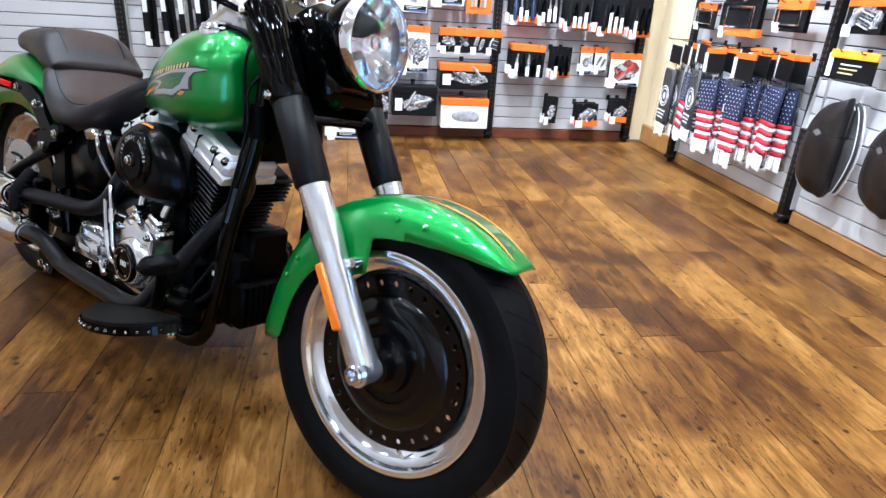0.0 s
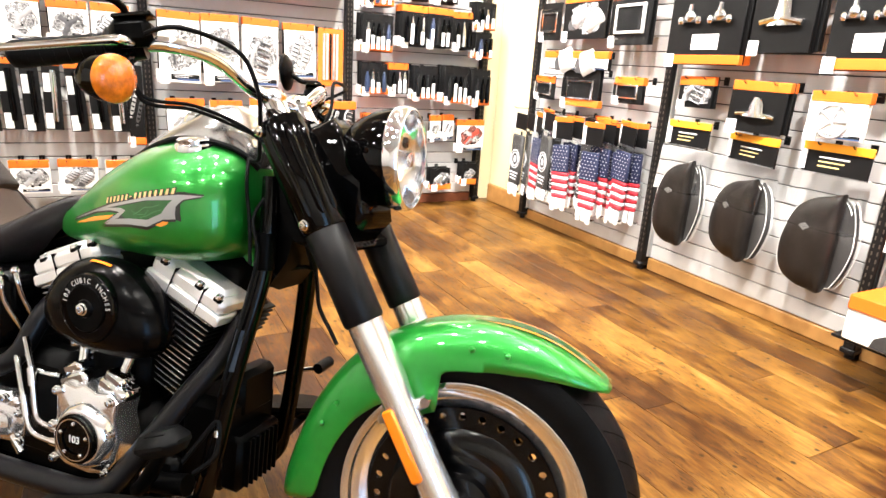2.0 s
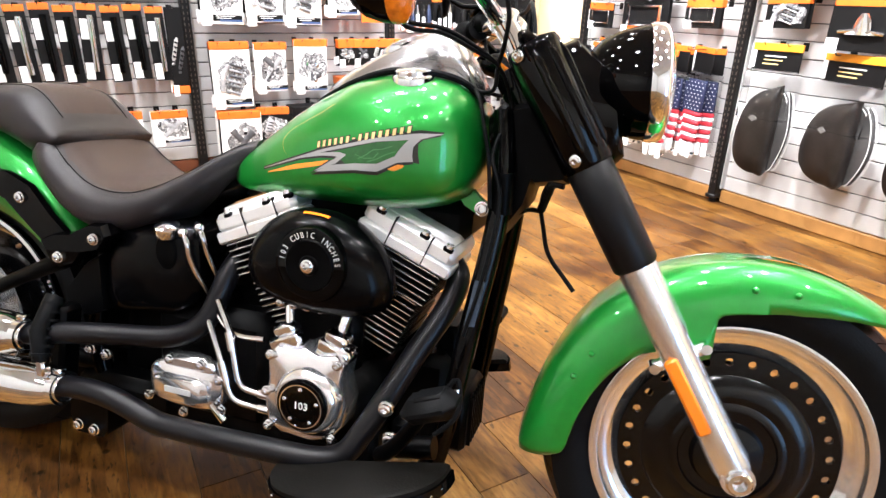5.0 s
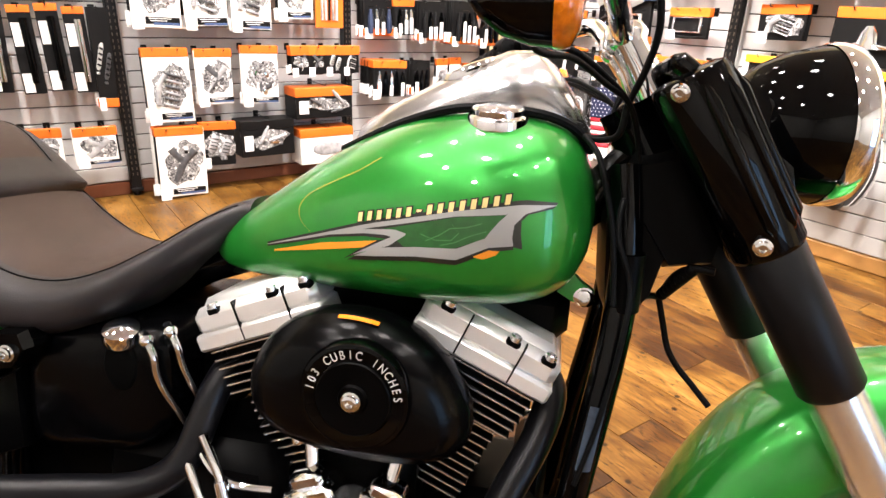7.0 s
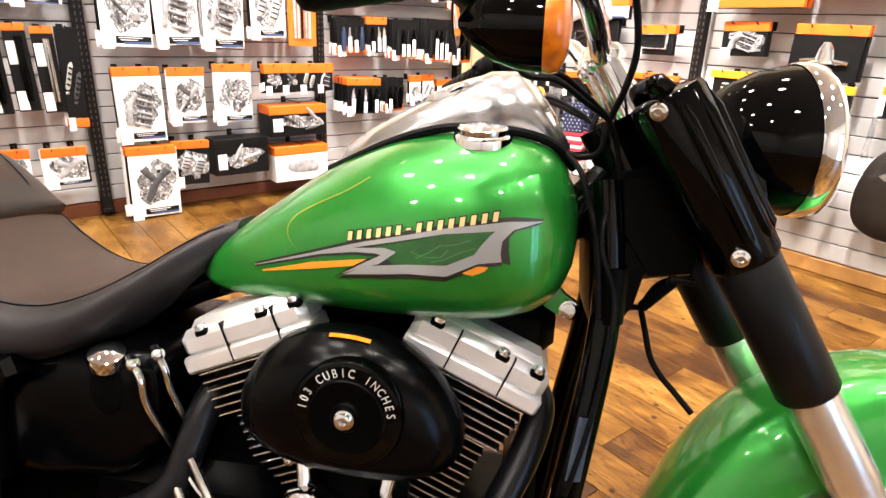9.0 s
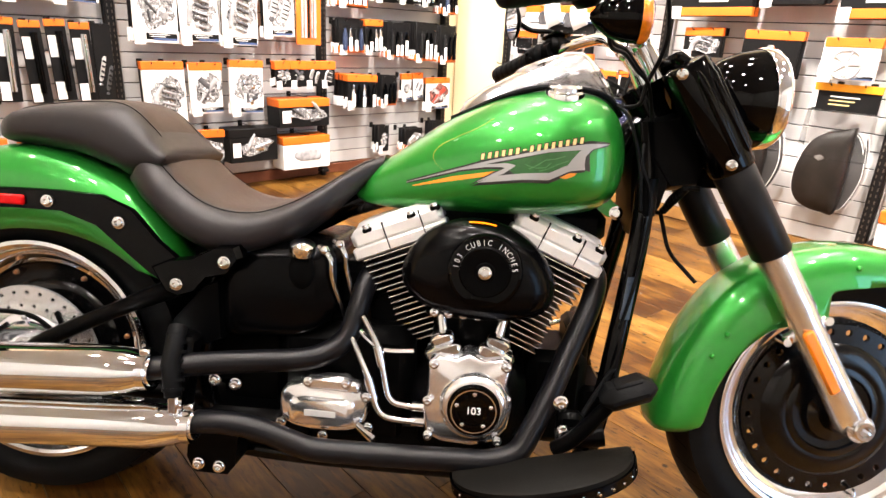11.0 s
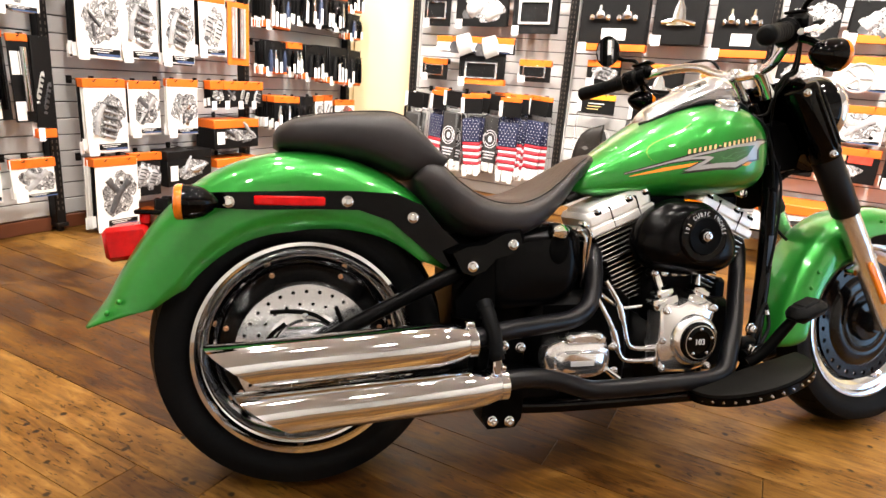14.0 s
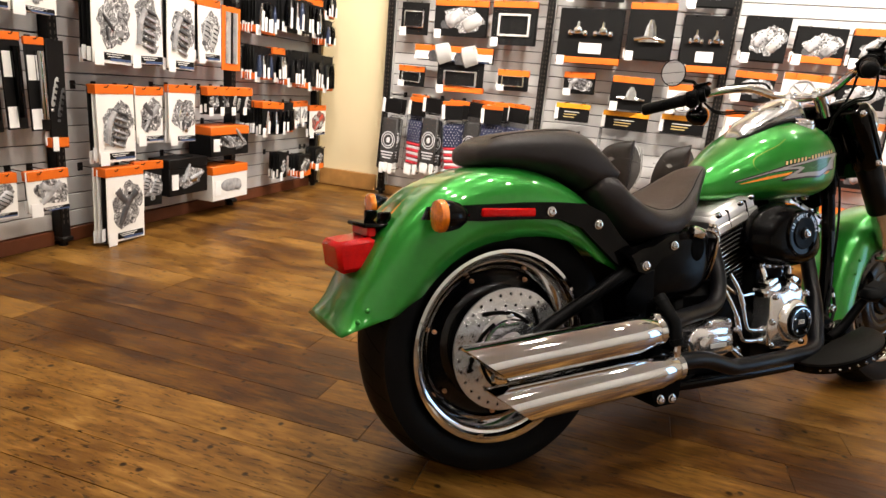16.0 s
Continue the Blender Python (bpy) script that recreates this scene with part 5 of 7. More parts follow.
bpart("top_block", Geo().box((0.640, -0.158, 0.336), (0.092, 0.034, 0.030), 0.008).box((0.688, -0.158, 0.330), (0.030, 0.024, 0.024), 0.006), ENGINE_ALU, tr)
bpart("drain_stub", Geo().tube([(0.700, -0.172, 0.262), (0.732, -0.176, 0.236)], [0.008, 0.010], 12), CHROME, tr)
for x, z in ((0.604, 0.338), (0.676, 0.340), (0.716, 0.316), (0.722, 0.256), (0.552, 0.252), (0.634, 0.232)):
    bolt((x, -0.170, z), 0.008, h=0.010, parent=tr)
for pts in ([(0.700, -0.150, 0.470), (0.730, -0.160, 0.420), (0.745, -0.165, 0.370), (0.760, -0.168, 0.318), (0.790, -0.168, 0.306), (0.832, -0.168, 0.306)], [(0.672, -0.150, 0.440), (0.715, -0.165, 0.360), (0.735, -0.168, 0.300), (0.760, -0.168, 0.278), (0.832, -0.168, 0.276)]):
    bpart("oil_line", Geo().tube(pts, 0.0065, 10, 5).tube([Vector(pts[-1]) - Vector((0.028, 0, 0)), Vector(pts[-1]) - Vector((0.004, 0, 0))], 0.010, 10).tube([Vector(pts[1]).lerp(Vector(pts[2]), 0.1), Vector(pts[1]).lerp(Vector(pts[2]), 0.8)], 0.0095, 12), CHROME, engine, "chrome oil line")
bpart("wire_loom", Geo().tube([(0.690, -0.14, 0.440), (0.715, -0.150, 0.420), (0.745, -0.150, 0.405), (0.800, -0.150, 0.408)], 0.005, 8, 4), CHROME, engine)

# ---- exhaust ----
p1 = bpart("front_exhaust_pipe", Geo().tube([(1.110, -0.030, 0.590), (1.142, -0.050, 0.560), (1.132, -0.078, 0.505), (1.098, -0.120, 0.436), (1.062, -0.165, 0.358), (1.030, -0.195, 0.296), (1.004, -0.214, 0.256), (0.958, -0.226, 0.241), (0.880, -0.230, 0.238), (0.760, -0.234, 0.236), (0.650, -0.236, 0.236), (0.612, -0.237, 0.241), (0.530, -0.240, 0.268), (0.460, -0.243, 0.276), (0.395, -0.245, 0.270)], 0.0212, 18, 5), BLACK_PIPE, None, "satin black front exhaust pipe", 60)
p2 = bpart("rear_exhaust_pipe", Geo().tube([(0.745, -0.010, 0.610), (0.716, -0.055, 0.566), (0.694, -0.095, 0.522), (0.684, -0.120, 0.476), (0.673, -0.138, 0.432), (0.648, -0.155, 0.402), (0.600, -0.172, 0.384), (0.515, -0.195, 0.380), (0.420, -0.226, 0.378), (0.330, -0.250, 0.368)], 0.0212, 18, 5), BLACK_PIPE, None, "satin black rear exhaust pipe", 60)


def muffler(a, b, r, label):
    """A chrome muffler with a slash-cut tip; a is the front end."""
    a, b = Vector(a), Vector(b)
    d = (b - a).normalized()
    side, up = Vector((0, 1, 0)), None
    up = d.cross(side).normalized()
    if up.z < 0:
        up = -up
    rings = []
    for s, rr in ((0, r * 0.60), (0.012, r * 0.66), (0.045, r * 0.88), (0.085, r), (0.2, r), (0.35, r), (0.42, r)):
        rings.append([a + d * s + (side * math.cos(2 * math.pi * k / 36) + up * math.sin(2 * math.pi * k / 36)) * rr for k in range(36)])
    L = (b - a).length
    for rr, back in ((r, 0.0), (r * 0.93, 0.0)):
        rings.append([a + d * (L - 0.055 + 0.055 * math.sin(2 * math.pi * k / 36) - back) + (side * math.cos(2 * math.pi * k / 36) + up * math.sin(2 * math.pi * k / 36)) * rr for k in range(36)])
    rings.append([a + d * (L - 0.25) + (side * math.cos(2 * math.pi * k / 36) + up * math.sin(2 * math.pi * k / 36)) * r * 0.93 for k in range(36)])
    mo = bpart("muffler", Geo().ring_grid(rings, True, (False, False)), CHROME, None, label, 50)
    bpart("clamp", Geo().tube([a + d * 0.004, a + d * 0.020], r * 0.76, 24).box(a + d * 0.012 + up * r * 0.78, (0.02, 0.02, 0.014), 0.003), CHROME, mo, "chrome pipe clamp")
    bpart("baffle", Geo().lathe([(0, 0), (r * 0.92, 0)], a + d * (L - 0.2), d, 24), HOLE, mo)
    return mo


muffler((0.345, -0.250, 0.366), (-0.185, -0.240, 0.330), 0.046, "upper chrome slash-cut muffler")
muffler((0.420, -0.245, 0.268), (-0.130, -0.250, 0.238), 0.045, "lower chrome slash-cut muffler")
br = bpart("muffler_bracket", Geo().box((0.375, -0.200, 0.340), (0.034, 0.050, 0.170), 0.008, Matrix.Rotation(radians(8), 3, "Y")), BLACK_SATIN, None, "black passenger peg bracket")
bpart("peg", Geo().tube([(0.372, -0.215, 0.440), (0.380, -0.262, 0.385), (0.388, -0.268, 0.330)], [0.017, 0.016, 0.015], 14), RUBBER, br, "folded rubber passenger peg")
for k in range(7):
    c = Vector((0.373, -0.222, 0.432)).lerp(Vector((0.387, -0.266, 0.344)), k / 6)
    bpart("peg_rib", Geo().tube([c, c + Vector((0.0008, -0.002, -0.0055))], 0.0188, 14), RUBBER, br)
bpart("peg_end", Geo().box((0.388, -0.264, 0.314), (0.020, 0.020, 0.036), 0.004), CHROME, br)
for x, z in ((0.405, 0.170), (0.445, 0.167), (0.430, 0.335), (0.470, 0.330)):
    bolt((x, -0.205 if z < 0.2 else -0.19, z), 0.0095, h=0.012, parent=br)
bpart("lower_mount", Geo().plate([(0.385, 0.24), (0.48, 0.24), (0.475, 0.170), (0.460, 0.150), (0.395, 0.150), (0.380, 0.18)], -0.205, -0.12), BLACK_SATIN, br)

# ---- footboards, pedal, stand ----
for s in (-1, 1):
    out = []
    for k in range(25):
        a = math.pi * k / 24
        out.append((1.045 - 0.165 * math.cos(a), -(0.232 + 0.118 * math.sin(a) ** 0.8)))
    rot = Matrix.Translation((1.045, 0, 0.257)) @ Matrix.Rotation(radians(-13), 4, "Y") @ Matrix.Translation((-1.045, 0, -0.268))
    fb = bpart("footboard", Geo().ring_grid([[(x, s * -y, z) for x, y in out] for z in (0.243, 0.262)]).moved(rot), BLACK_GLOSS, None, "half-moon footboard with a black rubber pad")
    bpart("pad", Geo().ring_grid([[(1.045 + (x - 1.045) * q, s * -(-0.232 + (y + 0.232) * q), z) for x, y in out] for z, q in ((0.262, 0.97), (0.270, 0.97), (0.273, 0.93))]).moved(rot), PADRUB, fb, "ribbed black rubber pad")
    for k in range(15):
        a = math.pi * (k + 1.5) / 17
        at = rot @ Vector((1.045 - 0.158 * math.cos(a), s * (0.232 + 0.1165 * math.sin(a) ** 0.8), 0.2525))
        bolt(at, 0.0030, (-math.cos(a), s * math.sin(a), 0), 0.006, parent=fb, name="edge_stud")
    bpart("hinge", Geo().tube([(0.95, s * 0.14, 0.215), (0.95, s * 0.26, 0.222)], 0.012, 10), BLACK_SATIN, fb)
    bpart("hinge", Geo().tube([(1.13, s * 0.14, 0.225), (1.13, s * 0.26, 0.250)], 0.012, 10), BLACK_SATIN, fb)
ped = bpart("brake_pedal", Geo().box((1.172, -0.272, 0.412), (0.094, 0.066, 0.040), 0.017, Matrix.Rotation(radians(-22), 3, "Y")).box((1.170, -0.272, 0.430), (0.050, 0.040, 0.010), 0.004, Matrix.Rotation(radians(-22), 3, "Y")), RUBBER, None, "rubber-covered brake pedal")
bpart("lever", Geo().tube([(1.165, -0.262, 0.405), (1.140, -0.245, 0.360), (1.100, -0.230, 0.300), (1.070, -0.215, 0.270)], [0.010, 0.013, 0.014, 0.014], 10, 3), BLACK_SATIN, ped, "black pedal lever")
bpart("master_cylinder", Geo().tube([(1.075, -0.19, 0.275), (1.16, -0.19, 0.292)], 0.020, 14).box((1.10, -0.17, 0.30), (0.05, 0.03, 0.05), 0.01), BLACK_SATIN, None, "black brake master cylinder")
for x, z in ((1.075, 0.355), (1.085, 0.300), (1.125, 0.222)):
    bolt((x, -0.205, z), 0.011, h=0.014, parent=ped)
stand = bpart("side_stand", Geo().tube([(1.010, 0.120, 0.175), (0.985, 0.200, 0.100), (0.965, 0.272, 0.052)], [0.014, 0.012, 0.011], 12), CHROME, None, "chrome side stand")
bpart("foot", Geo().box((0.960, 0.280, 0.048), (0.05, 0.035, 0.008), 0.003), CHROME, stand)
sh = bpart("shift_lever", Geo().tube([(1.000, 0.200, 0.330), (1.080, 0.250, 0.360), (1.165, 0.262, 0.385)], 0.006, 10, 3), CHROME, None, "chrome shift lever")
bpart("toe_peg", Geo().tube([(1.165, 0.250, 0.386), (1.168, 0.302, 0.392)], 0.014, 12), RUBBER, sh, "black rubber toe peg")
for q in range(7):
    bpart("regulator_fin", Geo().box((1.184, -0.048 + 0.016 * q, 0.275), (0.014, 0.004, 0.10), 0.001), DARK_METAL)
bpart("brake_hose", Geo().tube([(1.150, -0.165, 0.300), (1.185, -0.150, 0.340), (1.178, -0.140, 0.400), (1.150, -0.150, 0.360), (1.120, -0.165, 0.310)], 0.005, 8, 5), RUBBER, None, "black rubber brake hose")
bpart("hose_clip", Geo().tube([(1.181, -0.143, 0.372), (1.179, -0.141, 0.384)], 0.008, 10), CHROME)
bpart("regulator", Geo().box((1.158, 0, 0.275), (0.05, 0.14, 0.12), 0.01), BLACK_SATIN, None, "finned black regulator")
bpart("primary_cover", Geo().plate([(0.62, 0.36), (0.72, 0.40), (0.95, 0.40), (1.04, 0.36), (1.05, 0.26), (0.98, 0.20), (0.70, 0.21), (0.62, 0.26)], 0.20, 0.11, 0.05), BLACK_GLOSS, engine)

# ---- fork, headlamp, bars: built straight ahead, then steered ----
for s in (-1, 1):
    low = Vector((1.630, s * 0.117, 0.318))
    ax = RAKE
    fork = bpart("fork_leg", Geo().tube([low + ax * -0.005, low + ax * 0.02, low + ax * 0.10, low + ax * 0.24, low + ax * 0.255, low + ax * 0.395], [0.026, 0.031, 0.0285, 0.0285, 0.0310, 0.0310], 28), FORGED, None, "silver telescopic fork leg", 45, True)
    bpart("axle_clamp", Geo().tube([(1.630, s * 0.095, 0.318), (1.630, s * 0.142, 0.318)], 0.026, 24), FORGED, fork, "", 38, True)
    bpart("axle_nut", Geo().lathe([(0.020, 0), (0.020, 0.012), (0.017, 0.015), (0.011, 0.015), (0.010, 0.004), (0, 0.004)], (1.630, s * 0.140, 0.318), (0, s, 0), 24), CHROME, fork, "chrome axle cap", 38, True)
    for dx in (-0.036, 0.036):
        at = low + ax * 0.204 + Vector((dx, s * -0.012, dx * 0.62))
        bpart("fender_mount", Geo().tube([at + Vector((-dx * 0.6, 0, -dx * 0.37)), at], 0.011, 12), FORGED, fork, "", 38, True)
        bpart("fender_bolt", Geo().tube([at + Vector((0, s * 0.012, 0)), at + Vector((0, -s * 0.016, 0))], 0.0085, 14), CHROME, fork, "", 38, True)
    bpart("sleeve", Geo().tube([low + ax * 0.370, low + ax * 0.375, low + ax * 0.543, low + ax * 0.547], [0.033, 0.0360, 0.0370, 0.034], 36), SLEEVE, fork, "satin black fork sleeve", 45, True)
    bpart("cover", Geo().tube([low + ax * 0.543, low + ax * 0.549, low + ax * 0.742, low + ax * 0.750, low + ax * 0.754], [0.0375, 0.0410, 0.0430, 0.040, 0.028], 40), BLACK_GLOSS, fork, "gloss black upper fork cover", 45, True)
    for q in range(3):
        a = radians(18 + 36 * q)
        d = Vector((math.cos(a) * 0.850, s * math.sin(a), math.cos(a) * 0.527))
        bpart("cover_rib", Geo().tube([low + ax * 0.566 + d * 0.0385, low + ax * 0.575 + d * 0.0395, low + ax * 0.715 + d * 0.0412, low + ax * 0.736 + d * 0.040], [0.003, 0.0075, 0.0075, 0.003], 10), BLACK_GLOSS, fork, "", 60, True)
    for q in range(6):
        bpart("cover_rib", Geo().tube([low + ax * (0.575 + 0.018 * q) + Vector((0.031, s * 0.010, 0.019)), low + ax * (0.583 + 0.018 * q) + Vector((0.033, s * 0.010, 0.021))], 0.0075, 10), BLACK_GLOSS, fork, "", 38, True)
    bpart("fork_cap", Geo().lathe([(0.014, 0), (0.014, 0.008), (0.009, 0.012), (0, 0.013)], low + ax * 0.754, ax, 6), CHROME, fork, "", 38, True)
    bolt(low + ax * 0.560 + Vector((-0.012, s * 0.0370, -0.007)), 0.0078, (-0.35, s, -0.2), 0.009, parent=fork, steer=True)
    bolt(low + ax * 0.738 + Vector((-0.020, s * 0.0360, -0.011)), 0.0078, (-0.5, s, -0.3), 0.009, parent=fork, steer=True)
    a, b = low + ax * 0.215, low + ax * 0.095
    off = Vector((-0.012, s * 0.028, -0.008))
    pts = []
    for q in (0, 1):
        c = (a if q == 0 else b) + off
        pts.append(c)
    bpart("reflector", Geo().box((pts[0] + pts[1]) / 2, ((pts[0] - pts[1]).length + 0.012, 0.010, 0.022), 0.004, Matrix.Rotation(math.atan2(0.850, 0.527), 3, "Y")), AMBER_REFL, fork, "amber side reflector", 38, True)
nac = bpart("nacelle", Geo().plate([(1.245, 0.955), (1.300, 0.985), (1.345, 0.955), (1.385, 0.870), (1.400, 0.800), (1.372, 0.765), (1.325, 0.775), (1.275, 0.860)], -0.068, 0.068, 0.16), BLACK_GLOSS, None, "gloss black headlamp nacelle", 70, True)
bpart("tree", Geo().box((1.345, 0, 0.776), (0.10, 0.27, 0.022), 0.008, Matrix.Rotation(radians(32), 3, "Y")).box((1.250, 0, 0.950), (0.085, 0.27, 0.022), 0.008, Matrix.Rotation(radians(32), 3, "Y")), BLACK_GLOSS, nac, "black triple tree", 38, True)
HL = Vector((1.381, 0, 0.919))
hax = Vector((1, 0, 0.07)).normalized()
lamp_ob = bpart("headlamp", Geo().lathe([(0.0, -0.072), (0.026, -0.069), (0.052, -0.056), (0.072, -0.034), (0.086, -0.003), (0.093, 0.030), (0.094, 0.044)], HL, hax, 48), BLACK_GLOSS, None, "round headlamp in a gloss black bucket", 60, True)
bpart("bezel", Geo().lathe([(0.0950, 0.040), (0.0975, 0.045), (0.0970, 0.060), (0.0940, 0.068), (0.0905, 0.070), (0.089, 0.066), (0.089, 0.050)], HL, hax, 48), CHROME, lamp_ob, "chrome bezel", 60, True)
bpart("reflector_bowl", Geo().lathe([(0.0885, 0.058), (0.072, 0.030), (0.050, 0.008), (0.025, -0.006), (0.0, -0.008)], HL, hax, 22), POLISHED, lamp_ob, "faceted chrome reflector", 12, True)
bpart("bulb_shield", Geo().lathe([(0.016, 0.0), (0.016, 0.034), (0.012, 0.040), (0.0, 0.042)], HL, hax, 20), CHROME, lamp_ob, "", 38, True)
gl = bpart("lens", Geo().lathe([(0.0895, 0.056), (0.089, 0.064), (0.072, 0.075), (0.045, 0.081), (0.020, 0.085), (0.0, 0.086)], HL, hax, 48), GLASS, lamp_ob, "clear domed lens", 60, True)
gl.visible_shadow = False
bpart("lamp_mount", Geo().box((1.35, 0, 0.945), (0.09, 0.06, 0.03), 0.01), BLACK_GLOSS, lamp_ob, "", 38, True)

# each side: grip end, grip's inner end, perch, bends down to the risers; signal and mirror centres
BAR_R = [(0.914, -0.348, 1.012), (1.026, -0.277, 1.045), (1.062, -0.258, 1.054), (1.105, -0.228, 1.061), (1.144, -0.165, 1.053), (1.170, -0.090, 1.014)]
BAR_L = [(0.923, 0.455, 0.986), (1.006, 0.330, 1.016), (1.046, 0.302, 1.030), (1.096, 0.270, 1.046), (1.148, 0.180, 1.048), (1.170, 0.090, 1.014)]
bars = bpart("handlebar", Geo().tube(BAR_R + [(1.180, 0.0, 1.000)] + BAR_L[::-1], 0.0130, 16, 5), CHROME, None, "chrome pull-back handlebar", 60)
for s, line, sc, mc in ((-1, BAR_R, Vector((1.104, -0.341, 0.990)), Vector((0.987, -0.381, 1.140))), (1, BAR_L, Vector((1.100, 0.352, 0.966)), Vector((0.948, 0.342, 1.107)))):
    tip, inner, perch, bend = [Vector(p) for p in line[:4]]
    along = (inner - tip).normalized()
    turn = along.to_track_quat("X", "Z").to_matrix()
    front = turn @ Vector((0, s, 0))
    bpart("riser", Geo().tube([(1.220, s * 0.045, 0.945), (1.200, s * 0.045, 0.975), (1.182, s * 0.045, 1.000)], [0.025, 0.020, 0.021], 20).box((1.180, s * 0.045, 1.004), (0.048, 0.036, 0.040), 0.010), CHROME, bars, "chrome bar riser")
    bpart("grip", Geo().tube([tip - along * 0.004, tip, tip + along * 0.008, inner - along * 0.006, inner], [0.012, 0.019, 0.0215, 0.0205, 0.022], 20), RUBBER, bars, "ribbed black rubber grip", 45)
    for q in range(6):
        c = tip.lerp(inner, 0.14 + 0.14 * q)
        bpart("grip_rib", Geo().tube([c, c + along * 0.008], 0.0216, 18), RUBBER, bars)
    bpart("switch_housing", Geo().tube([inner - along * 0.002, inner + along * 0.006, inner + along * 0.036, inner + along * 0.042], [0.020, 0.029, 0.029, 0.022], 20).box(inner + along * 0.020 - Vector((0, 0, 0.016)), (0.038, 0.046, 0.036), 0.010, turn), BLACK_SATIN, bars, "black switch housing", 45)
    for q in range(2):
        bpart("switch_button", Geo().box(inner + along * (0.012 + 0.016 * q) - front * 0.028 + Vector((0, 0, 0.006 - 0.016 * q)), (0.011, 0.008, 0.010), 0.003, turn), DARK_METAL, bars)
    mcy = bpart("master_cylinder", Geo().box(perch + front * 0.012 + Vector((0, 0, 0.014)), (0.062, 0.052, 0.046), 0.012, turn).tube([perch - along * 0.012, perch + along * 0.016], 0.025, 18), BLACK_SATIN, bars, "black lever perch and reservoir")
    bpart("reservoir_lid", Geo().box(perch + front * 0.012 + Vector((0, 0, 0.040)), (0.058, 0.046, 0.007), 0.002, turn), BLACK_GLOSS, mcy)
    for q in (-0.020, 0.020):
        bolt(perch + front * 0.012 + along * q + Vector((0, 0, 0.0435)), 0.0035, (0, 0, 1), 0.003, parent=mcy)
    bpart("control_lever", Geo().tube([perch + front * 0.030, perch + front * 0.052 - along * 0.012, inner + front * 0.056 - along * 0.02, tip + front * 0.062 + along * 0.02, tip + front * 0.066 - along * 0.012], [0.009, 0.008, 0.006, 0.0055, 0.0065], 12, 5), CHROME, bars, "polished control lever", 60)
    bpart("cable", Geo().tube([perch + front * 0.02 + Vector((0, 0, 0.004)), bend + front * 0.040 + Vector((0.02, 0, 0.022)), (1.188, s * 0.165, 1.068), (1.206, s * 0.130, 1.011), (1.201, s * 0.110, 0.967), (1.189, s * 0.090, 0.929), (1.184, s * 0.080, 0.895), (1.165, s * 0.066, 0.887), (1.147, s * 0.060, 0.890)], 0.0040, 8, 6), RUBBER, bars, "black control cable", 60)
    ind = bpart("front_turn_signal", Geo().lathe([(0.004, -0.064), (0.016, -0.054), (0.028, -0.036), (0.034, -0.014), (0.0347, 0.005)], sc, (1, s * 0.05, 0), 28), BLACK_GLOSS, None, "black bullet turn signal with an amber lens", 60)
    bpart("lens", Geo().lathe([(0.0352, 0.003), (0.0358, 0.008), (0.034, 0.015), (0.022, 0.021), (0.0, 0.023)], sc, (1, s * 0.05, 0), 28), AMBER, ind, "amber lens", 60)
    bpart("stalk", Geo().tube([sc + Vector((-0.008, -s * 0.01, 0.014)), sc.lerp(perch, 0.6), perch - Vector((0, 0, 0.012))], [0.009, 0.008, 0.009], 10, 3), BLACK_GLOSS, ind)
    for shift in (0, 0.007):
        bpart("cable", Geo().tube([perch + front * 0.022 + Vector((0, 0, -0.012)), (1.085, s * 0.262, 0.968 + shift), (1.124, s * 0.190, 0.964 + shift), (1.159, s * 0.130, 0.947 + shift), (1.188, s * 0.095, 0.931), (1.204, s * 0.075, 0.900), (1.215, s * 0.060, 0.850)], 0.0034, 8, 6), RUBBER, bars, "black control cable", 60)
    maxis = (1, s * 0.30, 0.15)
    mir = bpart("mirror", Geo().lathe([(0.0, 0.018), (0.026, 0.015), (0.043, 0.007), (0.047, 0.0), (0.0455, -0.003), (0.043, -0.001)], mc, maxis, 32), BLACK_SATIN, None, "round black mirror on a thin stem", 60)
    bpart("mirror_glass", Geo().lathe([(0.043, -0.001), (0.0, -0.001)], mc, maxis, 32), MIRROR, mir, "mirror glass")
    bpart("stem", Geo().tube([perch + Vector((0.004, s * 0.020, 0.030)), perch + Vector((0.002, s * 0.040, 0.055)), mc + Vector((0.050, 0, -0.020)), mc + Vector((0.014, 0, -0.002))], 0.006, 10, 4), BLACK_SATIN, mir, "thin black stem", 60)
# cables and hoses between tank and fork
for pts, r in (
    ([(1.147, -0.060, 0.890), (1.164, -0.085, 0.870), (1.177, -0.100, 0.832), (1.191, -0.105, 0.776), (1.200, -0.108, 0.700)], 0.0036),
    ([(1.205, -0.060, 0.840), (1.195, -0.100, 0.787), (1.216, -0.110, 0.725), (1.213, -0.120, 0.654), (1.198, -0.130, 0.559), (1.180, -0.135, 0.480)], 0.0036),
    ([(1.222, -0.060, 0.675), (1.234, -0.030, 0.685), (1.252, -0.005, 0.690), (1.270, 0.010, 0.687)], 0.0045),
    ([(1.270, 0.010, 0.687), (1.279, 0.006, 0.655), (1.289, 0.000, 0.621), (1.304, -0.004, 0.598), (1.323, -0.010, 0.579), (1.347, -0.020, 0.555)], 0.0042),
    ([(1.270, 0.010, 0.687), (1.278, -0.030, 0.726), (1.291, -0.060, 0.744), (1.314, -0.070, 0.745)], 0.0050),
):
    bpart("cable", Geo().tube(pts, r, 8, 6), RUBBER, fr, "black cable", 60)
for k in range(9):
    c = Vector((1.272, 0.000, 0.694)).lerp(Vector((1.291, -0.058, 0.742)), k / 8)
    bpart("cable_bead", Geo().ball(c, 0.0085, 10), RUBBER, fr)
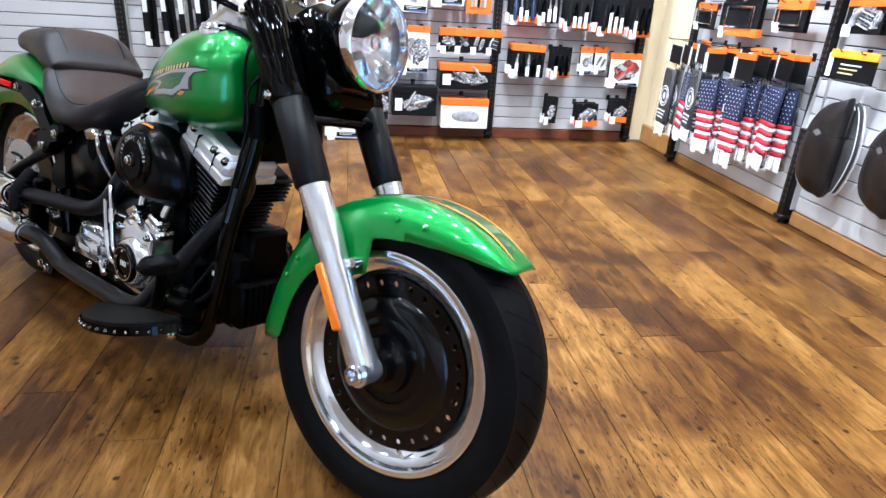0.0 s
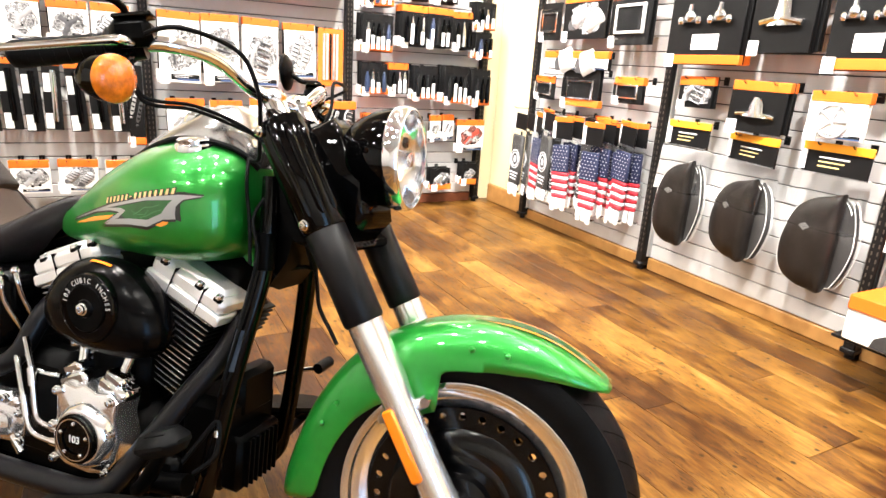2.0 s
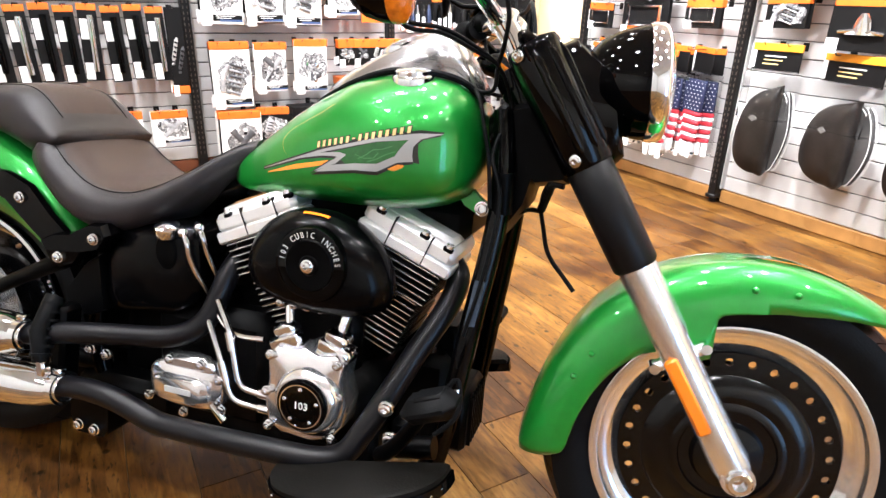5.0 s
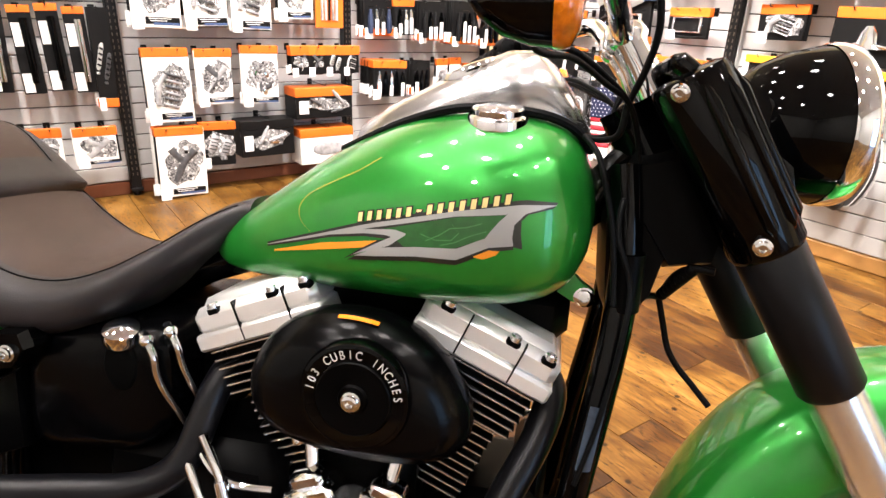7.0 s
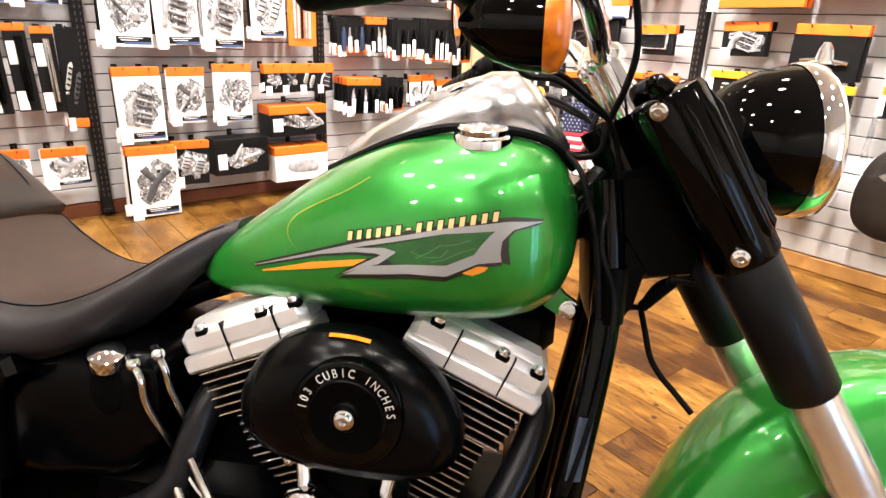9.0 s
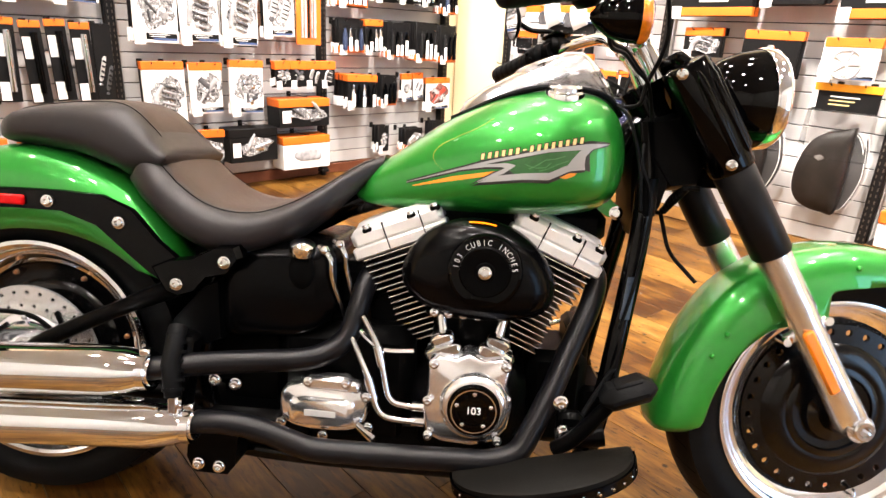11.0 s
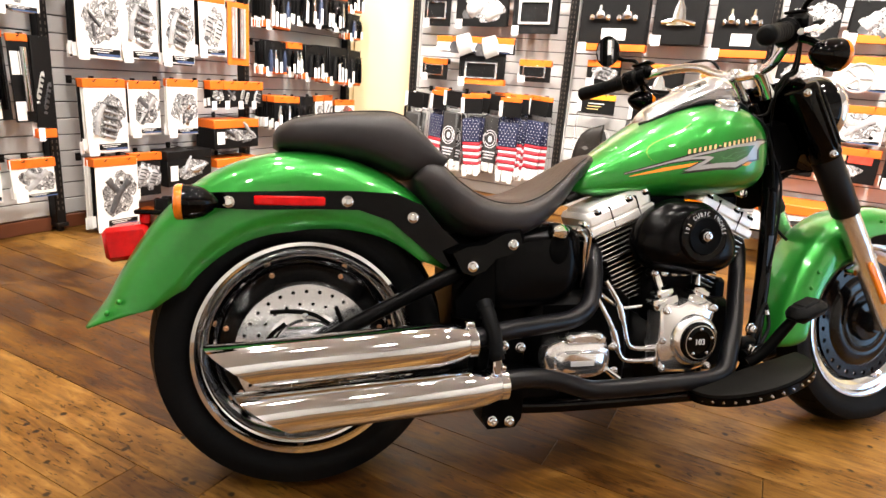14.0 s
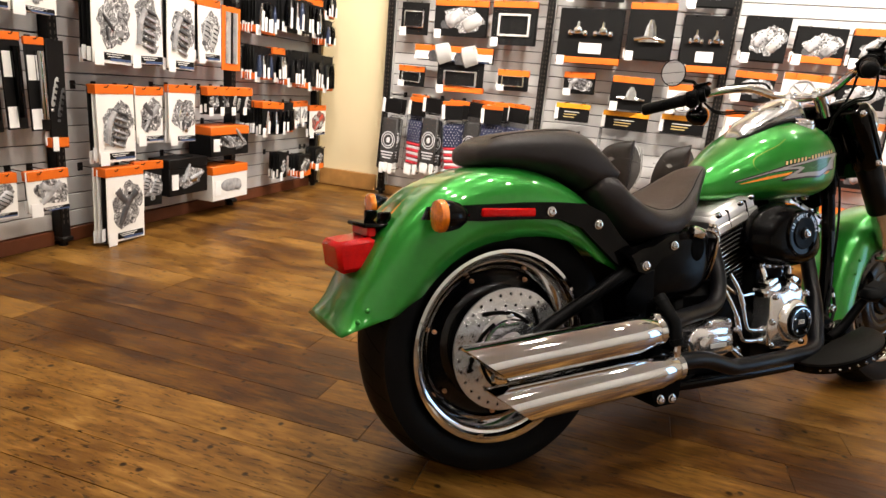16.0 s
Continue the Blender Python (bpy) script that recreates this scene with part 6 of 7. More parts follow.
bpart("tube_label", Geo().ring_grid([[(1.185 + 0.027 * q + 0.0202 * math.cos(a), -0.115 + 0.035 * q * 0.95 - 0.0202 * math.sin(a), 0.480 + 0.220 * q) for a in [radians(60 + 9 * j) for j in range(7)]] for q in (0.08, 0.20, 0.32, 0.44)], False), STICKER, fr, "pale sticker on the frame tube")
bpart("tube_label", Geo().tube([(1.213, -0.083, 0.760), (1.214, -0.082, 0.690)], 0.0195, 14, 0, False), DARK_METAL, fr)
# ---- the goods on the walls ----
rng = random.Random(7)


def goods(name, m, label, category, group):
    return empty(name, m, label, category, group)


def hook(m, reach, n=1, gap=0.05):
    """A wire peg with a flat back plate, holding a pack that hangs from its end."""
    root = empty("display_hook", m, "black wire display hook on the slatwall", "hook", "display hooks")
    part("back_plate", Geo().box((0, reach - 0.012, 0.0), (0.030, 0.004, 0.040), 0.001), HOOKM, root)
    part("wire", Geo().tube([(0, reach - 0.012, 0.004), (0, 0.002, 0.004), (0, -0.020, 0.006), (0, -0.028, 0.016)], 0.0026, 6), HOOKM, root)
    return root


def item_grips(w, h, col):
    """A close row of upright bars, every one with a pale label at its foot."""
    out = []
    n = max(2, round(w / 0.046))
    for k in range(n):
        x = w * (-0.42 + 0.84 * (k + 0.5) / n)
        r = min(0.015, w * 0.34 / n)
        y = -0.016 - rng.uniform(0, 0.012)
        out.append(("bar", Geo().lathe([(0.0, 0), (r, 0.002), (r * 1.05, h * 0.25), (r * 0.9, h * 0.5), (r * 0.5, h * 0.60), (r * 0.5, h * 0.66), (0, h * 0.67)], (x, y, -h * 0.93), (0, 0, 1), 10), rng.choice((col, BLACK_GLOSS, CARD_BLACK, BLACK_GLOSS, CARD_DARK))))
        if rng.random() < 0.75:
            hh = h * rng.uniform(0.28, 0.52)
            out.append(("bar_label", Geo().box((x - r * 0.4, y - r - 0.003, -h * 0.95 + hh / 2), (r * 1.5, 0.002, hh)), PRICE))
    return out


def item_redbag(w, h, col):
    """A printed red case on white beside a black text panel."""
    case = [(-0.34, -0.72), (-0.40, -0.48), (-0.26, -0.32), (0.02, -0.28), (0.10, -0.40), (0.08, -0.66), (-0.10, -0.80)]
    lid = [(-0.38, -0.46), (-0.26, -0.31), (0.02, -0.27), (0.09, -0.38), (-0.12, -0.48)]
    out = [("text_panel", Geo().box((w * 0.30, -0.0045, -h * 0.58), (w * 0.38, 0.002, h * 0.70)), CARD_BLACK), ("case_print", Geo().plate([(x * w, z * h) for x, z in case], -0.006, -0.003), RED_SHELL), ("lid_print", Geo().plate([(x * w, z * h) for x, z in lid], -0.0075, -0.005), GREYPRINT)]
    for k in range(3):
        out.append(("print_bar", Geo().box((w * 0.28, -0.0065, -h * (0.74 + 0.05 * k)), (w * (0.24 - 0.05 * k), 0.002, h * 0.02)), CARD))
    return out


def item_redlow(w, h, col):
    """A cream panel and red print over a pictured silver part."""
    out = [("cream_panel", Geo().box((-w * 0.25, -0.0045, -h * 0.26), (w * 0.36, 0.002, h * 0.24)), LOWCARD), ("red_panel", Geo().box((w * 0.18, -0.0045, -h * 0.30), (w * 0.42, 0.002, h * 0.26)), REDPRINT)]
    shape = [(w * 0.30 * math.cos(a) * (1 + 0.2 * math.sin(3 * a)) - w * 0.05, -h * 0.68 + h * 0.20 * math.sin(a)) for a in [2 * math.pi * k / 14 for k in range(14)]]
    out += [("white_field", Geo().box((-w * 0.30, -0.004, -h * 0.72), (w * 0.36, 0.002, h * 0.44)), CARD), ("photo_print", Geo().plate(shape, -0.0075, -0.005), PHOTO)]
    return out


def item_lever(w, h, col):
    g = Geo().tube([(-w * 0.25, -0.012, -h * 0.78), (-w * 0.08, -0.014, -h * 0.55), (w * 0.10, -0.014, -h * 0.42), (w * 0.30, -0.012, -h * 0.30)], [w * 0.05, w * 0.08, w * 0.06, w * 0.04], 8, 4)
    g2 = Geo().ball((-w * 0.05, -0.012, -h * 0.50), (w * 0.15, 0.012, h * 0.10), 12)
    return [("lever", g, col), ("lever_knob", g2, col)]


def item_pegs(w, h, col):
    out = []
    for k in range(6):
        q = k / 5
        out.append(("rib", Geo().box((w * (0.02 + 0.10 * q), -0.010, -h * (0.36 + 0.42 * (1 - q))), (w * 0.34, 0.012, h * 0.035), 0.003, Matrix.Rotation(radians(18), 3, "Y")), DARKPRINT if k % 2 else col))
    out.append(("peg", Geo().tube([(-w * 0.28, -0.010, -h * 0.75), (-w * 0.22, -0.012, -h * 0.5), (-w * 0.05, -0.010, -h * 0.34)], w * 0.06, 8, 3), GREYPRINT))
    return out


def item_rings(w, h, col):
    out = []
    for x, z, r in ((-0.15, -0.45, 0.13), (0.15, -0.5, 0.16), (0.0, -0.68, 0.13)):
        pts = [(w * (x + r * math.cos(a)), -0.010, h * z + w * r * math.sin(a)) for a in [2 * math.pi * k / 14 for k in range(15)]]
        out.append(("ring", Geo().tube(pts, w * 0.035, 6, 0, False), col))
    return out


def item_lamps(w, h, col):
    """Two chrome mirror mounts, each with a stem and side lobes, over a white label."""
    out = []
    for x in (-0.20, 0.20):
        c = Vector((w * x, -0.020, -h * 0.40))
        out.append(("mount", Geo().ball(c, (w * 0.075, 0.018, h * 0.075), 12), col))
        out.append(("mount_stem", Geo().tube([c, c + Vector((0, 0, h * 0.15))], [w * 0.04, w * 0.022], 8), col))
        out.append(("mount_bar", Geo().tube([c + Vector((-w * 0.15, 0, -h * 0.05)), c + Vector((w * 0.15, 0, -h * 0.05))], h * 0.022, 8), DARKPRINT))
        for d in (-1, 1):
            out.append(("lobe", Geo().ball(c + Vector((d * w * 0.12, 0, -h * 0.05)), (w * 0.045, 0.015, h * 0.055), 10), col))
    out.append(("label", Geo().box((w * 0.02, -0.006, -h * 0.72), (w * 0.36, 0.003, h * 0.19), 0.001), PRICE))
    return out


def item_tree(w, h, col):
    out = [("stem", Geo().ring_grid([[(w * 0.05 * math.cos(a) * s, -0.016 + 0.012 * math.sin(a), -h * z) for a in [2 * math.pi * k / 10 for k in range(10)]] for z, s in ((0.30, 1.0), (0.42, 2.2), (0.62, 2.8), (0.66, 4.5), (0.70, 5.0))]), col)]
    out.append(("wing", Geo().tube([(-w * 0.34, -0.014, -h * 0.66), (0, -0.016, -h * 0.62), (w * 0.34, -0.014, -h * 0.68)], h * 0.04, 8, 3), col))
    return out


def item_frame(w, h, col):
    g = Geo()
    for c, s in (((0, -0.010, -h * 0.30), (w * 0.72, 0.010, h * 0.05)), ((0, -0.010, -h * 0.78), (w * 0.72, 0.010, h * 0.05)), ((-w * 0.34, -0.010, -h * 0.54), (w * 0.05, 0.010, h * 0.5)), ((w * 0.34, -0.010, -h * 0.54), (w * 0.05, 0.010, h * 0.5))):
        g.box(c, s, 0.002)
    return [("plate_frame", g, col)]


def item_wheel(w, h, col):
    pts = [(w * (-0.05 + 0.28 * math.cos(a)), -0.008, -h * 0.62 + w * 0.28 * math.sin(a)) for a in [2 * math.pi * k / 22 for k in range(23)]]
    out = [("wheel_print", Geo().tube(pts, w * 0.022, 6, 0, False), GREYPRINT)]
    for k in range(5):
        a = 2 * math.pi * k / 5
        out.append(("spoke", Geo().tube([(-w * 0.05, -0.006, -h * 0.62), (w * (-0.05 + 0.26 * math.cos(a)), -0.006, -h * 0.62 + w * 0.26 * math.sin(a))], w * 0.025, 6), GREYPRINT))
    return out


def item_rods(w, h, col):
    return [("rod", Geo().tube([(w * (-0.27 + 0.13 * k), -0.008, -h * 0.10), (w * (-0.27 + 0.13 * k), -0.008, -h * 0.90)], w * 0.045, 8), (GREYPRINT, STEEL_SHELF, CARD_BLACK)[k % 3]) for k in range(5)]


def item_bag(w, h, col):
    return [("picture", Geo().ball((0.02 * w, -0.004, -h * 0.58), (w * 0.30, 0.006, h * 0.20), 14), col), ("picture_detail", Geo().ball((w * 0.20, -0.006, -h * 0.66), (w * 0.12, 0.006, h * 0.10), 10), GREYPRINT)]


def photo_shape(w, h):
    """The uneven patch of a printed photograph that fills most of a card."""
    n, ph = 22, rng.uniform(0, 6.28)
    pts = []
    for k in range(n):
        a = 2 * math.pi * k / n
        q = 1 + 0.13 * math.sin(2 * a + ph) + 0.09 * math.sin(5 * a + ph * 2) + 0.06 * math.sin(9 * a + ph)
        pts.append((max(-w * 0.47, min(w * 0.48, w * (0.06 + 0.40 * q * math.cos(a)))), max(-h * 0.86, min(-h * 0.16, -h * 0.51 + h * 0.31 * q * math.sin(a)))))
    return Geo().plate(pts, -0.0044, -0.003)


def pack(where, a, z0, z1, w, face, item, item_mat, strip="top", strip_mat=None, layers=2, reach=0.16, blister=False, price=True, band=True, kind="accessory_pack", hooks=2, label=None, strip_h=0.042):
    """A hanging pack. a: middle along the wall; z0, z1: bottom and top; the front card stands reach metres off the wall."""
    h = z1 - z0
    tilt = Matrix.Rotation(radians(rng.uniform(-1.6, 1.6)), 4, "Y") @ Matrix.Rotation(radians(rng.uniform(-3, 3)), 4, "Z")
    root = goods(kind, where(a, z1, reach) @ tilt, label or ("%s card pack with an orange header hanging on a hook" % ("white" if face is CARD else "black")), "package", "hanging packs")
    for k in range(layers):
        dx = rng.uniform(-0.007, 0.007)
        part("card", Geo().box((dx, k * 0.022, -h / 2 + rng.uniform(-0.006, 0.006)), (w, 0.006, h), 0.0015), face if k == 0 else rng.choice((face, CARD_BLACK, CARD_BLACK)), root)
        if k and price:
            part("price_label", Geo().box((dx - w / 2 - 0.001, k * 0.022 - 0.005, -h + 0.020 + rng.uniform(0, 0.02)), (0.022, 0.002, min(0.062, h * 0.30))), PRICE, root)
    if item in (item_mix, item_pegs) and min(w, h) > 0.13:
        part("photo_print", photo_shape(w, h), PHOTO_RED if item_mat is REDPRINT else PHOTO, root)
    sm = strip_mat or ORANGE
    if strip == "top":
        part("header", Geo().box((0, 0.0, -strip_h / 2 + 0.004), (w + 0.004, 0.012 + 0.022 * (layers - 1), strip_h), 0.002).moved(Matrix.Translation((0, 0.011 * (layers - 1), 0))), sm, root, "orange header")
    elif strip == "bottom":
        part("footer", Geo().box((0, 0.011 * (layers - 1), -h + strip_h / 2), (w + 0.006, 0.014 + 0.022 * (layers - 1), strip_h), 0.002), sm, root, "orange footer")
    if face is CARD and band:
        part("print_band", Geo().box((w * 0.12, -0.0042, -h + h * 0.07), (w * 0.70, 0.002, h * 0.085)), CARD_BLACK, root)
        part("print_band", Geo().box((w * 0.20, -0.0046, -h + h * 0.035), (w * 0.54, 0.002, h * 0.03)), BLUEPRINT, root)
        for k in range(2):
            part("print_bar", Geo().box((w * (0.06 - 0.03 * k), -0.0056, -h + h * (0.094 - 0.026 * k)), (w * (0.46 - 0.12 * k), 0.0016, h * 0.009)), CARD, root)
    for nm, g, mt in (item(w, h, item_mat) if item else []):
        part(nm, g, mt, root)
    if blister:
        g = Geo().box((0, -0.018, -h * 0.55), (w * 0.86, 0.034, h * 0.72), 0.008)
        b = part("blister", g, BLISTER, root, "clear plastic blister")
        b.visible_shadow = False
    if price:
        pw = min(0.052, w * 0.34)
        part("price_label", Geo().box((-w / 2 + pw / 2, -0.012, -h + 0.016), (pw, 0.002, min(0.062, h * 0.32))), PRICE, root, "white price label")
    for x in ((-w * 0.27, w * 0.27) if hooks == 2 and w > 0.12 else (0,)):
        hook(where(a + (x if where is on_right else -x), z1 - 0.012, reach), reach)
    return root


def crate(where, a, z0, z1, w, depth, reach, top_mat, front_mat, picture, label, strip_h=0.05, price=True):
    """A boxed pack with a coloured top edge."""
    h = z1 - z0
    root = goods("boxed_accessory", where(a, z0, reach), label, "box", "boxed goods")
    part("carton", Geo().box((0, depth / 2, (h - strip_h) / 2), (w, depth, h - strip_h), 0.003), front_mat, root)
    part("top_band", Geo().box((0, depth / 2 - 0.001, h - strip_h / 2), (w + 0.004, depth + 0.004, strip_h), 0.003), top_mat, root, "orange top band")
    for nm, g, mt in (picture(w, h, GREYPRINT) if picture else []):
        part(nm, g.moved(Matrix.Translation((0, 0.004, h))), mt, root)
    if price:
        part("price_label", Geo().box((-w * 0.36, -0.002, h * 0.38), (w * 0.16, 0.002, h * 0.42)), PRICE, root, "white price label")
    hook(where(a, z1 + 0.01, reach), reach)
    return root


def item_cluster(w, h, col):
    """A jumble of machined parts, as the printed pictures show them."""
    out = []
    n, ph = 16, rng.uniform(0, 6.28)
    rad = [1 + 0.22 * math.sin(2 * a + ph) + 0.14 * math.sin(5 * a + ph * 2) for a in [2 * math.pi * k / n for k in range(n)]]
    shape = [(w * (0.05 + 0.34 * rad[k] * math.cos(2 * math.pi * k / n)), -h * 0.54 + h * 0.24 * rad[k] * math.sin(2 * math.pi * k / n)) for k in range(n)]
    shape = [(max(-w * 0.46, min(w * 0.46, x)), max(-h * 0.84, min(-h * 0.24, z))) for x, z in shape]
    out.append(("photo_print", Geo().plate(shape, -0.0052, -0.003), PHOTO_RED if col is REDPRINT else PHOTO))
    for k in range(rng.randint(4, 7)):
        x, z = w * rng.uniform(-0.30, 0.34), -h * rng.uniform(0.30, 0.78)
        mt = rng.choice((col, GREYPRINT, DARKPRINT, CHROME, DARKPRINT))
        a = rng.uniform(0, math.pi)
        if k % 2:
            d = Vector((math.cos(a), 0, math.sin(a))) * w * rng.uniform(0.08, 0.20)
            p = Vector((x * 0.7, -0.008, z))
            out.append(("printed_part", Geo().tube([p - d, p + d * 0.3, p + d], [w * rng.uniform(0.012, 0.035), w * rng.uniform(0.02, 0.05), w * 0.018], 6), mt))
        else:
            out.append(("printed_part", Geo().ball((x, -0.007, z), (w * rng.uniform(0.04, 0.11), 0.008, h * rng.uniform(0.025, 0.075)), 8), mt))
    return out


def squash(geo, depth=0.35):
    """Flatten a shape towards the card that it lies on."""
    return geo.moved(Matrix.Diagonal((1, depth, 1, 1)).to_4x4()).moved(Matrix.Translation((0, -0.004, 0)))


def item_pair(w, h, col):
    """Two slanting pads with dark grips and a few small mounts."""
    out, t = [], rng.uniform(0.3, 0.9)
    for s in (-1, 1):
        c = Vector((w * (0.05 + s * 0.17), 0, -h * (0.53 + s * 0.05)))
        d = Vector((math.sin(t) * w * 0.24, 0, math.cos(t) * h * 0.20))
        r = w * 0.125
        out.append(("pad", squash(Geo().tube([c - d, c - d * 0.8, c + d * 0.8, c + d], [r * 0.5, r, r * 0.9, r * 0.4], 10)), rng.choice((col, GREYPRINT, STEEL_SHELF))))
        for k in range(4):
            q = c + d * (-0.62 + 0.4 * k)
            out.append(("grip_print", Geo().box((q.x, -0.0115, q.z), (r * 1.5, 0.002, h * 0.022), 0, Matrix.Rotation(t * 0.8, 3, "Y")), CARD_BLACK))
        out.append(("mount", squash(Geo().ball((c.x - d.x * 1.1, 0, c.z - d.z * 1.25), (r * 0.8, 0.012, r * 0.8), 8)), rng.choice((DARKPRINT, PHOTO))))
    return out


def item_bracket(w, h, col):
    """A forked bracket with a dark cover and bolts."""
    a = Vector((w * rng.uniform(-0.22, -0.10), 0, -h * 0.78))
    m = Vector((w * rng.uniform(-0.05, 0.08), 0, -h * 0.52))
    out = []
    for e in (Vector((w * 0.30, 0, -h * rng.uniform(0.30, 0.40))), Vector((w * -0.20, 0, -h * rng.uniform(0.28, 0.36)))):
        out.append(("bracket_print", squash(Geo().tube([a, m, m.lerp(e, 0.6), e], [w * 0.055, w * 0.085, w * 0.07, w * 0.095], 8, 3)), rng.choice((GREYPRINT, col, DARKPRINT))))
    out.append(("cover_print", squash(Geo().ball((m.x + w * 0.16, 0, m.z - h * 0.10), (w * 0.17, 0.014, h * 0.13), 10)), PHOTO))
    for k in range(4):
        out.append(("bolt_print", squash(Geo().ball((w * rng.uniform(-0.25, 0.32), 0, -h * rng.uniform(0.32, 0.80)), (w * 0.045, 0.016, w * 0.045), 8)), rng.choice((CARD_BLACK, STEEL_SHELF))))
    return out


def item_mix(w, h, col):
    return rng.choice((item_pair, item_bracket, item_pair, item_bracket, item_cluster, item_pegs))(w, h, col)


IT = {"x": item_mix, "g": item_grips, "l": item_lever, "p": item_pegs, "r": item_rings, "h": item_lamps, "t": item_tree, "f": item_frame, "w": item_wheel, "d": item_rods, "b": item_cluster, "c": item_redbag, "q": item_redlow, "-": None}
MT = {"W": CARD, "K": CARD_BLACK}
IM = {"c": CHROME, "g": GREYPRINT, "k": DARKPRINT, "r": REDPRINT, "s": SATIN, "b": CARD_DARK}


def row(where, spec):
    """Rows of: middle, width, z0, z1, code (face, item, item colour, strip), layers, reach."""
    for a, w, z0, z1, code, layers, reach in spec:
        strip = {"t": "top", "b": "bottom", "n": "", "y": "top"}[code[3]]
        pack(where, a, z0, z1, w, MT[code[0]], IT[code[1]], IM[code[2]], strip, YELLOW if code[3] == "y" else None, layers, reach, blister=code[0] == "K" and code[1] in "gf" and w > 0.13, hooks=2)


# left-hand wall, middle bay
row(on_left, [
    (2.30, 0.215, 0.420, 0.775, "Wpgt", 3, 0.20), (2.06, 0.190, 0.495, 0.770, "Wxgt", 2, 0.18), (1.81, 0.205, 0.480, 0.785, "Wxkt", 2, 0.17),
    (2.28, 0.240, 0.025, 0.385, "Wxgt", 4, 0.22), (2.07, 0.195, 0.155, 0.390, "Kxgt", 2, 0.17),
    (2.31, 0.225, 0.880, 1.270, "Wxgt", 4, 0.22), (2.08, 0.215, 0.880, 1.275, "Wpgt", 3, 0.19), (1.84, 0.215, 0.870, 1.270, "Wxgt", 3, 0.20), (1.60, 0.200, 0.930, 1.260, "Wxkt", 2, 0.18),
])
pack(on_left, 1.385, 0.890, 1.255, 0.170, ORANGE, item_rods, GREYPRINT, "", None, 1, 0.17, label="orange framed pack of grey rods hanging on a hook", price=False)
for k in range(4):
    pack(on_left, 1.590 - k * 0.107, 0.632, 0.785, 0.110, CARD_BLACK, item_mix, STEEL_SHELF, "top", None, 3, 0.20, hooks=1, strip_h=0.05)
crate(on_left, 1.455, 0.385, 0.560, 0.36, 0.16, 0.22, ORANGE, CARD_BLACK, item_cluster, "black carton with an orange top band hanging on a hook")
crate(on_left, 1.800, 0.185, 0.388, 0.31, 0.14, 0.20, CARD_BLACK, CARD_BLACK, item_cluster, "black carton with a printed silver part")
crate(on_left, 1.440, 0.105, 0.315, 0.34, 0.15, 0.21, ORANGE, CARD, item_bag, "white carton with an orange top band")
# left-hand wall, corner bay
row(on_left, [
    (1.075, 0.190, 0.845, 1.050, "Kgcb", 5, 0.18), (0.905, 0.150, 0.850, 1.055, "Kgct", 6, 0.19), (0.690, 0.185, 0.820, 1.050, "Kgcb", 5, 0.18), (0.440, 0.200, 0.800, 1.060, "Kgcb", 7, 0.20), (0.225, 0.150, 0.790, 1.050, "Kgcb", 6, 0.19),
    (1.065, 0.220, 1.130, 1.370, "Kgcb", 6, 0.19), (0.800, 0.190, 1.180, 1.440, "Kgct", 6, 0.20), (0.600, 0.190, 1.180, 1.440, "Kgct", 6, 0.20), (0.420, 0.160, 1.180, 1.430, "Kgct", 5, 0.19), (0.220, 0.140, 1.130, 1.310, "Kgcb", 5, 0.18), (0.220, 0.150, 1.330, 1.520, "Kgcb", 5, 0.18),
    (1.020, 0.230, 0.490, 0.700, "Kgct", 9, 0.23), (0.765, 0.140, 0.490, 0.695, "Kgcb", 5, 0.18), (0.560, 0.090, 0.520, 0.700, "Wxgt", 2, 0.13), (0.455, 0.090, 0.530, 0.705, "Wxgt", 2, 0.13), (0.265, 0.230, 0.440, 0.670, "Wxrt", 2, 0.14),
    (0.790, 0.090, 0.160, 0.345, "Kxkn", 5, 0.17), (0.520, 0.170, 0.150, 0.310, "Kxkb", 5, 0.19), (0.265, 0.130, 0.180, 0.350, "Kxkb", 5, 0.17),
    (1.060, 0.200, 1.420, 1.640, "Kgcb", 5, 0.18), (0.790, 0.190, 1.480, 1.700, "Kgct", 5, 0.18), (0.560, 0.190, 1.480, 1.700, "Kgct", 5, 0.18),
])
# left-hand wall, outer bay: long dark packs with pale labels
for k in range(9):
    u = 2.665 + k * 0.105
    z1 = 0.955 + 0.01 * (k % 2)
    root = goods("long_accessory_pack", on_left(u, z1, 0.16) @ Matrix.Rotation(radians(rng.uniform(-2, 2)), 4, "Y"), "long narrow black pack with a pale label on a hook", "package", "long packs")
    part("card", Geo().box((0, 0, -0.19), (0.088, 0.008, 0.38), 0.002), CARD_BLACK, root)
    part("tube_item", Geo().tube([(0.010, -0.018, -0.05), (0.010, -0.018, -0.33)], [0.017, 0.015], 10), BLACK_GLOSS if k % 3 else CHROME, root)
    part("price_label", Geo().box((-0.020, -0.0065, -0.33), (0.040, 0.002, 0.085)), PRICE, root)
    part("print_label", Geo().box((-0.022, -0.0065, -0.12), (0.034, 0.002, 0.10)), CARD, root)
    part("header", Geo().box((0, 0.0, -0.012), (0.090, 0.014, 0.032), 0.002), ORANGE, root)
    hook(on_left(u, z1 - 0.01, 0.16), 0.16)
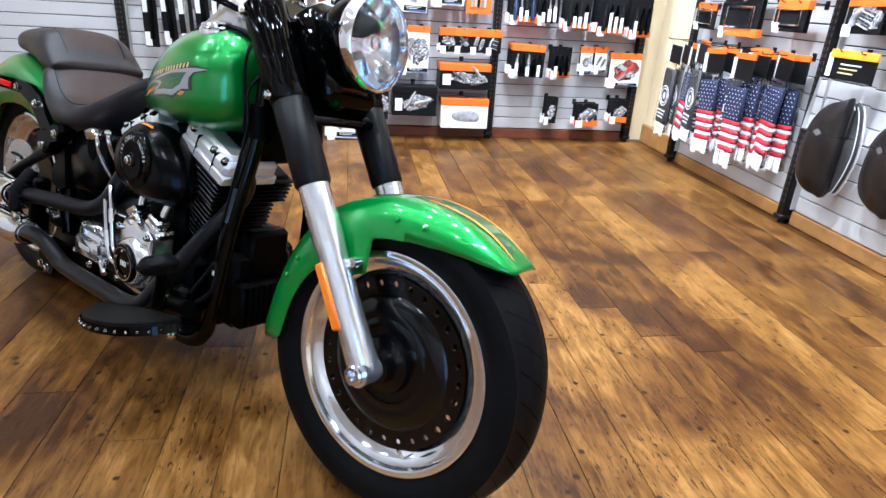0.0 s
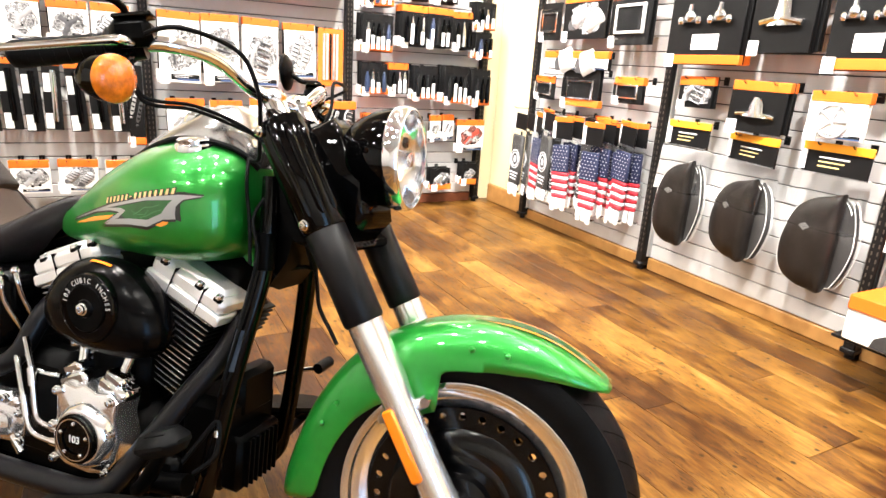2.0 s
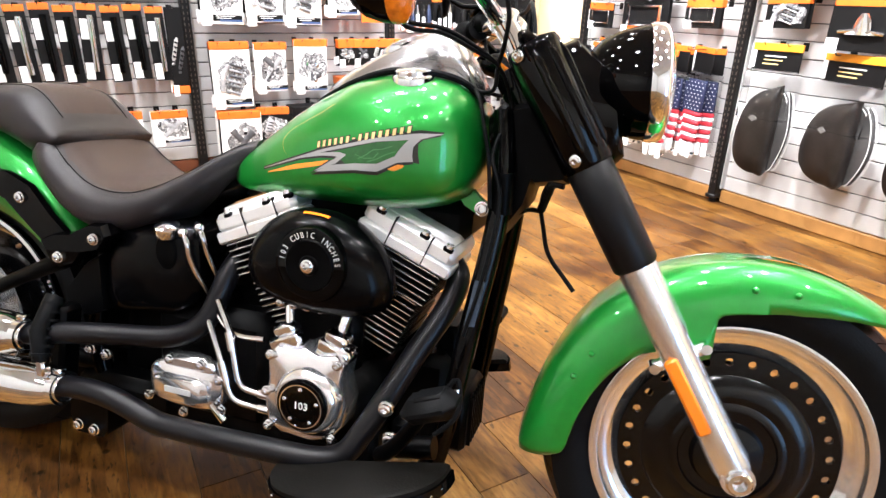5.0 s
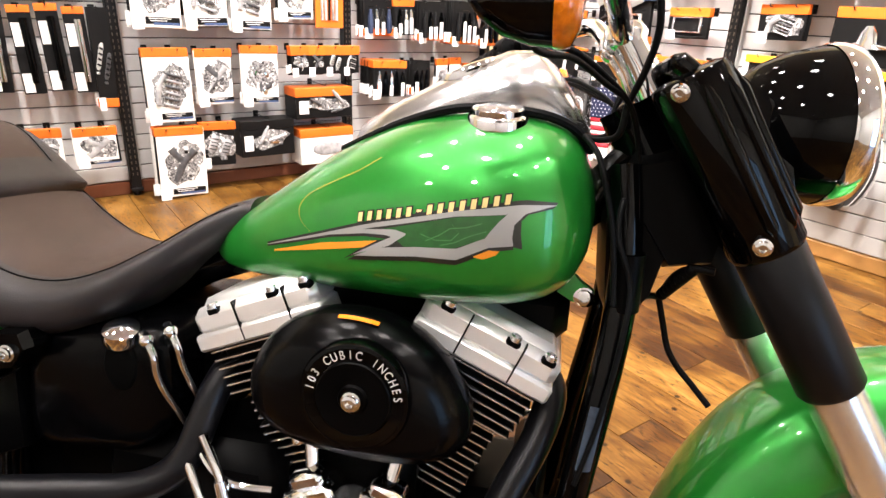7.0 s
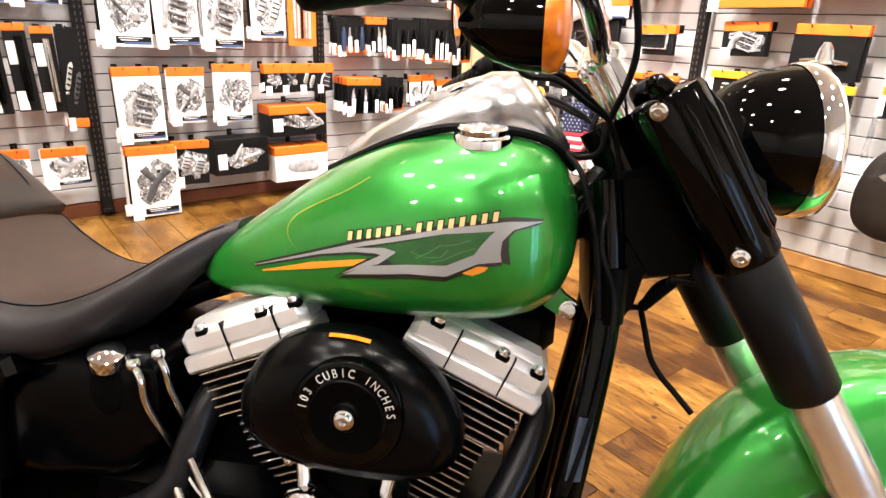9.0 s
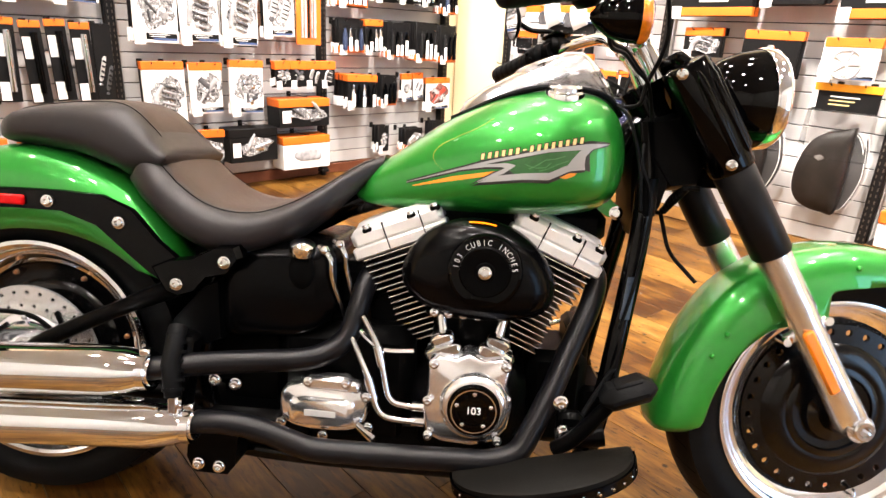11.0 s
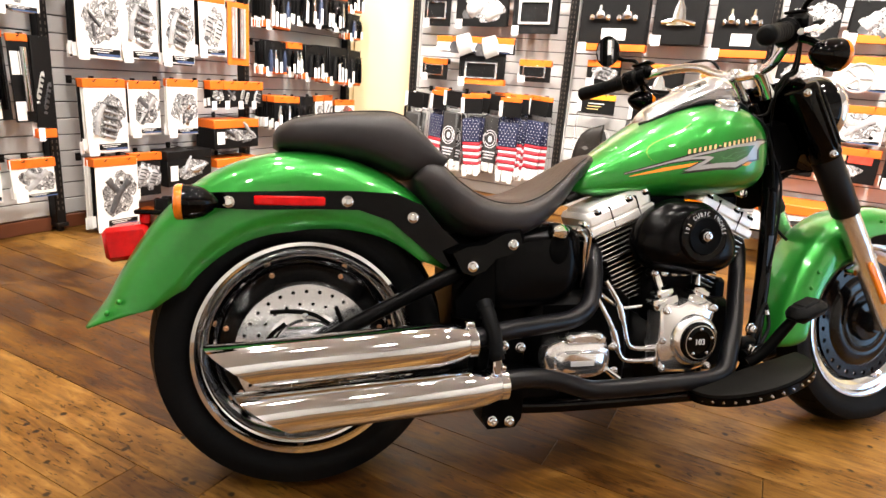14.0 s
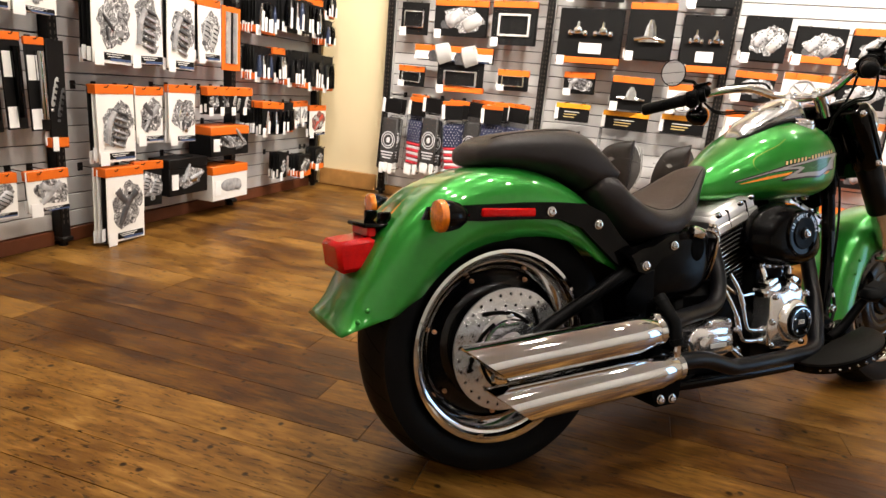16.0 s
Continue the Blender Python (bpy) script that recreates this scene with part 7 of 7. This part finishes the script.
row(on_left, [(2.570, 0.085, 0.500, 0.960, "Kxkb", 2, 0.16), (2.660, 0.190, 0.225, 0.405, "Wxgt", 2, 0.18), (2.900, 0.200, 0.230, 0.410, "Wxgt", 2, 0.17), (3.140, 0.190, 0.230, 0.410, "Wxgt", 2, 0.17), (3.400, 0.200, 0.230, 0.420, "Wxgt", 2, 0.17),
    (2.66, 0.19, 1.05, 1.28, "Wxgt", 3, 0.18), (2.87, 0.19, 1.05, 1.28, "Wxgt", 3, 0.18), (3.09, 0.19, 1.06, 1.30, "Wxgt", 2, 0.18), (3.31, 0.19, 1.05, 1.28, "Wxgt", 2, 0.18), (3.53, 0.19, 1.05, 1.28, "Wxgt", 2, 0.18)])
# steel shelves over the middle and outer bays
for a in (1.855, 3.105):
    sh = goods("steel_shelf", on_left(a, 1.46, 0.30), "pale grey steel shelf over the hanging packs", "shelf", "steel shelves")
    part("board", Geo().box((0, 0.15, 0.012), (1.18, 0.30, 0.022), 0.003), STEEL_SHELF, sh)
    part("front_lip", Geo().box((0, -0.004, 0.012), (1.18, 0.010, 0.050), 0.002), STEEL_SHELF, sh)
    for k in range(7):
        box = goods("boxed_accessory", on_left(a + 0.50 - k * 0.165, 1.484, 0.27), "small dark carton standing on the steel shelf", "box", "shelf cartons")
        hh = rng.uniform(0.16, 0.24)
        part("carton", Geo().box((0, 0.09, hh / 2), (0.14, 0.18, hh), 0.003), rng.choice((CARD_BLACK, CARD_BLACK, CARD)), box)
        part("label", Geo().box((0, -0.001, hh * 0.5), (0.07, 0.002, hh * 0.4)), rng.choice((ORANGE, PRICE, GREYPRINT)), box)

# right-hand wall, glove bay
row(on_right, [
    (0.850, 0.220, 1.270, 1.500, "Kfcn", 1, 0.12), (1.225, 0.400, 1.270, 1.520, "Kxgt", 2, 0.15), (1.625, 0.320, 1.240, 1.530, "Kfst", 2, 0.16),
    (1.195, 0.600, 1.095, 1.195, "Wxgt", 2, 0.17),
    (0.860, 0.210, 0.890, 1.035, "Kfct", 1, 0.12), (1.260, 0.360, 0.875, 1.090, "Kfcb", 2, 0.15), (1.660, 0.230, 0.925, 1.065, "Kfct", 2, 0.14),
    (0.860, 0.230, 1.560, 1.780, "Kfct", 2, 0.14), (1.250, 0.360, 1.580, 1.800, "Kxgt", 2, 0.15), (1.640, 0.300, 1.580, 1.800, "Kfct", 2, 0.15),
])


def glove_pack(v, z1, kind, reach, depth):
    """A pair of printed gloves in a clear bag under a black header card."""
    w = 0.150
    root = goods("glove_pack", on_right(v, z1, reach) @ Matrix.Rotation(radians(rng.uniform(-4, 4)), 4, "Y") @ Matrix.Rotation(radians(rng.uniform(-14, 12)), 4, "Z"), ("stars-and-stripes" if kind == "flag" else "black emblem") + " gloves in a clear bag under a black header", "gloves", "glove packs")
    part("header", Geo().box((0, 0, -0.075), (w, 0.008, 0.110), 0.002), CARD_BLACK, root, "black header card")
    if kind == "flag":
        part("header_strip", Geo().box((0, 0, -0.010), (w + 0.002, 0.012, 0.030), 0.002), ORANGE, root, "orange header edge")
    part("price_label", Geo().box((-w * 0.47, -0.006, -0.072), (0.024, 0.002, 0.105)), PRICE, root)
    z = -0.165
    if kind == "flag":
        fw = w * rng.uniform(0.78, 0.92)
        part("canton", Geo().box((-w * 0.02, -0.004, z - 0.084), (fw, 0.022, 0.168), 0.006), FLAG_BLUE, root, "navy cloth with pale stars")
        g = Geo()
        for r in range(8):
            for c in range(5):
                g.lathe([(0.0037, 0), (0.0016, 0.0008), (0.0, 0.0008)], (-fw * 0.42 - w * 0.02 + c * fw * 0.19 + (fw * 0.095 if r % 2 else 0), -0.0155, z - 0.014 - r * 0.0200), (0, -1, 0), 5)
        part("stars", g, FLAG_WHITE, root)["kind"] = "stuff"
        lean = rng.uniform(-0.012, 0.012)
        for k in range(7):
            zz = z - 0.168 - k * 0.0235 - 0.012
            part("stripe", Geo().box((lean * k / 6, -0.004 + 0.003 * (k % 2), zz), (fw * (0.99 - 0.02 * k), 0.024, 0.0235), 0.006, Matrix.Rotation(lean * 6, 3, "Y")), FLAG_WHITE if k % 2 else FLAG_RED, root)
        zb = z - 0.335
    else:
        part("cloth", Geo().box((0, -0.002, z - 0.175), (w * 0.86, 0.026, 0.35), 0.010), CLOTH_BLACK, root, "black glove cloth")
        for zz, r in ((z - 0.17, 0.055), (z - 0.17, 0.040)):
            pts = [(r * math.cos(a), -0.0165, zz + r * 1.15 * math.sin(a)) for a in [2 * math.pi * k / 20 for k in range(21)]]
            part("print_ring", Geo().tube(pts, 0.0035, 6, 0, False), FLAG_WHITE, root)
        part("print_mark", Geo().ball((0, -0.0155, z - 0.17), (0.016, 0.004, 0.026), 10), FLAG_WHITE, root)
        for k in range(3):
            part("print_bar", Geo().box((0, -0.0155, z - 0.265 - k * 0.022), (w * (0.7 - 0.1 * k), 0.003, 0.010), 0.001), FLAG_WHITE, root)
        zb = z - 0.345
    for x in (-0.045, -0.005, 0.036):
        part("hang_tag", Geo().box((x + rng.uniform(-0.006, 0.006), -0.006, zb - 0.035 + rng.uniform(-0.015, 0.01)), (0.036, 0.010, 0.085), 0.004), PRICE, root, "white care tag")
    f = part("film", Geo().box((0, -0.006, z - 0.18), (w * 1.06, 0.034, 0.44), 0.010), BLISTER, root, "clear bag")
    f.visible_shadow = False
    return root


for v, kind, reach in ((0.78, "emblem", 0.16), (0.78, "emblem", 0.22), (0.95, "flag", 0.14), (0.95, "flag", 0.20), (1.09, "emblem", 0.17), (1.09, "emblem", 0.23), (1.27, "flag", 0.12), (1.27, "flag", 0.18), (1.27, "flag", 0.24), (1.40, "emblem", 0.14), (1.43, "flag", 0.09), (1.57, "flag", 0.08), (1.57, "flag", 0.14), (1.57, "flag", 0.20), (1.57, "flag", 0.26), (1.73, "flag", 0.09), (1.73, "flag", 0.15)):
    glove_pack(v + rng.uniform(-0.02, 0.02), 0.82 + rng.uniform(-0.02, 0.015), kind, reach, 0)
for v in (0.78, 0.95, 1.09, 1.27, 1.42, 1.57, 1.73):
    hook(on_right(v, 0.815, 0.27), 0.27)

# right-hand wall, soft-bag bay
row(on_right, [
    (2.170, 0.420, 1.150, 1.510, "Khcb", 4, 0.20), (2.560, 0.290, 1.210, 1.560, "Ktct", 4, 0.20), (2.910, 0.300, 1.150, 1.500, "Khcb", 3, 0.19),
    (2.135, 0.210, 0.940, 1.090, "Kxgt", 2, 0.15), (2.505, 0.270, 0.870, 1.085, "Ktct", 3, 0.17), (2.855, 0.230, 0.885, 1.065, "Wwgt", 2, 0.17),
    (2.170, 0.380, 1.560, 1.800, "Khct", 2, 0.17), (2.560, 0.290, 1.600, 1.820, "Ktct", 2, 0.17), (2.900, 0.280, 1.560, 1.800, "Khct", 2, 0.17),
])


def soft_bag(v, z1, w, h, reach, turn):
    """A black soft bag with pale piping in a clear film, under a printed header card."""
    root = goods("soft_bag", on_right(v, z1, reach) @ Matrix.Rotation(radians(turn), 4, "Z"), "black soft bag with pale piping hanging under a header card", "bag", "soft bags")
    zc = -0.165 - h / 2
    front = [(0.30, 0.46), (0.12, 0.42), (-0.12, 0.37), (-0.33, 0.26), (-0.45, 0.08), (-0.50, -0.12), (-0.47, -0.31), (-0.34, -0.43), (-0.12, -0.49), (0.10, -0.50), (0.26, -0.49), (0.29, -0.25), (0.30, 0.10)]
    back = [(0.18, 0.42), (0.34, 0.34), (0.45, 0.18), (0.50, 0.00), (0.47, -0.18), (0.38, -0.36), (0.27, -0.46), (0.05, -0.40), (0.0, 0.0), (0.05, 0.36)]
    soft = lambda line: [(p.x * w, p.y * h) for p in curve_through([Vector((x, z, 0)) for x, z in line + line[:1]], [0] * (len(line) + 1), 4)[0][:-1]]
    fo, bo = soft(front), soft(back)
    rings = [[(x * q, y, zc + z * q) for x, z in fo] for y, q in ((0.010, 0.97), (-0.004, 1.0), (-0.024, 1.0), (-0.040, 0.93), (-0.050, 0.60))]
    part("shell", Geo().ring_grid(rings), BAGGLOSS, root, "black woven front shell", 60)
    rings = [[(x, y, zc + z) for x, z in bo] for y in (0.040, 0.016)]
    part("back_panel", Geo().ring_grid(rings), CLOTH_BLACK, root, "black back panel", 60)
    left = [fo[k] for k in range(12, 37)]
    part("piping", Geo().tube([(x, -0.026, zc + z) for x, z in left], 0.0025, 6, 0, True), PIPING, root, "pale piping")
    for y, e in ((0.016, 0), (0.038, 0.012)):
        part("piping", Geo().tube([(x + e, y, zc + z) for x, z in bo[2:26]], 0.0022, 6, 0, True), PIPING, root, "pale piping")
    part("badge", Geo().plate([(-w * 0.12 + dx, zc + h * 0.10 + dz) for dx, dz in ((-0.024, 0), (-0.010, 0.012), (0, 0.016), (0.010, 0.012), (0.024, 0), (0.010, -0.008), (0, -0.016), (-0.010, -0.008))], -0.0525, -0.046), BADGE, root, "grey badge")
    part("header_card", Geo().box((0, 0.004, -0.075), (w * 0.98, 0.008, 0.10), 0.002), CARD_BLACK, root, "black header card")
    part("header_strip", Geo().box((0, 0.0, -0.014), (w, 0.014, 0.034), 0.002), YELLOW, root, "yellow header edge")
    for k in range(3):
        part("print_bar", Geo().box((-w * 0.02 - 0.01 * k, -0.001, -0.056 - k * 0.018), (w * (0.44 - 0.06 * k), 0.003, 0.005)), EMB_GOLD if k else CARD, root)
    part("price_label", Geo().box((-w * 0.5 + 0.006, -0.003, -0.062), (0.026, 0.002, 0.100)), PRICE, root, "white price label")
    film = part("film", Geo().ring_grid([[(-w * 0.5, 0.03, -0.12), (w * 0.5, 0.03, -0.12), (w * 0.5, -0.03, -0.12), (-w * 0.5, -0.03, -0.12)], [(-w * 0.5, 0.045, zc + h * 0.1), (w * 0.5, 0.045, zc + h * 0.1), (w * 0.5, -0.056, zc + h * 0.1), (-w * 0.5, -0.056, zc + h * 0.1)]]), BLISTER, root, "clear film")
    film.visible_shadow = False
    hook(on_right(v - w * 0.25, z1 - 0.01, reach), reach)
    hook(on_right(v + w * 0.25, z1 - 0.01, reach), reach)


soft_bag(2.120, 0.872, 0.240, 0.465, 0.13, 6)
soft_bag(2.490, 0.850, 0.325, 0.410, 0.13, -16)
soft_bag(2.870, 0.862, 0.285, 0.440, 0.13, -2)
# right-hand wall, next bays
row(on_right, [
    (3.270, 0.290, 0.725, 0.930, "Wcrt", 3, 0.16), (3.580, 0.280, 0.725, 0.930, "Wxgt", 2, 0.16), (3.900, 0.280, 0.725, 0.930, "Wxgt", 2, 0.16), (3.290, 0.280, 0.515, 0.700, "Kqrn", 3, 0.16), (3.600, 0.280, 0.515, 0.700, "Kqrt", 2, 0.16), (3.910, 0.280, 0.515, 0.700, "Kxrt", 2, 0.16),
    (3.260, 0.240, 1.000, 1.180, "Kxgt", 2, 0.15), (3.560, 0.270, 1.010, 1.190, "Wwgt", 2, 0.15), (3.870, 0.270, 1.010, 1.190, "Kxgt", 2, 0.15), (3.270, 0.260, 1.250, 1.520, "Kxgn", 3, 0.15), (3.580, 0.280, 1.260, 1.480, "Kxgb", 2, 0.15), (3.900, 0.280, 1.260, 1.480, "Kxgt", 2, 0.15),
    (4.150, 0.180, 0.700, 0.930, "Wxgt", 2, 0.15), (4.150, 0.180, 1.000, 1.200, "Wxgt", 2, 0.15),
    (4.520, 0.260, 0.900, 1.200, "Kxgt", 2, 0.15), (4.850, 0.260, 0.900, 1.200, "Wxgt", 2, 0.15), (5.200, 0.260, 0.900, 1.200, "Wxgt", 2, 0.15), (4.520, 0.260, 0.500, 0.800, "Kxgt", 2, 0.15), (4.850, 0.260, 0.500, 0.800, "Kxrt", 2, 0.15), (5.200, 0.260, 0.500, 0.800, "Kxgt", 2, 0.15),
    (4.520, 0.260, 1.270, 1.540, "Kxgt", 2, 0.15), (4.850, 0.260, 1.270, 1.540, "Wxgt", 2, 0.15),
])
# long carton with a folded cover on a low steel shelf
step = goods("low_shelf", on_right(3.690, 0.185, 0.36), "low black steel shelf on the slatwall", "shelf", "")
part("board", Geo().box((0, 0.18, 0.006), (1.10, 0.36, 0.012), 0.002), POST, step)
cov = goods("boxed_cover", on_right(3.620, 0.198, 0.37), "white and orange carton showing a folded black cover", "box", "")
part("carton", Geo().box((0, 0.16, 0.058), (0.88, 0.32, 0.116), 0.004), CARD, cov)
part("top_band", Geo().box((0, 0.158, 0.145), (0.886, 0.330, 0.058), 0.006), ORANGE, cov, "orange lid")
part("cover_print", Geo().plate([(-0.34, 0.004), (-0.33, 0.040), (-0.27, 0.082), (-0.18, 0.106), (0.0, 0.113), (0.436, 0.113), (0.436, 0.004)], -0.004, 0.0), CLOTH_BLACK, cov, "folded black cover")
for k in range(2):
    part("strap_print", Geo().tube([(-0.26 + 0.05 * k, -0.006, 0.084 + 0.014 * k), (-0.10, -0.006, 0.100 - 0.002 * k), (0.06, -0.006, 0.090 - 0.012 * k), (0.17 - 0.03 * k, -0.006, 0.040), (0.20 - 0.03 * k, -0.006, 0.014)], 0.0032, 6, 4), CARD, cov)

# ---- floor boards, parallel to the right-hand wall ----
BOARD_W = 0.138
BOARDS = {}


def board_mesh(length):
    key = round(length, 1)
    if key not in BOARDS:
        BOARDS[key] = Geo().box((0, 0, -0.004), (key - 0.0018, BOARD_W - 0.0018, 0.008), 0.0006).mesh("floorboard", PLANK)
    return key, BOARDS[key]


rest = Geo()
u = BOARD_W / 2 - 0.06
boards = 0
while u < ROOM_U + 0.05:
    v, first = -0.05, rng.choice((0.3, 0.5, 0.7, 0.9, 1.1))
    while v < ROOM_V:
        length = first if v < 0 else rng.choice((0.9, 1.2, 1.2, 1.4, 1.6))
        if v + length > ROOM_V:
            length = max(0.2, math.floor((ROOM_V - v) * 10) / 10 + 0.1)
        key, me = board_mesh(length)
        m = ROOM @ Matrix.Translation((u, v + key / 2, rng.uniform(-0.0003, 0.0003))) @ Matrix.Rotation(radians(90 if rng.random() < 0.5 else -90), 4, "Z")
        if u < 5.6:
            ob = new("floorboard", me)
            ob.parent = floor
            ob.matrix_basis = ROOM.inverted() @ m
        else:
            rest.box((u, v + key / 2, -0.004), (BOARD_W - 0.0016, key - 0.0016, 0.008), 0.0009)
        v += key
    u += BOARD_W
far = new("far_floorboards", rest.mesh("far_floorboards", PLANK))
far.parent = floor
far["kind"] = "stuff"
